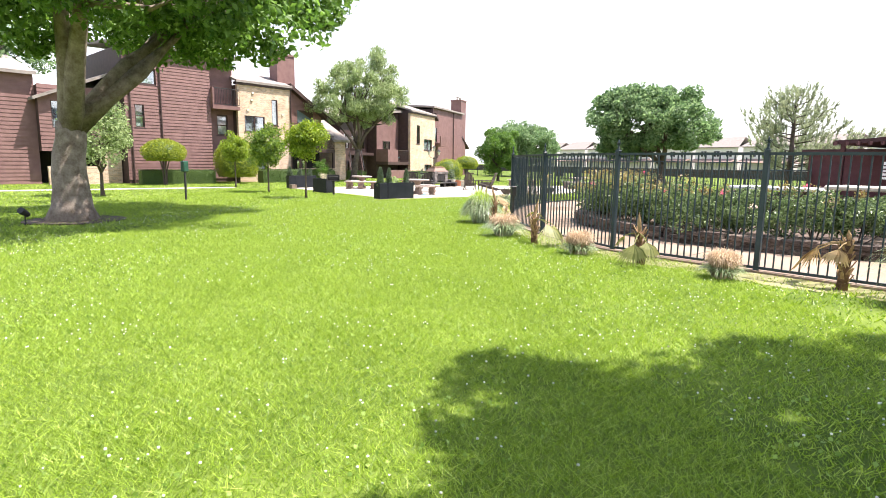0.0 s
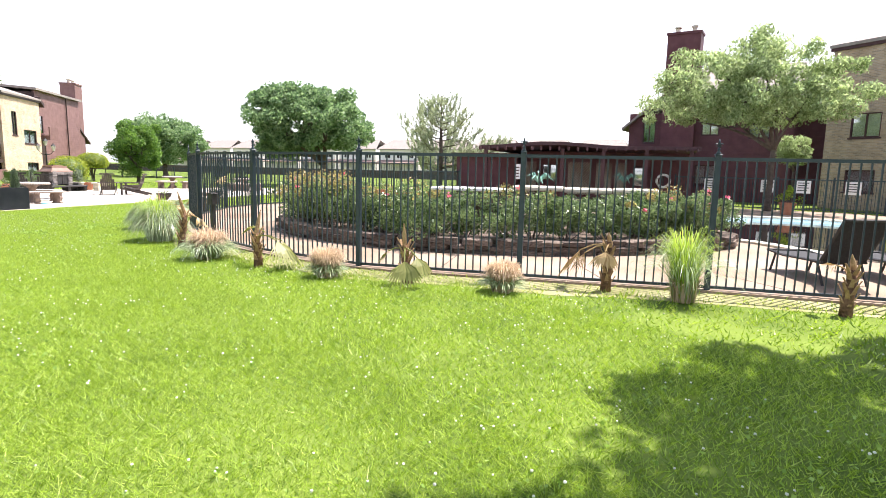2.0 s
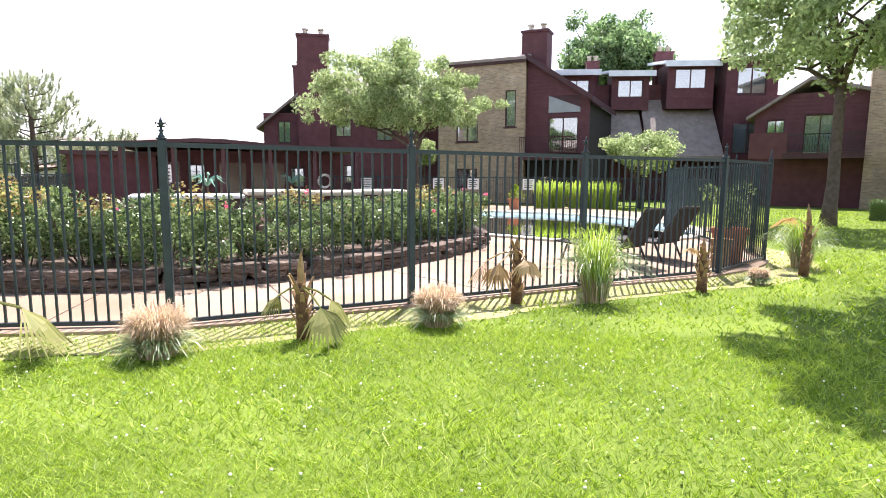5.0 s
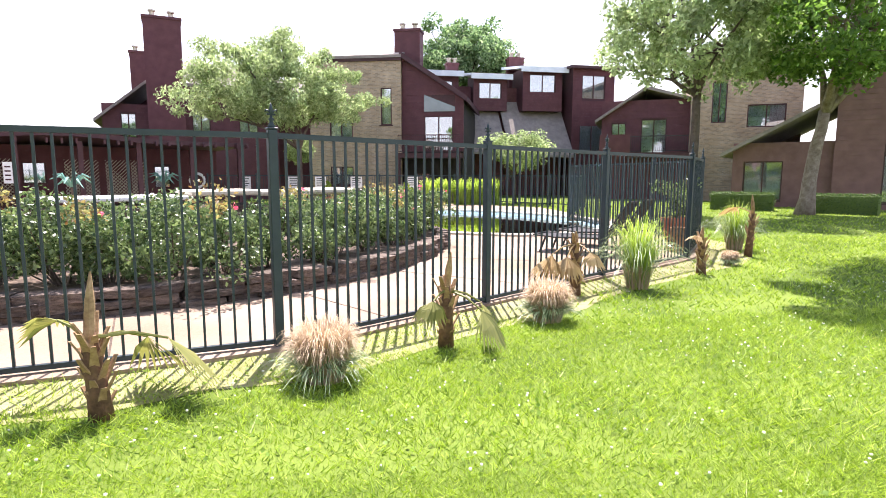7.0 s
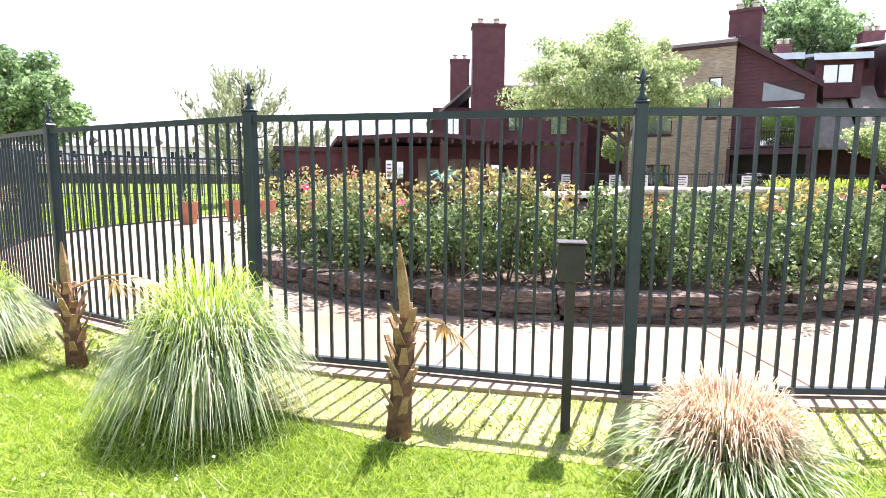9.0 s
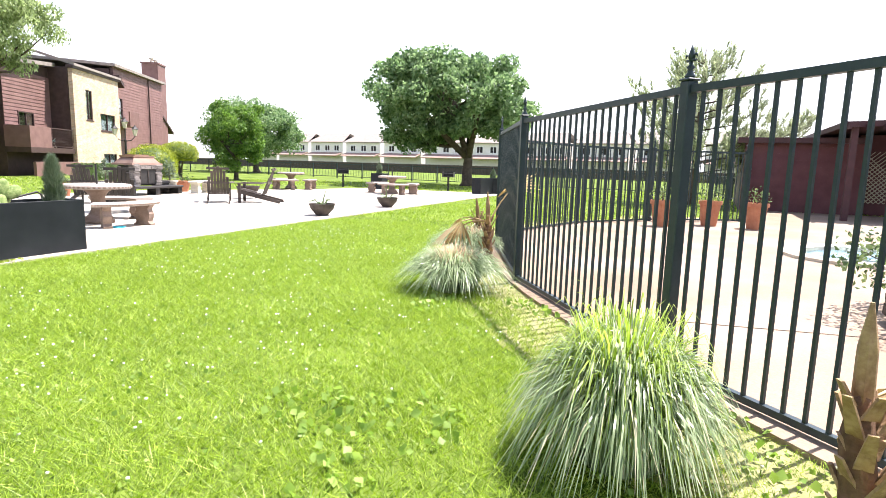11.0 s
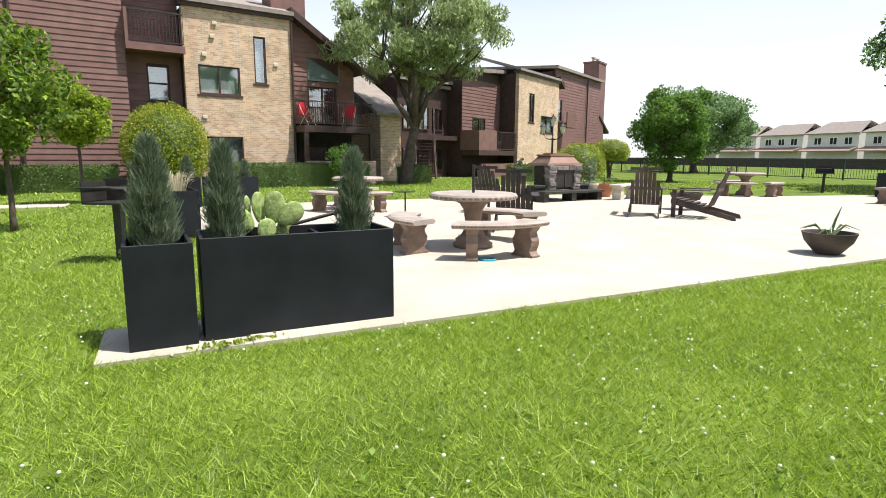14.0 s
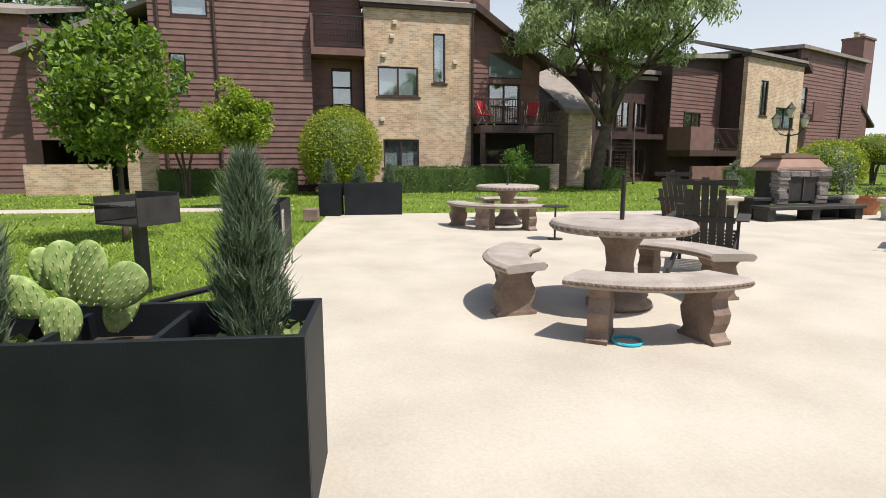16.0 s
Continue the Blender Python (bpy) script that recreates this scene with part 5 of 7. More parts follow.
palm_stub(10.36, 8.45, 0.68, [(170, .5, .85), (200, .42, .95), (260, .3, .9)], 5, 0.12)
palm_stub(13.05, 8.1, 0.55, [(180, .2, 0)], 6, 0.18)
palm_stub(15.6, 8.4, 0.85, [(80, .4, .2)], 7, 0.3)
palm_stub(-2.3, 16.1, 0.62, [(60, .5, -.6), (240, .6, .5), (190, .5, .8)], 8, 0.35)
palm_stub(-2.95, 17.6, 0.5, [(200, .3, .5)], 9, 0.3)

sg = thing("sign_post", pose(3.52, 9.2, 0, 0, 0, -25), "small black sign box on a post by the fence", "sign")
bm = B()
span(bm, -0.025, 0.025, -0.025, 0.025, 0, 0.98)
part("post", bm, BLACK_STEEL, sg)
bm = B()
span(bm, -0.07, 0.07, -0.05, 0.05, 0.86, 1.06)
span(bm, -0.08, 0.08, -0.06, 0.06, 1.06, 1.075)
bevel(bm, 0.006)
part("box", bm, BLACK_STEEL, sg)

# ---- rose bushes in the raised bed ----
LEAF_ROSE = leaf_material("rose leaf", (0.025, 0.055, 0.018), (0.22, 0.29, 0.12), 0.32, 0.3)
LEAF_ROSE_RED = leaf_material("reddish rose leaf", (0.16, 0.09, 0.04), (0.38, 0.36, 0.14), 0.4, 0.35)
ROSE = leaf_material("pink rose petal", (0.60, 0.10, 0.16), (0.8, 0.25, 0.35), 0.3)


def rose_bush(x, y, s, seed, red=0.12, flowers=4):
    rng = np.random.default_rng(seed)
    t = thing("rose_bush", pose(x, y, 0.26), "leafy rose bush with a few pink blooms", "rose bush", "rose bushes in the bed")
    cl = [(*(rng.normal(size=3) * [0.31, 0.31, 0.0] * s + [0, 0, rng.uniform(0.16, 0.86) * s]), 0.23 * s * rng.uniform(.6, 1.25)) for _ in range(20)]
    bm = B()
    for c in cl[:9]:
        tube(bm, [(c[0] * .15, c[1] * .15, -0.03), (c[0] * .6, c[1] * .6, c[2] * .5), c[:3]], [0.012, 0.009, 0.004], 5)
    part("stem", bm, BARK_DARK, t)
    k = int(20 * (1 - red))
    cl.sort(key=lambda c: c[2] + rng.normal() * .15)
    part("leaves", leaves_mesh("leaves", crown_points(rng, cl[:k], 140, 0.6), 0.058, LEAF_ROSE, rng, 0.1, 0.65), LEAF_ROSE, t)
    if k < 20:
        part("young_leaves", leaves_mesh("leaves", crown_points(rng, cl[k:], 80, 0.6) + [0, 0, 0.1 * s], 0.06, LEAF_ROSE_RED, rng, 0.1, 0.6), LEAF_ROSE_RED, t)
    for i in range(flowers):
        c = np.array(cl[rng.integers(12, 20)][:3]) + [rng.normal() * .1, rng.normal() * .1 - .1, 0.2 * s]
        part("bloom", leaves_mesh("bloom", c + rng.normal(size=(14, 3)) * 0.022, 0.045, ROSE, rng, 0, 0.9), ROSE, t)


rb = random.Random(9)
k = 0
for i in range(0, len(BED_C), 2):
    x, y = grown(BED_C, -0.62)[i]
    if y < 15.6 and not 7.75 < x < 8.25:
        rose_bush(x + rb.uniform(-.12, .12), y + rb.uniform(-.12, .12), rb.uniform(0.78, 1.16) * (1.1 if x < 5.5 else 0.98), 100 + i, red=0.2 if x < 5.2 else 0.05, flowers=1 if x < 4 or x > 11.4 else i % 6 == 0)
for i in range(1, len(BED_C), 3):
    x, y = grown(BED_C, -1.7)[i]
    if y < 14.6 and not 7.2 < x < 9.0:
        rose_bush(x + rb.uniform(-.2, .2), y + rb.uniform(-.2, .2), rb.uniform(0.75, 0.95), 200 + i, red=0.05, flowers=0)
# rock ledge at the back of the bed
lg = thing("rock_ledge", pose(8.6, 15.7, 0.25), "pale flat rock ledge with a small rock cascade above the pool", "rock ledge")
for i in range(30):
    o = part("rock", stone_meshes[i % 6], None, lg)
    z = 0.12 + 0.22 * (i % 3)
    o.matrix_local = Matrix.LocRotScale((rb.uniform(-2.8, 2.6), rb.uniform(-.35, .45), z), Euler((rb.uniform(-.1, .1), rb.uniform(-.1, .1), rb.uniform(-.4, .4))), (rb.uniform(.6, 1.1), rb.uniform(.5, .8), rb.uniform(.22, .34)))
for x, y, z, w_, h in ((-0.7, -0.75, 0.2, 0.5, 0.45), (-0.3, -0.9, 0.12, 0.4, 0.3), (-0.55, -0.6, 0.45, 0.35, 0.4), (-0.9, -1.1, 0.1, 0.45, 0.25)):
    o = part("cascade_rock", fire_cast[rb.randrange(6)], None, lg)
    o.matrix_local = Matrix.LocRotScale((x, y, z), Euler((0.1, 0.15, rb.uniform(0, 3))), (w_, 0.4, h))
# white colour on this slab stands in for sunlight on concrete
bm = B()
span(bm, -2.9, -0.75, -0.55, 0.5, 0.78, 0.86)
bevel(bm, 0.02)
part("slab", bm, WHITE, lg, "ledge slab whitened to look sunlit")
for x0, x1, z in ((-0.7, 0.6, 0.84), (0.62, 1.8, 0.82), (1.82, 2.9, 0.84)):
    bm = B()
    span(bm, x0, x1, -0.5, 0.5, z, z + 0.11)
    bevel(bm, 0.03)
    part("slab", bm, CAST_PALE, lg)

# ---- poolside furniture ----
SLING = material("black mesh sling", (0.012, 0.012, 0.013), (0.022, 0.022, 0.024), 30, 0.8, 0.1)


def lounger(m):
    t = thing("sun_lounger", m, "black mesh sun lounger with a raised back", "lounger", "loungers on the deck")
    bm = B()
    for s in (-0.32, 0.32):
        tube(bm, [(s, -0.05, 0.34), (s, 0.9, 0.3), (s, 1.35, 0.33)], [0.022] * 3, 6)
        tube(bm, [(s, 0.0, 0.33), (s, -0.42, 0.98)], [0.022] * 2, 6)
    tube(bm, [(-0.32, 1.35, 0.33), (0.32, 1.35, 0.33)], [0.022] * 2, 6)
    tube(bm, [(-0.32, -0.42, 0.98), (0.32, -0.42, 0.98)], [0.022] * 2, 6)
    part("frame", bm, BLACK_STEEL, t)
    for x in (-0.32, 0.32):
        for y0, y1 in ((0.05, -0.12), (1.1, 1.22)):
            bm = B()
            tube(bm, [(x, y0, 0.32), (x, y1, 0.0)], [0.02, 0.02], 6)
            part("leg", bm, BLACK_STEEL, t)
    bm = B()
    span(bm, -0.3, 0.3, 0.0, 1.34, 0.30, 0.315)
    part("seat", bm, SLING, t)
    bm = B()
    box(bm, (0, -0.21, 0.655), (0.62, 0.8, 0.03), None)
    bmesh.ops.rotate(bm, verts=bm.verts, cent=(0, -0.21, 0.655), matrix=Matrix.Rotation(radians(-57), 3, "X"))
    part("backrest", bm, SLING, t)
    return t


l1 = lounger(pose(13.65, 10.1, 0.035, 0, 0, 16))
copy_thing(l1, pose(14.75, 10.4, 0.035, 0, 0, 13))


def plant_pot(x, y, r, h, mat, label, leaf, lh, kk=500, z=0.03, name="potted_plant", cone=False, size=0.07):
    rng = np.random.default_rng(int(abs(x * 13 + y * 7) * 10))
    t = thing(name, pose(x, y, z), label, "potted plant")
    bm = B()
    lathe(bm, [(r * .7, 0), (r * .95, h * .85), (r * 1.08, h * .86), (r * 1.08, h), (r * .95, h), (r * .9, h * .85), (0.01, h * .84)], 20)
    part("pot", bm, mat, t, smooth=False)
    cl = []
    for i in range(12):
        f = i / 12
        w = r * (1.2 * (1 - f) + .1) if cone else r * 1.0
        cl.append((rng.normal() * w * .45, rng.normal() * w * .45, h + lh * (0.12 + .85 * f), max(.06, w * .7)))
    bm = B()
    tube(bm, [(0, 0, h * .8), (0, 0, h + lh * .7)], [0.02, 0.008], 6)
    part("stem", bm, BARK_DARK, t)
    part("leaves", leaves_mesh("leaves", crown_points(rng, cl, kk // 12, .6), size, leaf, rng, .1), leaf, t)
    return t


plant_pot(15.55, 9.75, 0.3, 0.62, TERRACOTTA, "tall terracotta pot with a flowering shrub", LEAF_ROSE, 0.75, 900)
bk = thing("wicker_basket", pose(15.0, 9.45, 0.035), "brown woven wicker basket on the pool deck", "basket")
bm = B()
lathe(bm, [(0.14, 0), (0.17, 0.45), (0.18, 0.47), (0.15, 0.46), (0.13, 0.06), (0.01, 0.05)], 16)
part("body", bm, DRY, bk)
for x, y, h in ((17.4, 27.0, .75), (20.6, 25.4, .7)):
    plant_pot(x, y, 0.3, 0.5, TERRACOTTA, "terracotta pot with a yellow-green cone shrub", LEAF_YOUNG, h, 800, cone=True)
for x, y in ((-0.3, 22.9), (0.75, 23.8), (1.7, 23.6)):
    plant_pot(x, y, 0.24, 0.6, TERRACOTTA, "terracotta pot with sparse leaves on the deck", LEAF_ROSE, 0.3, 120)
for i, (x, y) in enumerate(((22.5, 25.8), (24.0, 25.2), (25.4, 24.5), (23.2, 25.7), (24.8, 24.9))):
    grass_clump(x, y, "tall green grasses behind the pool", [(GRASS_LIGHT, 420, 0.2, 1.3, 0.45, 0.03, 0.4, "green_blades")])
rt = tree("clipped ball-headed tree by the clubhouse", 19.0, 32.6, 1.9, 0.07, (0, 0, 2.8), (0.85, 0.85, 0.85), 40, 200, 0.09, LEAF_WILLOW, BARK_DARK, 41, fork=3, clump_r=0.32)
ring = thing("life_ring", pose(12.81, 30.25, 0), "white life ring hanging on a post", "life ring")
bm = B()
tor = [(0.3 * math.cos(a * 6.28319 / 24), 0, 1.25 + 0.3 * math.sin(a * 6.28319 / 24)) for a in range(25)]
tube(bm, tor, [0.06] * 25, 8)
part("ring", bm, WHITE, ring)
bm = B()
span(bm, -0.03, 0.03, 0.08, 0.14, 0, 1.7)
part("post", bm, BLACK_STEEL, ring)
for x, y, a in ((15.0, 30.55, -5), (17.4, 30.34, -5), (18.8, 30.2, -5), (20.6, 29.68, -35), (23.0, 28.03, -35)):
    s = thing("notice_board", pose(x, y - 0.05, 0, 0, 0, a), "white notice board with dark lines on the fence", "notice board", "notice boards")
    bm = B()
    span(bm, -0.3, 0.3, -0.02, 0, 0.85, 1.42)
    b_ = part("board", bm, WHITE, s)
    for i in range(4):
        bm = B()
        span(bm, -0.22, 0.22 - 0.06 * (i % 2), -0.026, -0.022, 1.3 - i * 0.11, 1.34 - i * 0.11)
        part("line", bm, BLACK_STEEL, b_)

LEAF_AGAVE = material("blue-green fleshy leaf", (0.10, 0.26, 0.20), (0.22, 0.42, 0.34), 6, 0.5, 0.1)
for x, y, z in ((7.4, 25.0, 1.1), (10.95, 28.4, 1.15)):
    t = thing("tall_agave", pose(x, y, 0.03), "blue-green spiky plant on a bare stem by the clubhouse", "plant")
    bm = B()
    tube(bm, [(0, 0, 0), (0.04, 0, z * .5), (0, 0, z)], [.05, .04, .04], 8)
    part("stem", bm, BARK_DARK, t)
    for i in range(11):
        a = i * 2.4
        L = .45 + .12 * (i % 3)
        c, sn, u = math.cos(a), math.sin(a), .9 - .09 * i
        bm = B()
        tube(bm, [(0, 0, z), (c * L * .5, sn * L * .5, z + L * (.35 + .4 * u)), (c * L, sn * L, z + L * (.9 * u - .1))], [.045, .05, .006], 5)
        part("leaf", bm, LEAF_AGAVE, t)

# ---- planters ----


def planter(m, L, D, H, label, div=(), group="black planters"):
    """An open box of painted boards: x along the front, y back."""
    t = thing("planter_box", m, label, "planter", group)
    th = 0.025
    for nm, a in (("front_board", (0, L, 0, th, 0, H)), ("back_board", (0, L, D - th, D, 0, H)), ("side_board", (0, th, th + .001, D - th - .001, 0, H)), ("side_board", (L - th, L, th + .001, D - th - .001, 0, H))):
        bm = B()
        span(bm, *a)
        bevel(bm, 0.003)
        part(nm, bm, PLANTER, t)
    for x in div:
        bm = B()
        span(bm, x - .012, x + .012, th + .002, D - th - .002, 0.2, H - 0.03)
        part("divider", bm, PLANTER, t)
    bm = B()
    span(bm, th + .001, L - th - .001, th + .001, D - th - .001, 0.02, H - 0.13)
    part("soil", bm, SOIL, t)
    return t


LEAF_JUNIPER = leaf_material("grey-green juniper", (0.05, 0.085, 0.045), (0.24, 0.29, 0.19), 0.2)
LEAF_COVER = leaf_material("pale ground cover", (0.14, 0.22, 0.04), (0.38, 0.42, 0.18), 0.3)
CACTUS = material("pale green cactus skin", (0.13, 0.22, 0.05), (0.40, 0.48, 0.18), 26, 0.6, 0.1)


def juniper(x, y, z, h, r, seed):
    rng = np.random.default_rng(seed)
    t = thing("juniper", pose(x, y, z), "small upright grey-green juniper growing in a planter", "juniper", "junipers in planters")
    bm = B()
    tube(bm, [(0, 0, -0.04), (0.01, 0, h * .5), (0, 0, h * .9)], [0.022, 0.014, 0.005], 7)
    part("trunk", bm, BARK_DARK, t)
    k = int(13000 * h)
    f = rng.uniform(0.02, 1, k)
    w = r * np.minimum(1, (1.03 - f) * 2.1) ** .8 * np.minimum(1, f * 3 + .55)
    ph, rr = rng.uniform(0, 6.283, k), rng.uniform(0.25, 1, k) ** .6
    lump = 1 + .32 * np.sin(ph * 2 + f * 7 + seed) * np.sin(f * 17 + seed) + .25 * np.sin(ph * 5 - f * 23 + seed) * np.sin(ph * 3 + f * 31)
    base = np.stack([np.cos(ph) * rr * w * lump * .8, np.sin(ph) * rr * w * lump * .8, f * h], 1)
    tip = base + np.stack([np.cos(ph) * .022, np.sin(ph) * .022, np.full(k, .05)], 1) * rng.uniform(.6, 1.5, (k, 1)) + rng.normal(0, .016, (k, 3))
    part("sprays", blades_mesh("sprays", base, tip, 0.0065, LEAF_JUNIPER), LEAF_JUNIPER, t)


def cover(x, y, z, r, k, seed, mat=None):
    rng = np.random.default_rng(seed)
    mat = mat or LEAF_COVER
    t = thing("ground_cover", pose(x, y, z), "low pale green leafy ground cover in a planter", "ground cover")
    pts = np.stack([rng.normal(0, r * .6, k).clip(-.13, .13), rng.normal(0, r, k).clip(-.13, .13), rng.uniform(0.0, .07, k)], 1)
    part("leaves", leaves_mesh("leaves", pts, 0.045, mat, rng, 0, .8), mat, t)


SPINE = material("pale cactus spine", (0.34, 0.34, 0.14), (0.46, 0.45, 0.22), 9, 0.7, 0)


def cactus(x, y, z, pads):
    """Flat pads: along, towards the viewer's side, up, width, height, tilt, yaw; rows of spine tufts on each."""
    t = thing("prickly_pear", pose(x, y, z, 0, 0, 90), "prickly pear cactus with broad flat spiny green pads", "cactus")
    for cx, cy, cz, w_, h_, tilt, yaw in pads:
        bm = B()
        bmesh.ops.create_uvsphere(bm, u_segments=20, v_segments=14, radius=0.5)
        for v in bm.verts:
            f = v.co.z + .5
            v.co.x *= w_ * (0.72 + .36 * f)
            v.co.y *= 0.04 * (1.1 - 0.3 * f)
            v.co.z *= h_
        m = pose(cx, cy, cz, 0, tilt, yaw)
        bmesh.ops.transform(bm, verts=bm.verts, matrix=m)
        p = part("pad", bm, CACTUS, t, smooth=True)
        bm = B()
        for r in range(-4, 5):
            for q in range(-3, 4):
                px, pz = (q + 0.5 * (r % 2)) * 0.031, r * 0.026
                if (px / (w_ * .46)) ** 2 + (pz / (h_ * .46)) ** 2 > 1:
                    continue
                for sd in (1, -1):
                    yy = sd * 0.02 * max(.25, 1 - (px / w_) ** 2 * 4 - (pz / h_) ** 2 * 4) ** .5
                    cyl(bm, (px, yy * 0.9, pz), (px + 0.002, yy + sd * 0.007, pz - 0.007), 0.0026, 0.0008, 4)
        bmesh.ops.transform(bm, verts=bm.verts, matrix=m)
        o = part("spines", bm, SPINE, p, "pale spine tufts")
        o["kind"] = "stuff"


PZ = 0.69
planter(pose(-7.4, 12.48, 0.0, 0, 0, 92), 0.40, 0.46, PZ, "small square black planter box with a juniper")
planter(pose(-7.44, 12.92, 0.022, 0, 0, 90), 1.33, 0.5, PZ - 0.005, "long black painted planter box on the patio edge", (0.45, 0.82))
juniper(-7.64, 12.66, PZ - .13, 0.76, 0.155, 1)
juniper(-7.66, 13.1, PZ - .12, 0.72, 0.13, 2)
juniper(-7.70, 14.03, PZ - .12, 0.68, 0.13, 3)
cactus(-7.72, 13.4, PZ - .12, [(-.02, -.03, .13, .15, .19, 4, 8), (-.05, .04, .10, .1, .22, -4, 75), (-.17, .02, .21, .16, .19, -48, 14), (.05, .05, .29, .16, .25, 8, -14), (-.05, .09, .29, .14, .24, -8, 34), (.16, .04, .24, .17, .22, 52, -8), (-.13, .1, .30, .11, .17, -14, 64), (.12, .1, .14, .13, .18, 22, 30)])
hb_ = thing("hand_bar", pose(-8.0, 13.5, 0.03), "bent black steel bar standing behind the long planter", "hand bar")
bm = B()
tube(bm, [(0, 0, 0), (0, 0, 0.6), (0, 0.06, 0.66), (0.0, 0.5, 0.76), (0, 0.56, 0.72), (0, 0.57, 0.6), (0, 0.57, 0)], [0.014] * 7, 8)
part("bar", bm, BLACK_STEEL, hb_, smooth=True)
for x, y, s in ((-7.6, 12.6, 3), (-7.62, 14.0, 1), (-7.66, 13.2, 2), (-7.8, 14.08, 5)):
    cover(x, y, PZ - .12, .09, 120, s)
planter(pose(-18.05, 13.58, 0.03, 0, 0, 90), 1.25, 0.5, PZ, "long black planter box at the patio corner")
planter(pose(-17.9, 13.05, 0.03, 0, 0, 84), 0.45, 0.46, PZ, "small black planter box at the patio corner")
juniper(-18.3, 13.9, PZ - .1, 0.5, 0.16, 6)
juniper(-18.2, 13.25, PZ - .1, 0.6, 0.17, 7)
juniper(-18.3, 14.55, PZ - .1, 0.5, 0.14, 8)
bxp = planter(pose(-13.95, 12.62, 0.0, 0, 0, 4), 1.25, 0.5, PZ + .02, "black planter box with dry grass and a notice")
bm = B()
span(bm, 0.95, 1.17, 0.502, 0.508, 0.3, 0.62)
nt = part("notice", bm, CAST_PALE, bxp)
for i in range(6):
    bm = B()
    span(bm, 0.98, 1.14 - .02 * (i % 2), 0.51, 0.512, 0.56 - i * .045, 0.575 - i * .045)
    part("line", bm, BLACK_STEEL, nt)
dg = grass_clump(-13.3, 12.9, "dry pale grass in a black planter", [(GRASS_DEAD, 160, 0.2, 0.42, 0.32, 0.006, 0.14, "dry_blades")])
dg.location.z = PZ - .12
tr_ = thing("trough", pose(-17.2, 12.98, 0.03), "small brown trough with dry grass", "trough")
bm = B()
prism(bm, [(-.2, -.14), (.2, -.14), (.2, .14), (-.2, .14)], 0, .22)
part("body", bm, CAST, tr_)
planter(pose(-13.0, 33.0, 0.03, 0, 0, 90), 0.6, 0.6, 0.75, "black planter box at the far patio edge")
juniper(-13.3, 33.3, .7, .55, .16, 16)
planter(pose(-8.0, 32.9, 0.03, 0, 0, 70), 0.9, 0.5, 0.7, "black planter box at the far patio corner")
planter(pose(-7.5, 33.8, 0.03, 0, 0, 100), 0.9, 0.5, 0.7, "black planter box at the far patio corner")
juniper(-7.85, 34.2, .6, .5, .16, 17)

# ---- cast stone tables and benches ----


def carved_leg(bm, m, h, w_, d_):
    """A scrolled bench leg."""
    prof = [(0, 1.12), (.07, 1.15), (.1, .95), (.2, .8), (.38, .98), (.55, 1.05), (.7, .85), (.82, .78), (.92, 1.0), (1.0, 1.1)]
    rings = [[bm.verts.new(m @ Vector((sx * w_ / 2 * k, sy * d_ / 2 * (0.85 + .15 * k), f * h))) for sx, sy in ((-1, -1), (1, -1), (1, 1), (-1, 1))] for f, k in prof]
    for a, b in zip(rings, rings[1:]):
        for i in range(4):
            bm.faces.new((a[i], a[(i + 1) % 4], b[(i + 1) % 4], b[i]))
    bm.faces.new(rings[0][::-1])
    bm.faces.new(rings[-1])


def round_table(m, rod=True, label="round cast stone table on a turned pedestal"):
    t = thing("round_table", m, label, "table", "patio tables")
    bm = B()
    lathe(bm, [(.26, 0), (.27, .05), (.22, .08), (.24, .11), (.17, .15), (.13, .22), (.11, .36), (.13, .5), (.18, .58), (.26, .63), (.26, .645)], 28)
    part("pedestal", bm, CAST, t, smooth=True)
    bm = B()
    lathe(bm, [(.5, .645), (.565, .65), (.585, .67), (.585, .70), (.57, .722), (.54, .73), (.01, .73)], 48)
    top = part("tabletop", bm, CAST_TOP, t)
    bm = B()
    for i in range(44):
        a = i * 6.28319 / 44
        m2 = pose(.582 * math.cos(a), .582 * math.sin(a), .685, 0, 0, math.degrees(a))
        bmesh.ops.create_uvsphere(bm, u_segments=6, v_segments=4, radius=.024, matrix=m2 @ Matrix.Diagonal((.5, 1.3, .8, 1)))
    part("carved_rim", bm, CAST, top)["kind"] = "stuff"
    if rod:
        bm = B()
        cyl(bm, (0, 0, .73), (0, 0, 1.1), .019, n=10)
        part("umbrella_rod", bm, BLACK_STEEL, t)
    return t


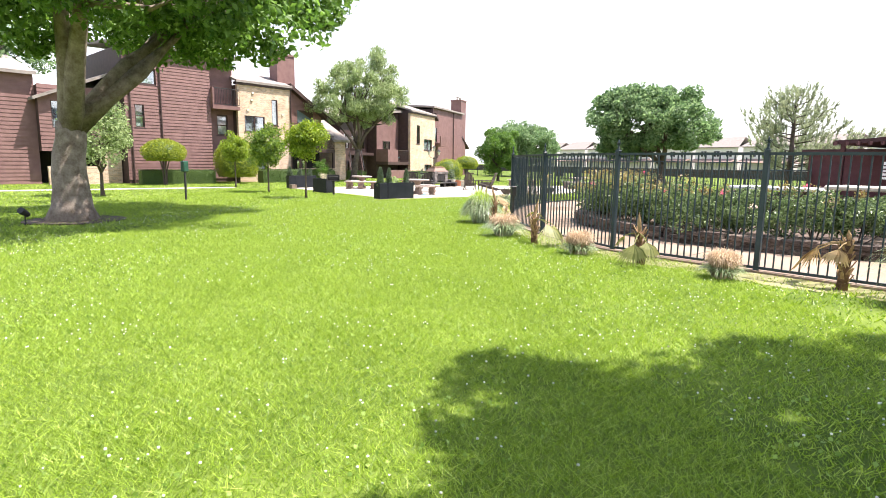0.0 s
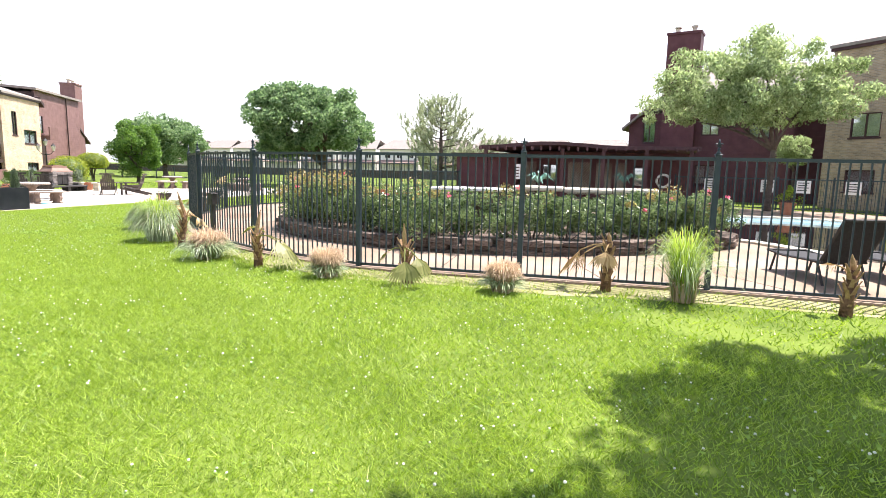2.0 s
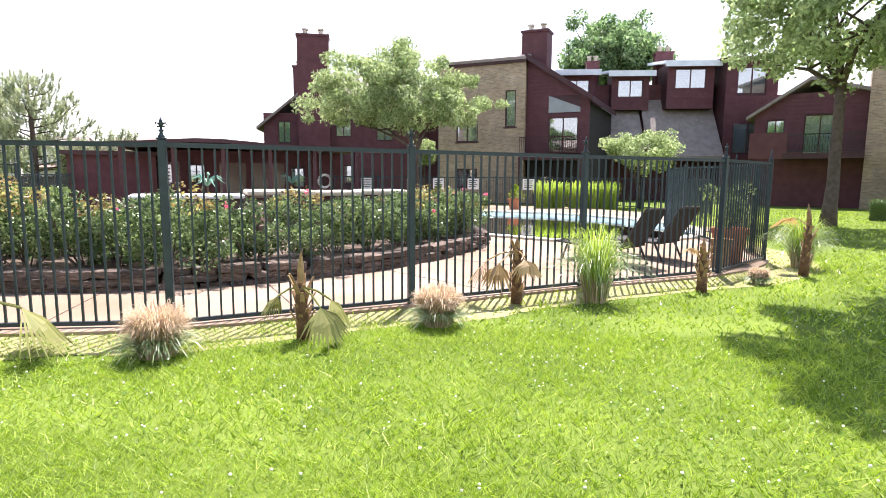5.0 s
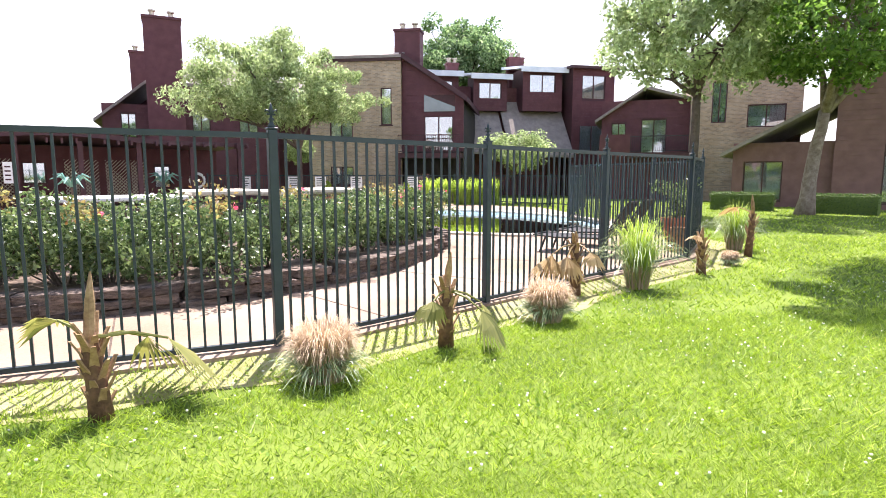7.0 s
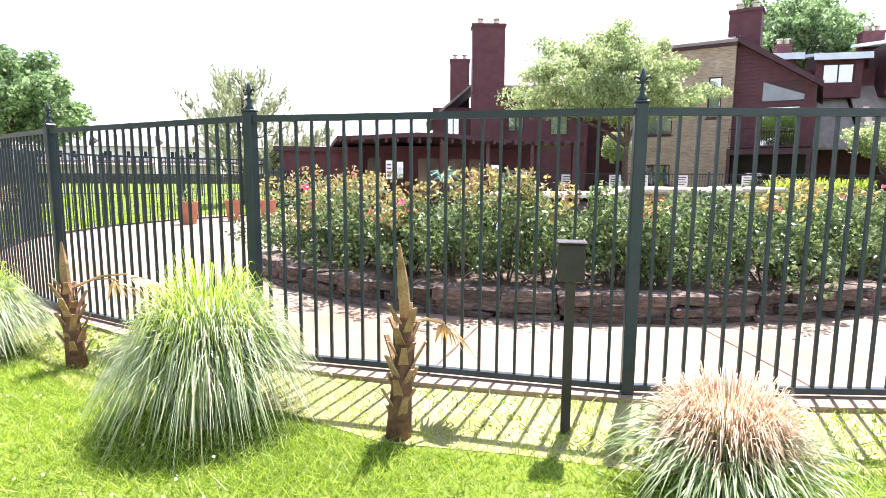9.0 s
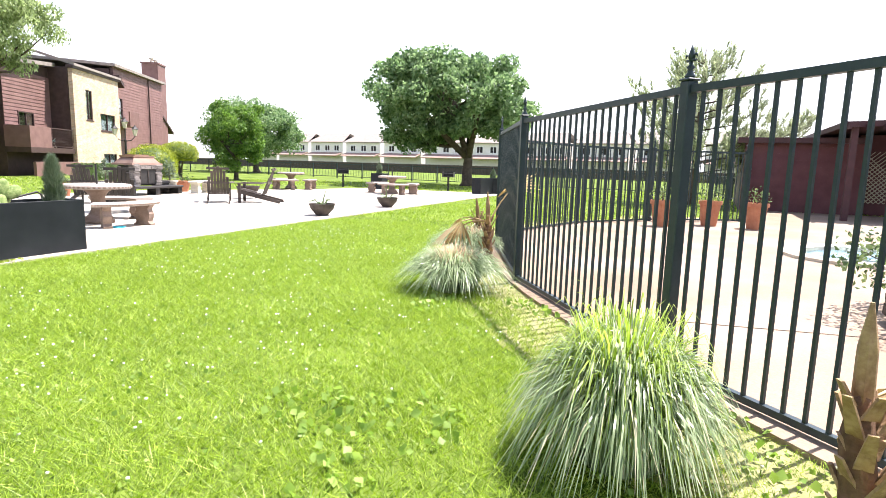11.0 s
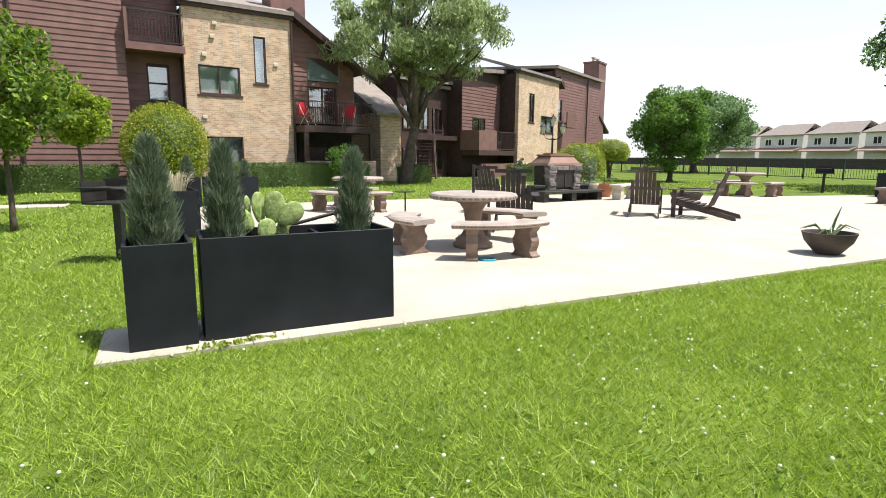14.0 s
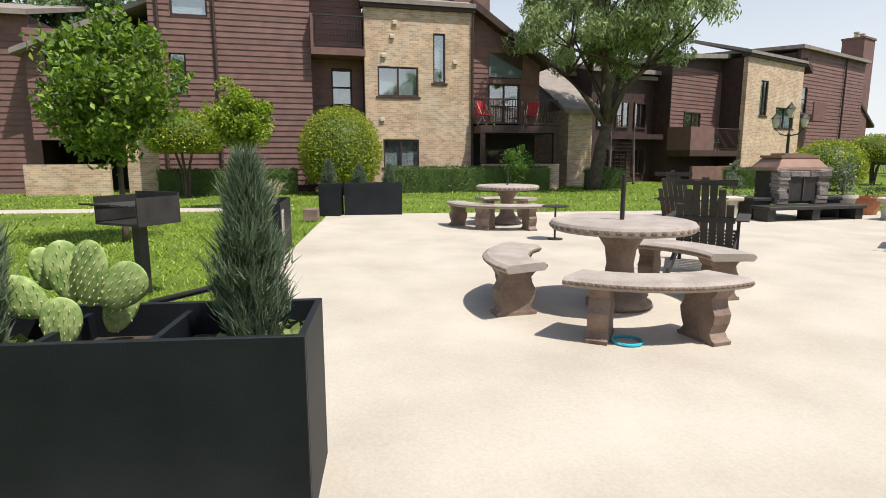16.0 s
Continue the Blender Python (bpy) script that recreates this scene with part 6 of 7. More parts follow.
def curved_bench(m, label="curved cast stone bench on two scrolled legs"):
    """An arc about the table's centre; the middle lies along +x."""
    t = thing("curved_bench", m, label, "bench", "patio benches")
    bm = B()
    n, a0, r0, r1 = 18, radians(34), .78, 1.12
    prof = [(r0, .375), (r1, .375), (r1 + .02, .395), (r1 + .02, .42), (r1 - .01, .44), (r0 + .01, .44), (r0 - .02, .42), (r0 - .02, .395)]
    rings = [[bm.verts.new((r * math.cos(-a0 + 2 * a0 * i / n), r * math.sin(-a0 + 2 * a0 * i / n), z)) for r, z in prof] for i in range(n + 1)]
    for a, b in zip(rings, rings[1:]):
        for i in range(8):
            bm.faces.new((a[i], a[(i + 1) % 8], b[(i + 1) % 8], b[i]))
    bm.faces.new(rings[0][::-1])
    bm.faces.new(rings[-1])
    s = part("seat", bm, CAST_TOP, t)
    bm = B()
    for i in range(30):
        a = -a0 + 2 * a0 * (i + .5) / 30
        for r in (r1 + .022, r0 - .022):
            bmesh.ops.create_uvsphere(bm, u_segments=6, v_segments=4, radius=.02, matrix=pose(r * math.cos(a), r * math.sin(a), .408, 0, 0, math.degrees(a)) @ Matrix.Diagonal((.5, 1.2, .7, 1)))
    part("carved_rim", bm, CAST, s)["kind"] = "stuff"
    for a in (-.38, .38):
        bm = B()
        carved_leg(bm, Matrix.Rotation(a, 4, "Z") @ pose(.95, 0, 0), .375, .3, .14)
        bevel(bm, .012)
        part("leg", bm, CAST, t)
    return t


Z0 = 0.03
tb = round_table(pose(-10.15, 16.45, Z0))
bn = curved_bench(pose(-10.15, 16.45, Z0, 0, 0, -8))
for a in (-102, 118):
    copy_thing(bn, pose(-10.15, 16.45, Z0, 0, 0, a))
for x, y, angs in ((-16.1, 16.75, (-60, -10, 170)), (-15.9, 29.9, (-70, 20, 150)), (-11.0, 30.2, (-60, 30, 160))):
    copy_thing(tb, pose(x, y, Z0))
    for a in angs:
        copy_thing(bn, pose(x, y, Z0, 0, 0, a))
st = thing("side_table", pose(-14.0, 17.05, Z0), "small black metal side table on one leg", "side table")
bm = B()
lathe(bm, [(.2, .5), (.21, .515), (.01, .52)], 20)
part("top", bm, BLACK_STEEL, st)
bm = B()
cyl(bm, (0, 0, 0), (0, 0, .5), .016, n=8)
cyl(bm, (0, 0, 0), (0, 0, .015), .12, n=16)
part("stand", bm, BLACK_STEEL, st)
hp = thing("plastic_ring", pose(-9.2, 16.12, Z0), "turquoise plastic ring lying on the concrete", "ring")
bm = B()
tube(bm, [(.1 * math.cos(a * 6.28319 / 20), .1 * math.sin(a * 6.28319 / 20), .012) for a in range(21)], [.011] * 21, 6)
part("ring", bm, material("turquoise plastic", (.03, .38, .5), (.05, .45, .58), 4, .4, 0), hp)


def adirondack(m, mat, label):
    t = thing("adirondack_chair", m, label, "chair", "adirondack chairs")
    for i in range(7):
        x = (i - 3) * .082
        bm = B()
        h = .86 - .035 * (i - 3) ** 2
        span(bm, x - .036, x + .036, -.011, .011, 0, h)
        bevel(bm, .006)
        bmesh.ops.transform(bm, verts=bm.verts, matrix=pose(0, .3, .24, -22))
        part("back_slat", bm, mat, t)
    for i in range(6):
        bm = B()
        span(bm, -.29, .29, -.36 + i * .11, -.27 + i * .11, .37 - i * .028, .39 - i * .028)
        part("seat_slat", bm, mat, t)
    for s in (-1, 1):
        bm = B()
        span(bm, s * .31 - .018, s * .31 + .018, -.38, -.3, 0, .56)
        part("front_leg", bm, mat, t)
        bm = B()
        vs = [(-.4, .38), (-.4, .28), (.75, -.0), (.82, .0), (.8, .08)]
        lo = [bm.verts.new((s * .29 - .015, y, z)) for y, z in vs]
        hi = [bm.verts.new((s * .29 + .015, y, z)) for y, z in vs]
        bm.faces.new(lo)
        bm.faces.new(hi[::-1])
        for j in range(5):
            bm.faces.new((lo[j], lo[(j + 1) % 5], hi[(j + 1) % 5], hi[j]))
        part("rear_leg", bm, mat, t)
        bm = B()
        span(bm, s * .36 - .07, s * .36 + .07, -.45, .36, .56, .582)
        bevel(bm, .01)
        part("arm", bm, mat, t)
    for z, y in ((.55, .44), (.95, .58)):
        bm = B()
        span(bm, -.3, .3, y - .0, y + .03, z, z + .06)
        part("back_rail", bm, mat, t)
    return t


ad = adirondack(pose(-11.75, 18.15, Z0, 0, 0, 235), BLACK_WOOD, "black-stained wooden adirondack chair on the patio")
copy_thing(ad, pose(-14.4, 19.4, Z0, 0, 0, 215))
ad2 = adirondack(pose(-12.45, 21.95, Z0, 0, 0, 222), GREY_WOOD, "weathered dark brown wooden adirondack chair by the fire bowl")
copy_thing(ad2, pose(-11.6, 22.45, Z0, 0, 0, -62))
fp = thing("fire_bowl", pose(-12.9, 23.7, Z0), "round dark steel fire bowl on short legs", "fire bowl")
bm = B()
lathe(bm, [(.12, .18), (.3, .24), (.36, .36), (.37, .4), (.34, .4), (.28, .28), (.01, .22)], 24)
part("bowl", bm, GREY_WOOD, fp)
for i in range(3):
    bm = B()
    cyl(bm, (.2 * math.cos(i * 2.094), .2 * math.sin(i * 2.094), .24), (.3 * math.cos(i * 2.094), .3 * math.sin(i * 2.094), 0), .015, n=6)
    part("leg", bm, BLACK_STEEL, fp)

# ---- outdoor fireplace ----
FIRE_STONE = material("grey stacked stone", (0.10, 0.09, 0.08), (0.26, 0.23, 0.21), 7, 0.9, 0.5, vary=0.35)
fire_meshes = [me.copy() for me in stone_meshes]
for me in fire_meshes:
    me.materials[0] = FIRE_STONE
fr_ = thing("outdoor_fireplace", pose(-16.35, 22.85, Z0, 0, 0, 97), "grey stone outdoor fireplace with a copper hood", "fireplace")
bm = B()
span(bm, -.5, .5, .06, .7, .3, .95)
part("core", bm, BLACK_STEEL, fr_)
rr = random.Random(5)
for side, (x0, x1) in enumerate(((-.6, -.36), (.36, .6))):
    z = .3
    while z < .93:
        h = rr.choice((.07, .09, .11))
        o = part("stone", fire_meshes[rr.randrange(6)], None, fr_)
        o.matrix_local = Matrix.LocRotScale(((x0 + x1) / 2 + rr.uniform(-.02, .02), .05 + rr.uniform(-.015, .015), z + h / 2), None, (rr.uniform(.24, .3), .22, h))
        z += h * .95
for i in range(5):
    o = part("stone", fire_meshes[i], None, fr_)
    o.matrix_local = Matrix.LocRotScale((-.5 + i * .25, .05, .9), None, (.26, .24, .12))
bm = B()
prof = [(-.36, .36), (.36, .36), (.36, .78), (.28, .85), (-.28, .85), (-.36, .78)]
for y0, y1, sc in ((-.02, .05, 1),):
    lo, hi = [bm.verts.new((x, y0, z)) for x, z in prof], [bm.verts.new((x, y1, z)) for x, z in prof]
    bm.faces.new(lo)
    bm.faces.new(hi[::-1])
    for i in range(6):
        bm.faces.new((lo[i], lo[(i + 1) % 6], hi[(i + 1) % 6], hi[i]))
scr = part("fire_screen", bm, BLACK_STEEL, fr_)
for x in (-.34, 0, .34):
    bm = B()
    span(bm, x - .012, x + .012, -.045, -.022, .37, .8)
    part("screen_bar", bm, GREY_WOOD, scr)
bm = B()
for z0, z1, w0, w1 in ((.97, 1.03, .68, .66), (1.03, 1.22, .6, .42), (1.22, 1.27, .46, .46), (1.27, 1.31, .3, .3)):
    lo = [bm.verts.new((sx * w0, .38 + sy * w0 * .62, z0)) for sx, sy in ((-1, -1), (1, -1), (1, 1), (-1, 1))]
    hi = [bm.verts.new((sx * w1, .38 + sy * w1 * .62, z1)) for sx, sy in ((-1, -1), (1, -1), (1, 1), (-1, 1))]
    bm.faces.new(lo[::-1])
    bm.faces.new(hi)
    for i in range(4):
        bm.faces.new((lo[i], lo[(i + 1) % 4], hi[(i + 1) % 4], hi[i]))
part("copper_hood", bm, COPPER, fr_, "dull copper hood")
for x0, x1, y0, z in ((-1.15, 1.15, -.45, .22), (-1.1, -.62, .02, .36), (.62, 1.1, .02, .36)):
    bm = B()
    span(bm, x0, x1, y0, y0 + .5, z, z + .07)
    bevel(bm, .01)
    hs = part("hearth_slab", bm, BLACK_STEEL, fr_)
    for x in ((x0 + .12), (x0 + x1) / 2, (x1 - .12)):
        bm = B()
        span(bm, x - .09, x + .09, y0 + .05, y0 + .42, 0, z - .001)
        part("hearth_foot", bm, BLACK_STEEL, hs)


def pale_bench(m):
    t = thing("stone_bench", m, "pale cast stone bench on two thick legs", "bench", "pale benches by the fireplace")
    bm = B()
    span(bm, -.55, .55, -.19, .19, .36, .44)
    bevel(bm, .02)
    part("seat", bm, CAST_PALE, t)
    for x in (-.36, .36):
        bm = B()
        carved_leg(bm, pose(x, 0, 0), .36, .18, .28)
        part("leg", bm, CAST_PALE, t)
    return t


pb = pale_bench(pose(-15.95, 24.75, Z0, 0, 0, 105))
copy_thing(pb, pose(-16.55, 21.1, Z0, 0, 0, 88))
plant_pot(-16.9, 21.75, 0.24, 0.45, CAST_PALE, "pale stone urn with a slim green shrub", LEAF_JUNIPER, .75, 700, cone=True, size=.05)
plant_pot(-16.7, 24.05, 0.26, 0.45, CAST_PALE, "pale stone urn with bushy grey-green leaves", LEAF_JUNIPER, .65, 700, size=.06)
plant_pot(-17.0, 24.9, 0.28, 0.4, TERRACOTTA, "terracotta pot beside the fireplace", LEAF_ROSE, .2, 100)
plant_pot(-17.2, 20.6, 0.2, 0.4, TERRACOTTA, "terracotta pot with a small shrub", LEAF_ROSE, .25, 160)


def yucca_bowl(x, y):
    t = thing("bowl_planter", pose(x, y, Z0), "round dark brown bowl planter with a spiky leaf", "planter bowl", "bowl planters")
    bm = B()
    lathe(bm, [(.13, 0), (.16, .03), (.27, .16), (.3, .25), (.31, .28), (.28, .28), (.26, .22), (.01, .2)], 24)
    part("bowl", bm, GREY_WOOD, t, smooth=False)
    bm = B()
    rr = random.Random(int(y * 10))
    for i in range(7):
        a = rr.uniform(0, 6.28)
        L = .42 if i == 0 else rr.uniform(.15, .32)
        o = .1 if i == 0 else .32
        tube(bm, [(0, 0, .2), (math.cos(a) * o * .5, math.sin(a) * o * .5, .2 + L * .6), (math.cos(a) * o, math.sin(a) * o, .2 + L * (1 if i == 0 else .4))], [.022, .016, .003], 4)
    part("leaves", bm, GRASS_BLUE, t)


yucca_bowl(-7.75, 20.3)
yucca_bowl(-7.75, 23.6)


def grill(m, label="black steel park grill on a post"):
    t = thing("park_grill", m, label, "grill", "park grills")
    bm = B()
    span(bm, -.045, .045, -.045, .045, 0, .68)
    part("post", bm, BLACK_STEEL, t)
    bm = B()
    span(bm, -.28, .28, -.22, .22, .68, .70)
    span(bm, -.28, .28, .2, .22, .70, .96)
    for s in (-1, 1):
        prism(bm, [(s * .28, -.22), (s * .265, -.22), (s * .265, .2), (s * .28, .2)], .70, .93)
    part("firebox", bm, BLACK_STEEL, t)
    for i in range(9):
        bm = B()
        cyl(bm, (-.25 + i * .0625, -.28, .86), (-.25 + i * .0625, .19, .86), .007, n=5)
        part("grate_bar", bm, BLACK_STEEL, t)
    bm = B()
    tube(bm, [(-.2, -.28, .86), (-.2, -.4, .88), (.2, -.4, .88), (.2, -.28, .86)], [.01] * 4, 6)
    part("handle", bm, BLACK_STEEL, t)
    return t


gl = grill(pose(-11.05, 12.25, 0, 0, 0, 60))
for x, y, a in ((-15.9, 34.2, 30), (-10.3, 34.8, 10)):
    copy_thing(gl, pose(x, y, 0, 0, 0, a))

lp = thing("lamp_post", pose(-22.2, 26.8, 0), "black lamp post with three lantern heads", "lamp post")
bm = B()
lathe(bm, [(.14, 0), (.14, .1), (.09, .2), (.05, .35), (.04, 1.9), (.05, 1.95), (.03, 2.0)], 12)
part("post", bm, BLACK_STEEL, lp)
for i, (dx, z) in enumerate(((-.38, 2.15), (.38, 2.15), (0, 2.45))):
    d = Vector((.6, .8, 0)) * dx
    bm = B()
    tube(bm, [(0, 0, 1.9), (d.x * .6, d.y * .6, 1.95), (d.x, d.y, z - .02)], [.02] * 3, 6)
    arm = part("arm", bm, BLACK_STEEL, lp)
    bm = B()
    lathe(bm, [(.06, z), (.12, z + .26), (.01, z + .27)], 6, (d.x, d.y, 0))
    part("lantern_glass", bm, CAST_PALE, arm)
    bm = B()
    lathe(bm, [(.15, z + .27), (.05, z + .38), (.01, z + .46)], 6, (d.x, d.y, 0))
    part("lantern_cap", bm, BLACK_STEEL, arm)

# ---- clipped shrubs, hedges, young trees ----
LEAF_BOX = leaf_material("yellow-green clipped leaf", (0.14, 0.19, 0.02), (0.38, 0.42, 0.06), 0.35)
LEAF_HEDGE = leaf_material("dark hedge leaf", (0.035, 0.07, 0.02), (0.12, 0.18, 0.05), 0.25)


def dome(x, y, w_, h, z0, mat, label, seed, trunk=True, k=9000, leaf=0.07):
    rng = np.random.default_rng(seed)
    t = thing("clipped_shrub", pose(x, y, 0), label, "clipped shrub")
    d = rng.normal(size=(k, 3))
    d /= np.linalg.norm(d, axis=1)[:, None]
    d[:, 2] = np.where(d[:, 2] < -.55, -.55 - .1 * rng.random(k), d[:, 2])
    rad = rng.uniform(.82, 1.0, k) + .04 * np.sin(d[:, 0] * 9) * np.sin(d[:, 1] * 8)
    hh = (h - z0) / 1.55
    pts = np.stack([d[:, 0] * rad * w_ / 2, d[:, 1] * rad * w_ / 2, z0 + hh * .55 + d[:, 2] * rad * hh], 1)
    part("leaves", leaves_mesh("leaves", pts, leaf, mat, rng, 0, .7), mat, t)
    # solid core in a darker leaf colour paints the shade inside the shrub
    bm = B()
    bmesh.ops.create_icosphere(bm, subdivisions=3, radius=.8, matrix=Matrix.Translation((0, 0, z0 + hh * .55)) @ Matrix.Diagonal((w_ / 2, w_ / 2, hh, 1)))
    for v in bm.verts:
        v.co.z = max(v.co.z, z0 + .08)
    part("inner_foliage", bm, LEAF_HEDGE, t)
    bm = B()
    for i in range(5):
        a = i * 1.257
        tube(bm, [(.06 * math.cos(a), .06 * math.sin(a), -.02), (.12 * math.cos(a), .12 * math.sin(a), z0 * .6), (.3 * w_ / 2 * math.cos(a), .3 * w_ / 2 * math.sin(a), z0 + hh * .4)], [.05, .04, .03], 7)
    part("stem", bm, BARK_DARK, t)
    return t


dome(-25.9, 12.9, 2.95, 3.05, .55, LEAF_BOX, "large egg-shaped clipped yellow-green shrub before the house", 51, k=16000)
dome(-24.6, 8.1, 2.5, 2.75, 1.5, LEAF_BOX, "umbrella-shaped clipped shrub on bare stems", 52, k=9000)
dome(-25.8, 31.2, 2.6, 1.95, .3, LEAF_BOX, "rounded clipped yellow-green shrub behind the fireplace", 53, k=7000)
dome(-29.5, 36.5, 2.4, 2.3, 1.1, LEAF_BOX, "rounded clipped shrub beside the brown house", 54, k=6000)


def hedge(a, b, w_, h, label, seed):
    rng = np.random.default_rng(seed)
    a, b = Vector(a), Vector(b)
    d = b - a
    t = thing("hedge", Matrix.Translation((a.x, a.y, 0)) @ Matrix.Rotation(math.atan2(d.y, d.x), 4, "Z"), label, "hedge")
    L = d.length
    k = int(1500 * L)
    f = rng.random(k)
    side = rng.integers(0, 3, k)
    x = rng.uniform(0, L, k)
    y = np.where(side == 0, -w_ / 2, np.where(side == 1, w_ / 2, rng.uniform(-w_ / 2, w_ / 2, k)))
    z = np.where(side == 2, h, rng.uniform(.03, h, k))
    pts = np.stack([x, y, z], 1) + rng.normal(0, .03, (k, 3))
    part("leaves", leaves_mesh("leaves", pts, .055, LEAF_HEDGE, rng, 0, .7), LEAF_HEDGE, t)
    bm = B()
    span(bm, .04, L - .04, -w_ / 2 + .05, w_ / 2 - .05, 0, h - .05)
    part("inner_foliage", bm, LEAF_HEDGE, t)


hedge((-25.6, 6.9), (-26.0, 11.4), .8, .85, "clipped dark green hedge along the boarded wall", 61)
hedge((-26.3, 14.6), (-27.0, 20.6), .9, .9, "clipped dark green hedge before the brick front", 62)
hedge((-27.9, 22.6), (-28.2, 24.0), .9, .8, "short clipped hedge beside the stairs", 63)
hedge((-27.2, 28.2), (-28.0, 31.0), .9, .8, "clipped hedge before the far house", 64)
hedge((30.4, 15.6), (31.0, 13.2), .9, .75, "clipped hedge under the tall windows", 65)
hedge((31.1, 12.0), (31.3, 9.6), .9, .75, "clipped hedge under the tall windows", 66)
for x, y, r, z, s in ((-14.6, 10.55, 1.12, 2.3, 71), (-20.4, 10.9, .85, 2.15, 72), (-9.75, 10.26, .95, 2.5, 73)):
    tree("young lollipop tree with a dense leafy head", x, y, z - r * .5, .045, (0, 0, z), (r * .85, r * .85, r), 60, 130, .11, LEAF_DEEP if s == 71 else LEAF_YOUNG, BARK_DARK, s, fork=5, clump_r=.33 * r + .05, group="young trees on the lawn")
tree("loose light green tree before the boarded wall", -14.6, 3.4, 1.0, .08, (0, 0, 2.6), (1.4, 1.4, 1.6), 50, 170, .12, LEAF_WILLOW, BARK_DARK, 74, fork=5, clump_r=.5)
tree("young shrub by the brick wall", -26.0, 19.2, .4, .03, (0, 0, 1.1), (.55, .55, .7), 20, 100, .08, LEAF_SYC, BARK_DARK, 75, fork=3, clump_r=.3)
wsn = thing("waste_station", pose(-10.4, 5.6, 0, 0, 0, -50), "green dog-waste station box on a black post", "waste station")
bm = B()
span(bm, -.03, .03, -.03, .03, 0, 1.2)
part("post", bm, BLACK_STEEL, wsn)
bm = B()
span(bm, -.14, .14, -.08, .08, 1.1, 1.5)
bevel(bm, .02)
part("box", bm, material("dark green plastic", (.012, .06, .035), (.02, .08, .05), 4, .5, .05), wsn)
spl = thing("spotlight", pose(-3.5, .3, 0), "small black garden spotlight on a spike", "spotlight")
bm = B()
cyl(bm, (0, 0, 0), (0, 0, .25), .015, n=8)
part("spike", bm, BLACK_STEEL, spl)
bm = B()
cyl(bm, (-.06, .06, .24), (.1, -.08, .36), .06, .08, 12)
part("head", bm, BLACK_STEEL, spl)

for x, y, s in ((-7.3, 12.95, 81), (-7.33, 13.25, 82), (-7.3, 13.05, 83)):
    w_ = thing("weed", pose(x, y, .022), "small green weed at the foot of the planter", "weed", "weeds by the planter")
    rg = np.random.default_rng(s)
    part("leaves", leaves_mesh("leaves", rg.normal(0, 1, (40, 3)) * [.03, .07, .0] + [0, 0, .015], .035, LEAF_YOUNG, rg, 0, .6), LEAF_YOUNG, w_)

# balcony chairs


def folding_chair(m, col, label):
    t = thing("folding_chair", m, label, "chair")
    mm = material(label, col, None, 3, .7, 0)
    bm = B()
    box(bm, (0, 0, .42), (.5, .45, .03))
    part("seat", bm, mm, t)
    bm = B()
    box(bm, (0, .26, .72), (.5, .03, .5))
    part("backrest", bm, mm, t)
    for x in (-.24, .24):
        bm = B()
        tube(bm, [(x, -.24, 0), (x, .28, .9)], [.014] * 2, 6)
        tube(bm, [(x, .26, 0), (x, -.2, .6)], [.014] * 2, 6)
        part("leg", bm, CAST_PALE, t)


def at(house, x, y, z, a):
    return house.matrix_world @ pose(x, y, z, 0, 0, a)


bpy.context.view_layer.update()
folding_chair(at(hb, 4.65, -.45, 2.48, 30), (.5, .02, .035), "red folding chair on the balcony")
folding_chair(at(hb, 6.55, -.45, 2.48, -40), (.5, .02, .035), "red folding chair with a tilted back on the balcony")
folding_chair(at(hc, -1.6, .7, 1.6, 10), (.12, .5, .55), "turquoise folding chair on the balcony")

# ---- lawn: blades, clover ----
rng = np.random.default_rng(77)
LINE = np.array([(13.5, -.8), (10, .8), (7, 2.6), (4.5, 4.4), (2.3, 6.3), (.7, 8), (-1.8, 11.3), (-4.2, 13.3), (-6.2, 14.8)])


def line_distance(p):
    best = np.full(len(p), 1e9)
    for a, b in zip(LINE, LINE[1:]):
        d = b - a
        u = np.clip(((p - a) @ d) / (d @ d), 0, 1)
        best = np.minimum(best, np.linalg.norm(p - a - u[:, None] * d, axis=1))
    return best


def inside(p, poly):
    poly = np.asarray(poly)
    c = np.zeros(len(p), bool)
    for (x0, y0), (x1, y1) in zip(poly, np.roll(poly, -1, 0)):
        hit = ((y0 > p[:, 1]) != (y1 > p[:, 1])) & (p[:, 0] < (x1 - x0) * (p[:, 1] - y0) / (y1 - y0 + 1e-12) + x0)
        c ^= hit
    return c


def on_lawn(p):
    ok = ~inside(p, DECK_POLY)
    ok &= ~((p[:, 0] < SLAB_X + .01) & (p[:, 0] > SLAB_BACK) & (p[:, 1] > SLAB_Y0) & (p[:, 1] < SLAB_Y1))
    ok &= ~((p[:, 0] < SLAB_X) & (p[:, 0] > -8.0) & (p[:, 1] > 12.3) & (p[:, 1] < 13.3))
    ok &= ~((p[:, 0] < -19.4) & (p[:, 0] > -20.4) & (p[:, 1] < 10.6))
    return ok


def near_fence(p):
    best = np.full(len(p), 1e9)
    for a, b in zip(np.array(FENCE_POSTS), np.array(FENCE_POSTS[1:])):
        d = b - a
        f = np.clip(((p - a) @ d) / (d @ d), 0, 1)
        best = np.minimum(best, np.linalg.norm(p - a - f[:, None] * d, axis=1))
    return best < .75 + .25 * np.sin(p[:, 0] * 3 + p[:, 1] * 2)


def patch(lo, hi, density, x0, x1, y0, y1):
    n = int((x1 - x0) * (y1 - y0) * density)
    p = np.stack([rng.uniform(x0, x1, n), rng.uniform(y0, y1, n)], 1)
    d = line_distance(p)
    p = p[(d >= lo) & (d < hi) & on_lawn(p)]
    return p[~near_fence(p) | (rng.random(len(p)) < .35)]


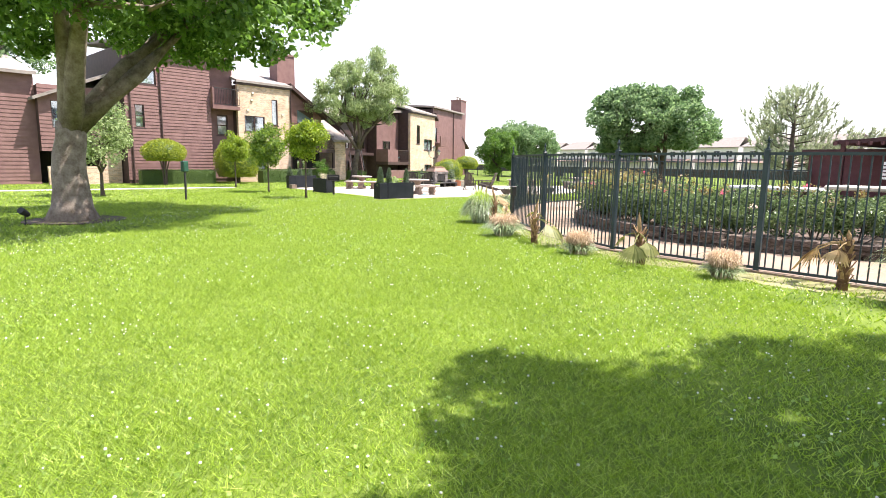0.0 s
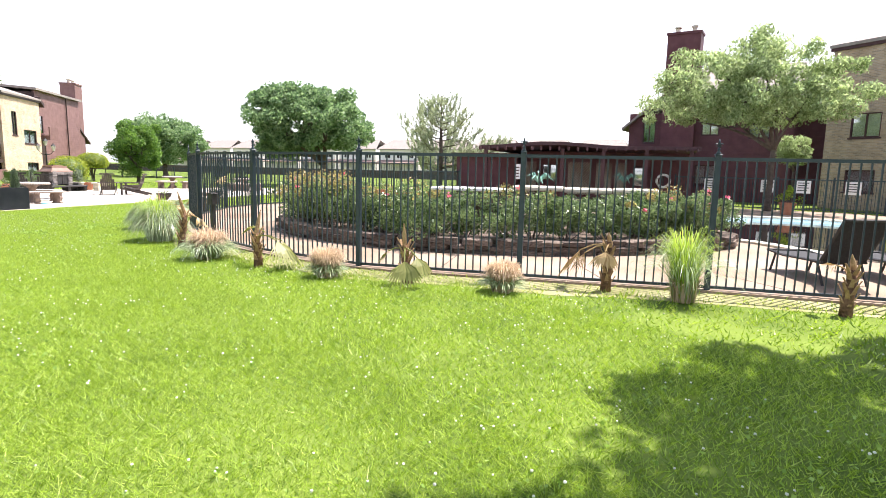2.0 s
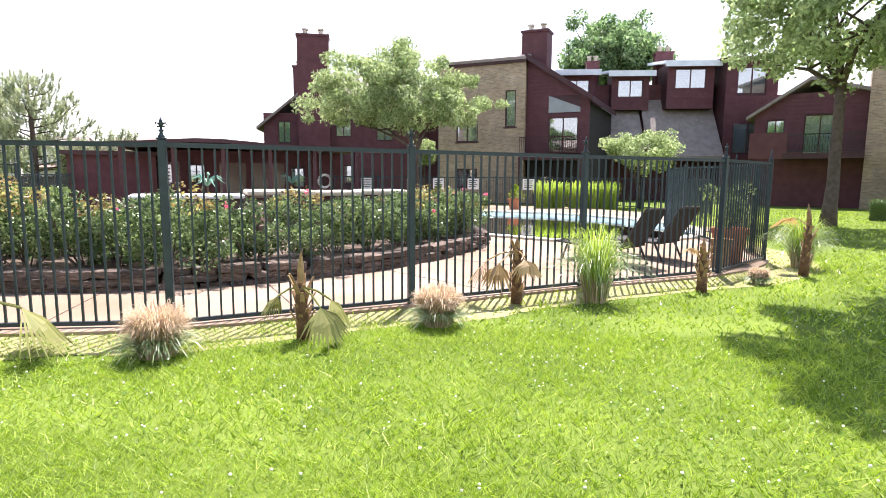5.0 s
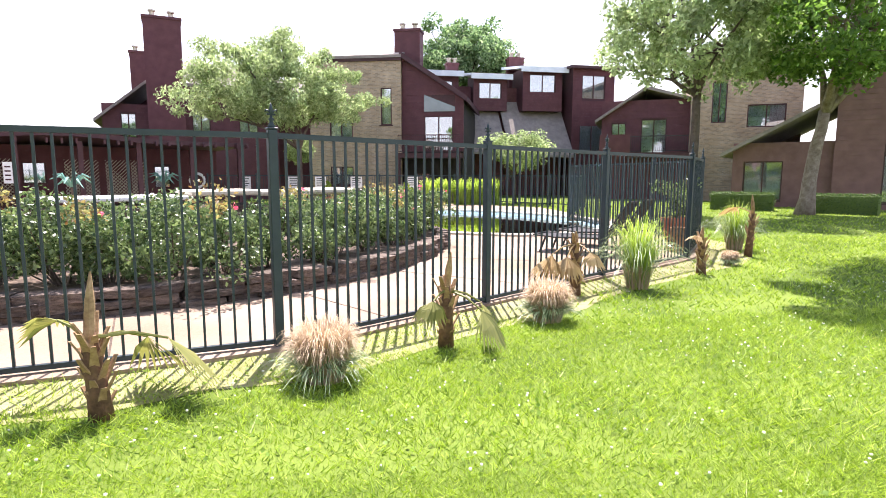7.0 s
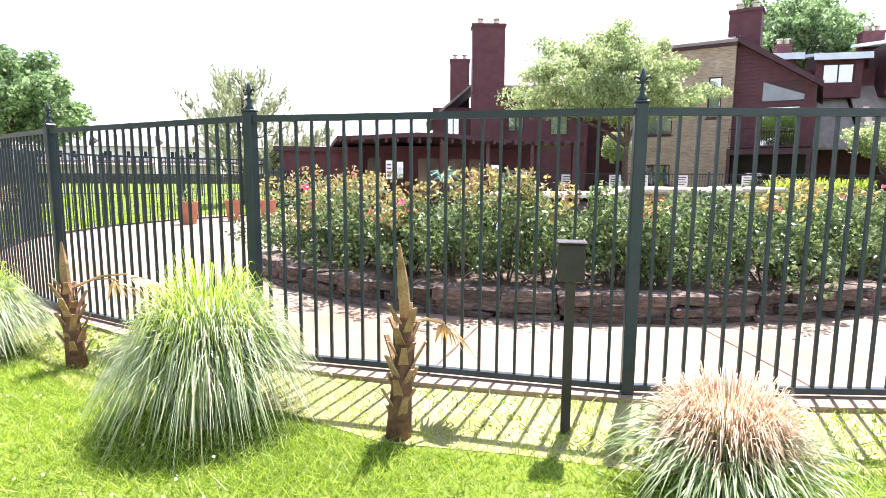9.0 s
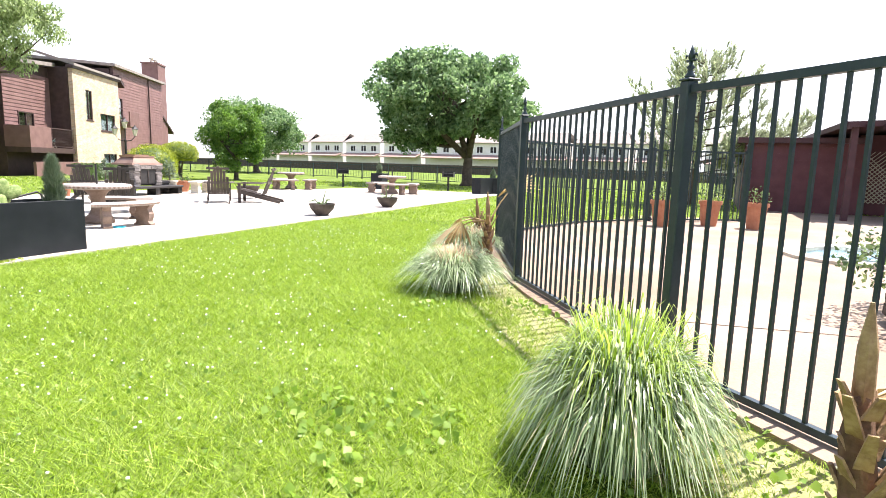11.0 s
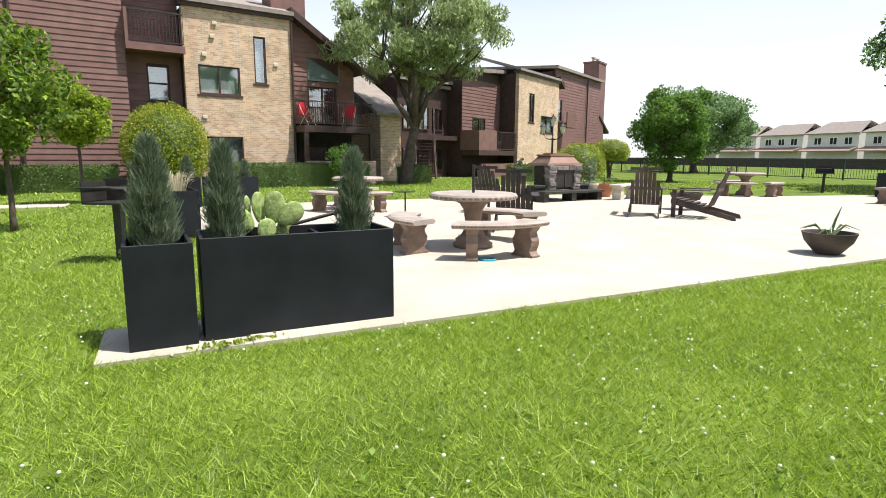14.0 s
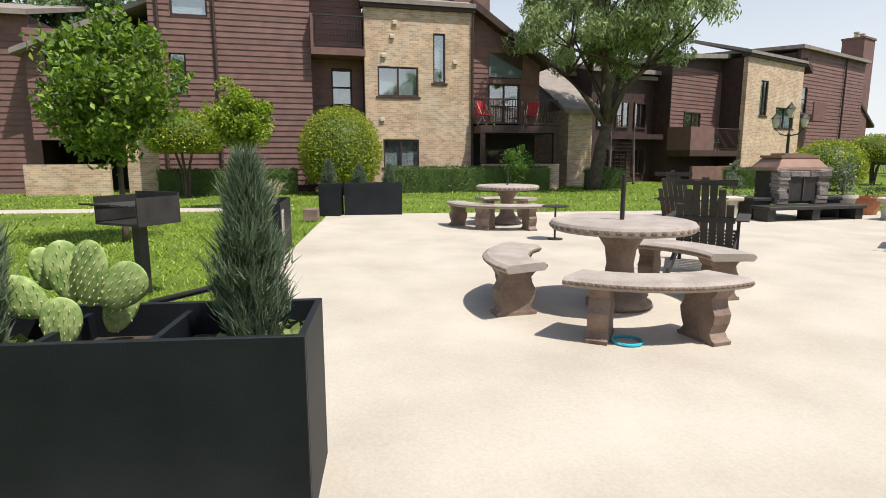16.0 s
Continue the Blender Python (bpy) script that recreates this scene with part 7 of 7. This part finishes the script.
def blades(p, h, w_, lean):
    n = len(p)
    wave = 0.75 + 0.5 * (np.sin(p[:, 0] * 2.1 + np.sin(p[:, 1] * 1.7)) * np.sin(p[:, 1] * 1.9 + 1) * .5 + .5)
    hh = h * rng.uniform(.5, 1.25, n) * wave
    base = np.column_stack([p, np.full(n, -.004)])
    tip = base + np.column_stack([rng.normal(0, lean, n) * hh, rng.normal(0, lean, n) * hh, hh])
    return base, tip, w_ * rng.uniform(.7, 1.3, n)


sets = [blades(patch(0, 2.6, 6000, -9, 16, -4, 18), .05, .0050, .85), blades(patch(2.6, 5.5, 2500, -14, 20, -8, 21), .054, .0072, .8), blades(patch(5.5, 12, 360, -24, 26, -12, 28), .055, .018, .7), blades(patch(12, 30, 50, -40, 44, -25, 44), .06, .04, .6)]
base, tip, wid = (np.concatenate([s[i] for s in sets]) for i in range(3))
tagged(new("lawn_grass", blades_mesh("lawn_grass", base, tip, wid, BLADE)), "short bright green lawn grass", "grass", kind="stuff")
# clover: round leaflets in patches and white heads
n = 60000
p = np.stack([rng.uniform(-10, 18, n), rng.uniform(-5, 19, n)], 1)
f = np.array([noise.noise(Vector((x * .55, y * .55, 3))) for x, y in p])
p = p[(line_distance(p) < 7) & on_lawn(p) & (f + rng.normal(0, .16, n) > -.04)]
pts = np.column_stack([p, rng.uniform(.02, .05, len(p))])
CLOVER = leaf_material("clover leaf", (0.15, 0.25, 0.04), (0.32, 0.44, 0.11), .4)
tagged(new("clover_leaves", leaves_mesh("clover_leaves", pts, .026, CLOVER, rng, 0, 1.0)), "small round clover leaves in the lawn", "clover", kind="stuff")
q = p[rng.random(len(p)) < .2]
bm = B()
bmesh.ops.create_icosphere(bm, subdivisions=1, radius=1)
iv = np.array([v.co for v in bm.verts])
if_ = np.array([[v.index for v in f.verts] for f in bm.faces])
bm.free()
k = len(q)
v = (iv[None] * rng.uniform(.006, .0105, k)[:, None, None] * [1, 1, .85] + np.column_stack([q, rng.uniform(.04, .075, k)])[:, None]).reshape(-1, 3)
loops = (if_[None] + (len(iv) * np.arange(k))[:, None, None]).reshape(-1)
FLOWER = leaf_material("white clover head", (.55, .55, .45), (.85, .85, .78), .3)
tagged(new("clover_flowers", raw_mesh("clover_flowers", v, loops, np.full(k * len(if_), 3), FLOWER)), "white clover flower heads scattered in the lawn", "clover", kind="stuff")

n = 5000
p = np.stack([rng.uniform(-2.2, 1.6, n), rng.uniform(9.5, 15.0, n)], 1)
f = np.array([noise.noise(Vector((x * 1.1, y * 1.1, 9))) for x, y in p])
p = p[(f > .18) & on_lawn(p)]
tagged(new("broad_weeds", leaves_mesh("broad_weeds", np.column_stack([p, rng.uniform(.02, .06, len(p))]), .05, CLOVER, rng, 0, .9)), "patches of broad-leaved weeds in the lawn", "weeds", kind="stuff")
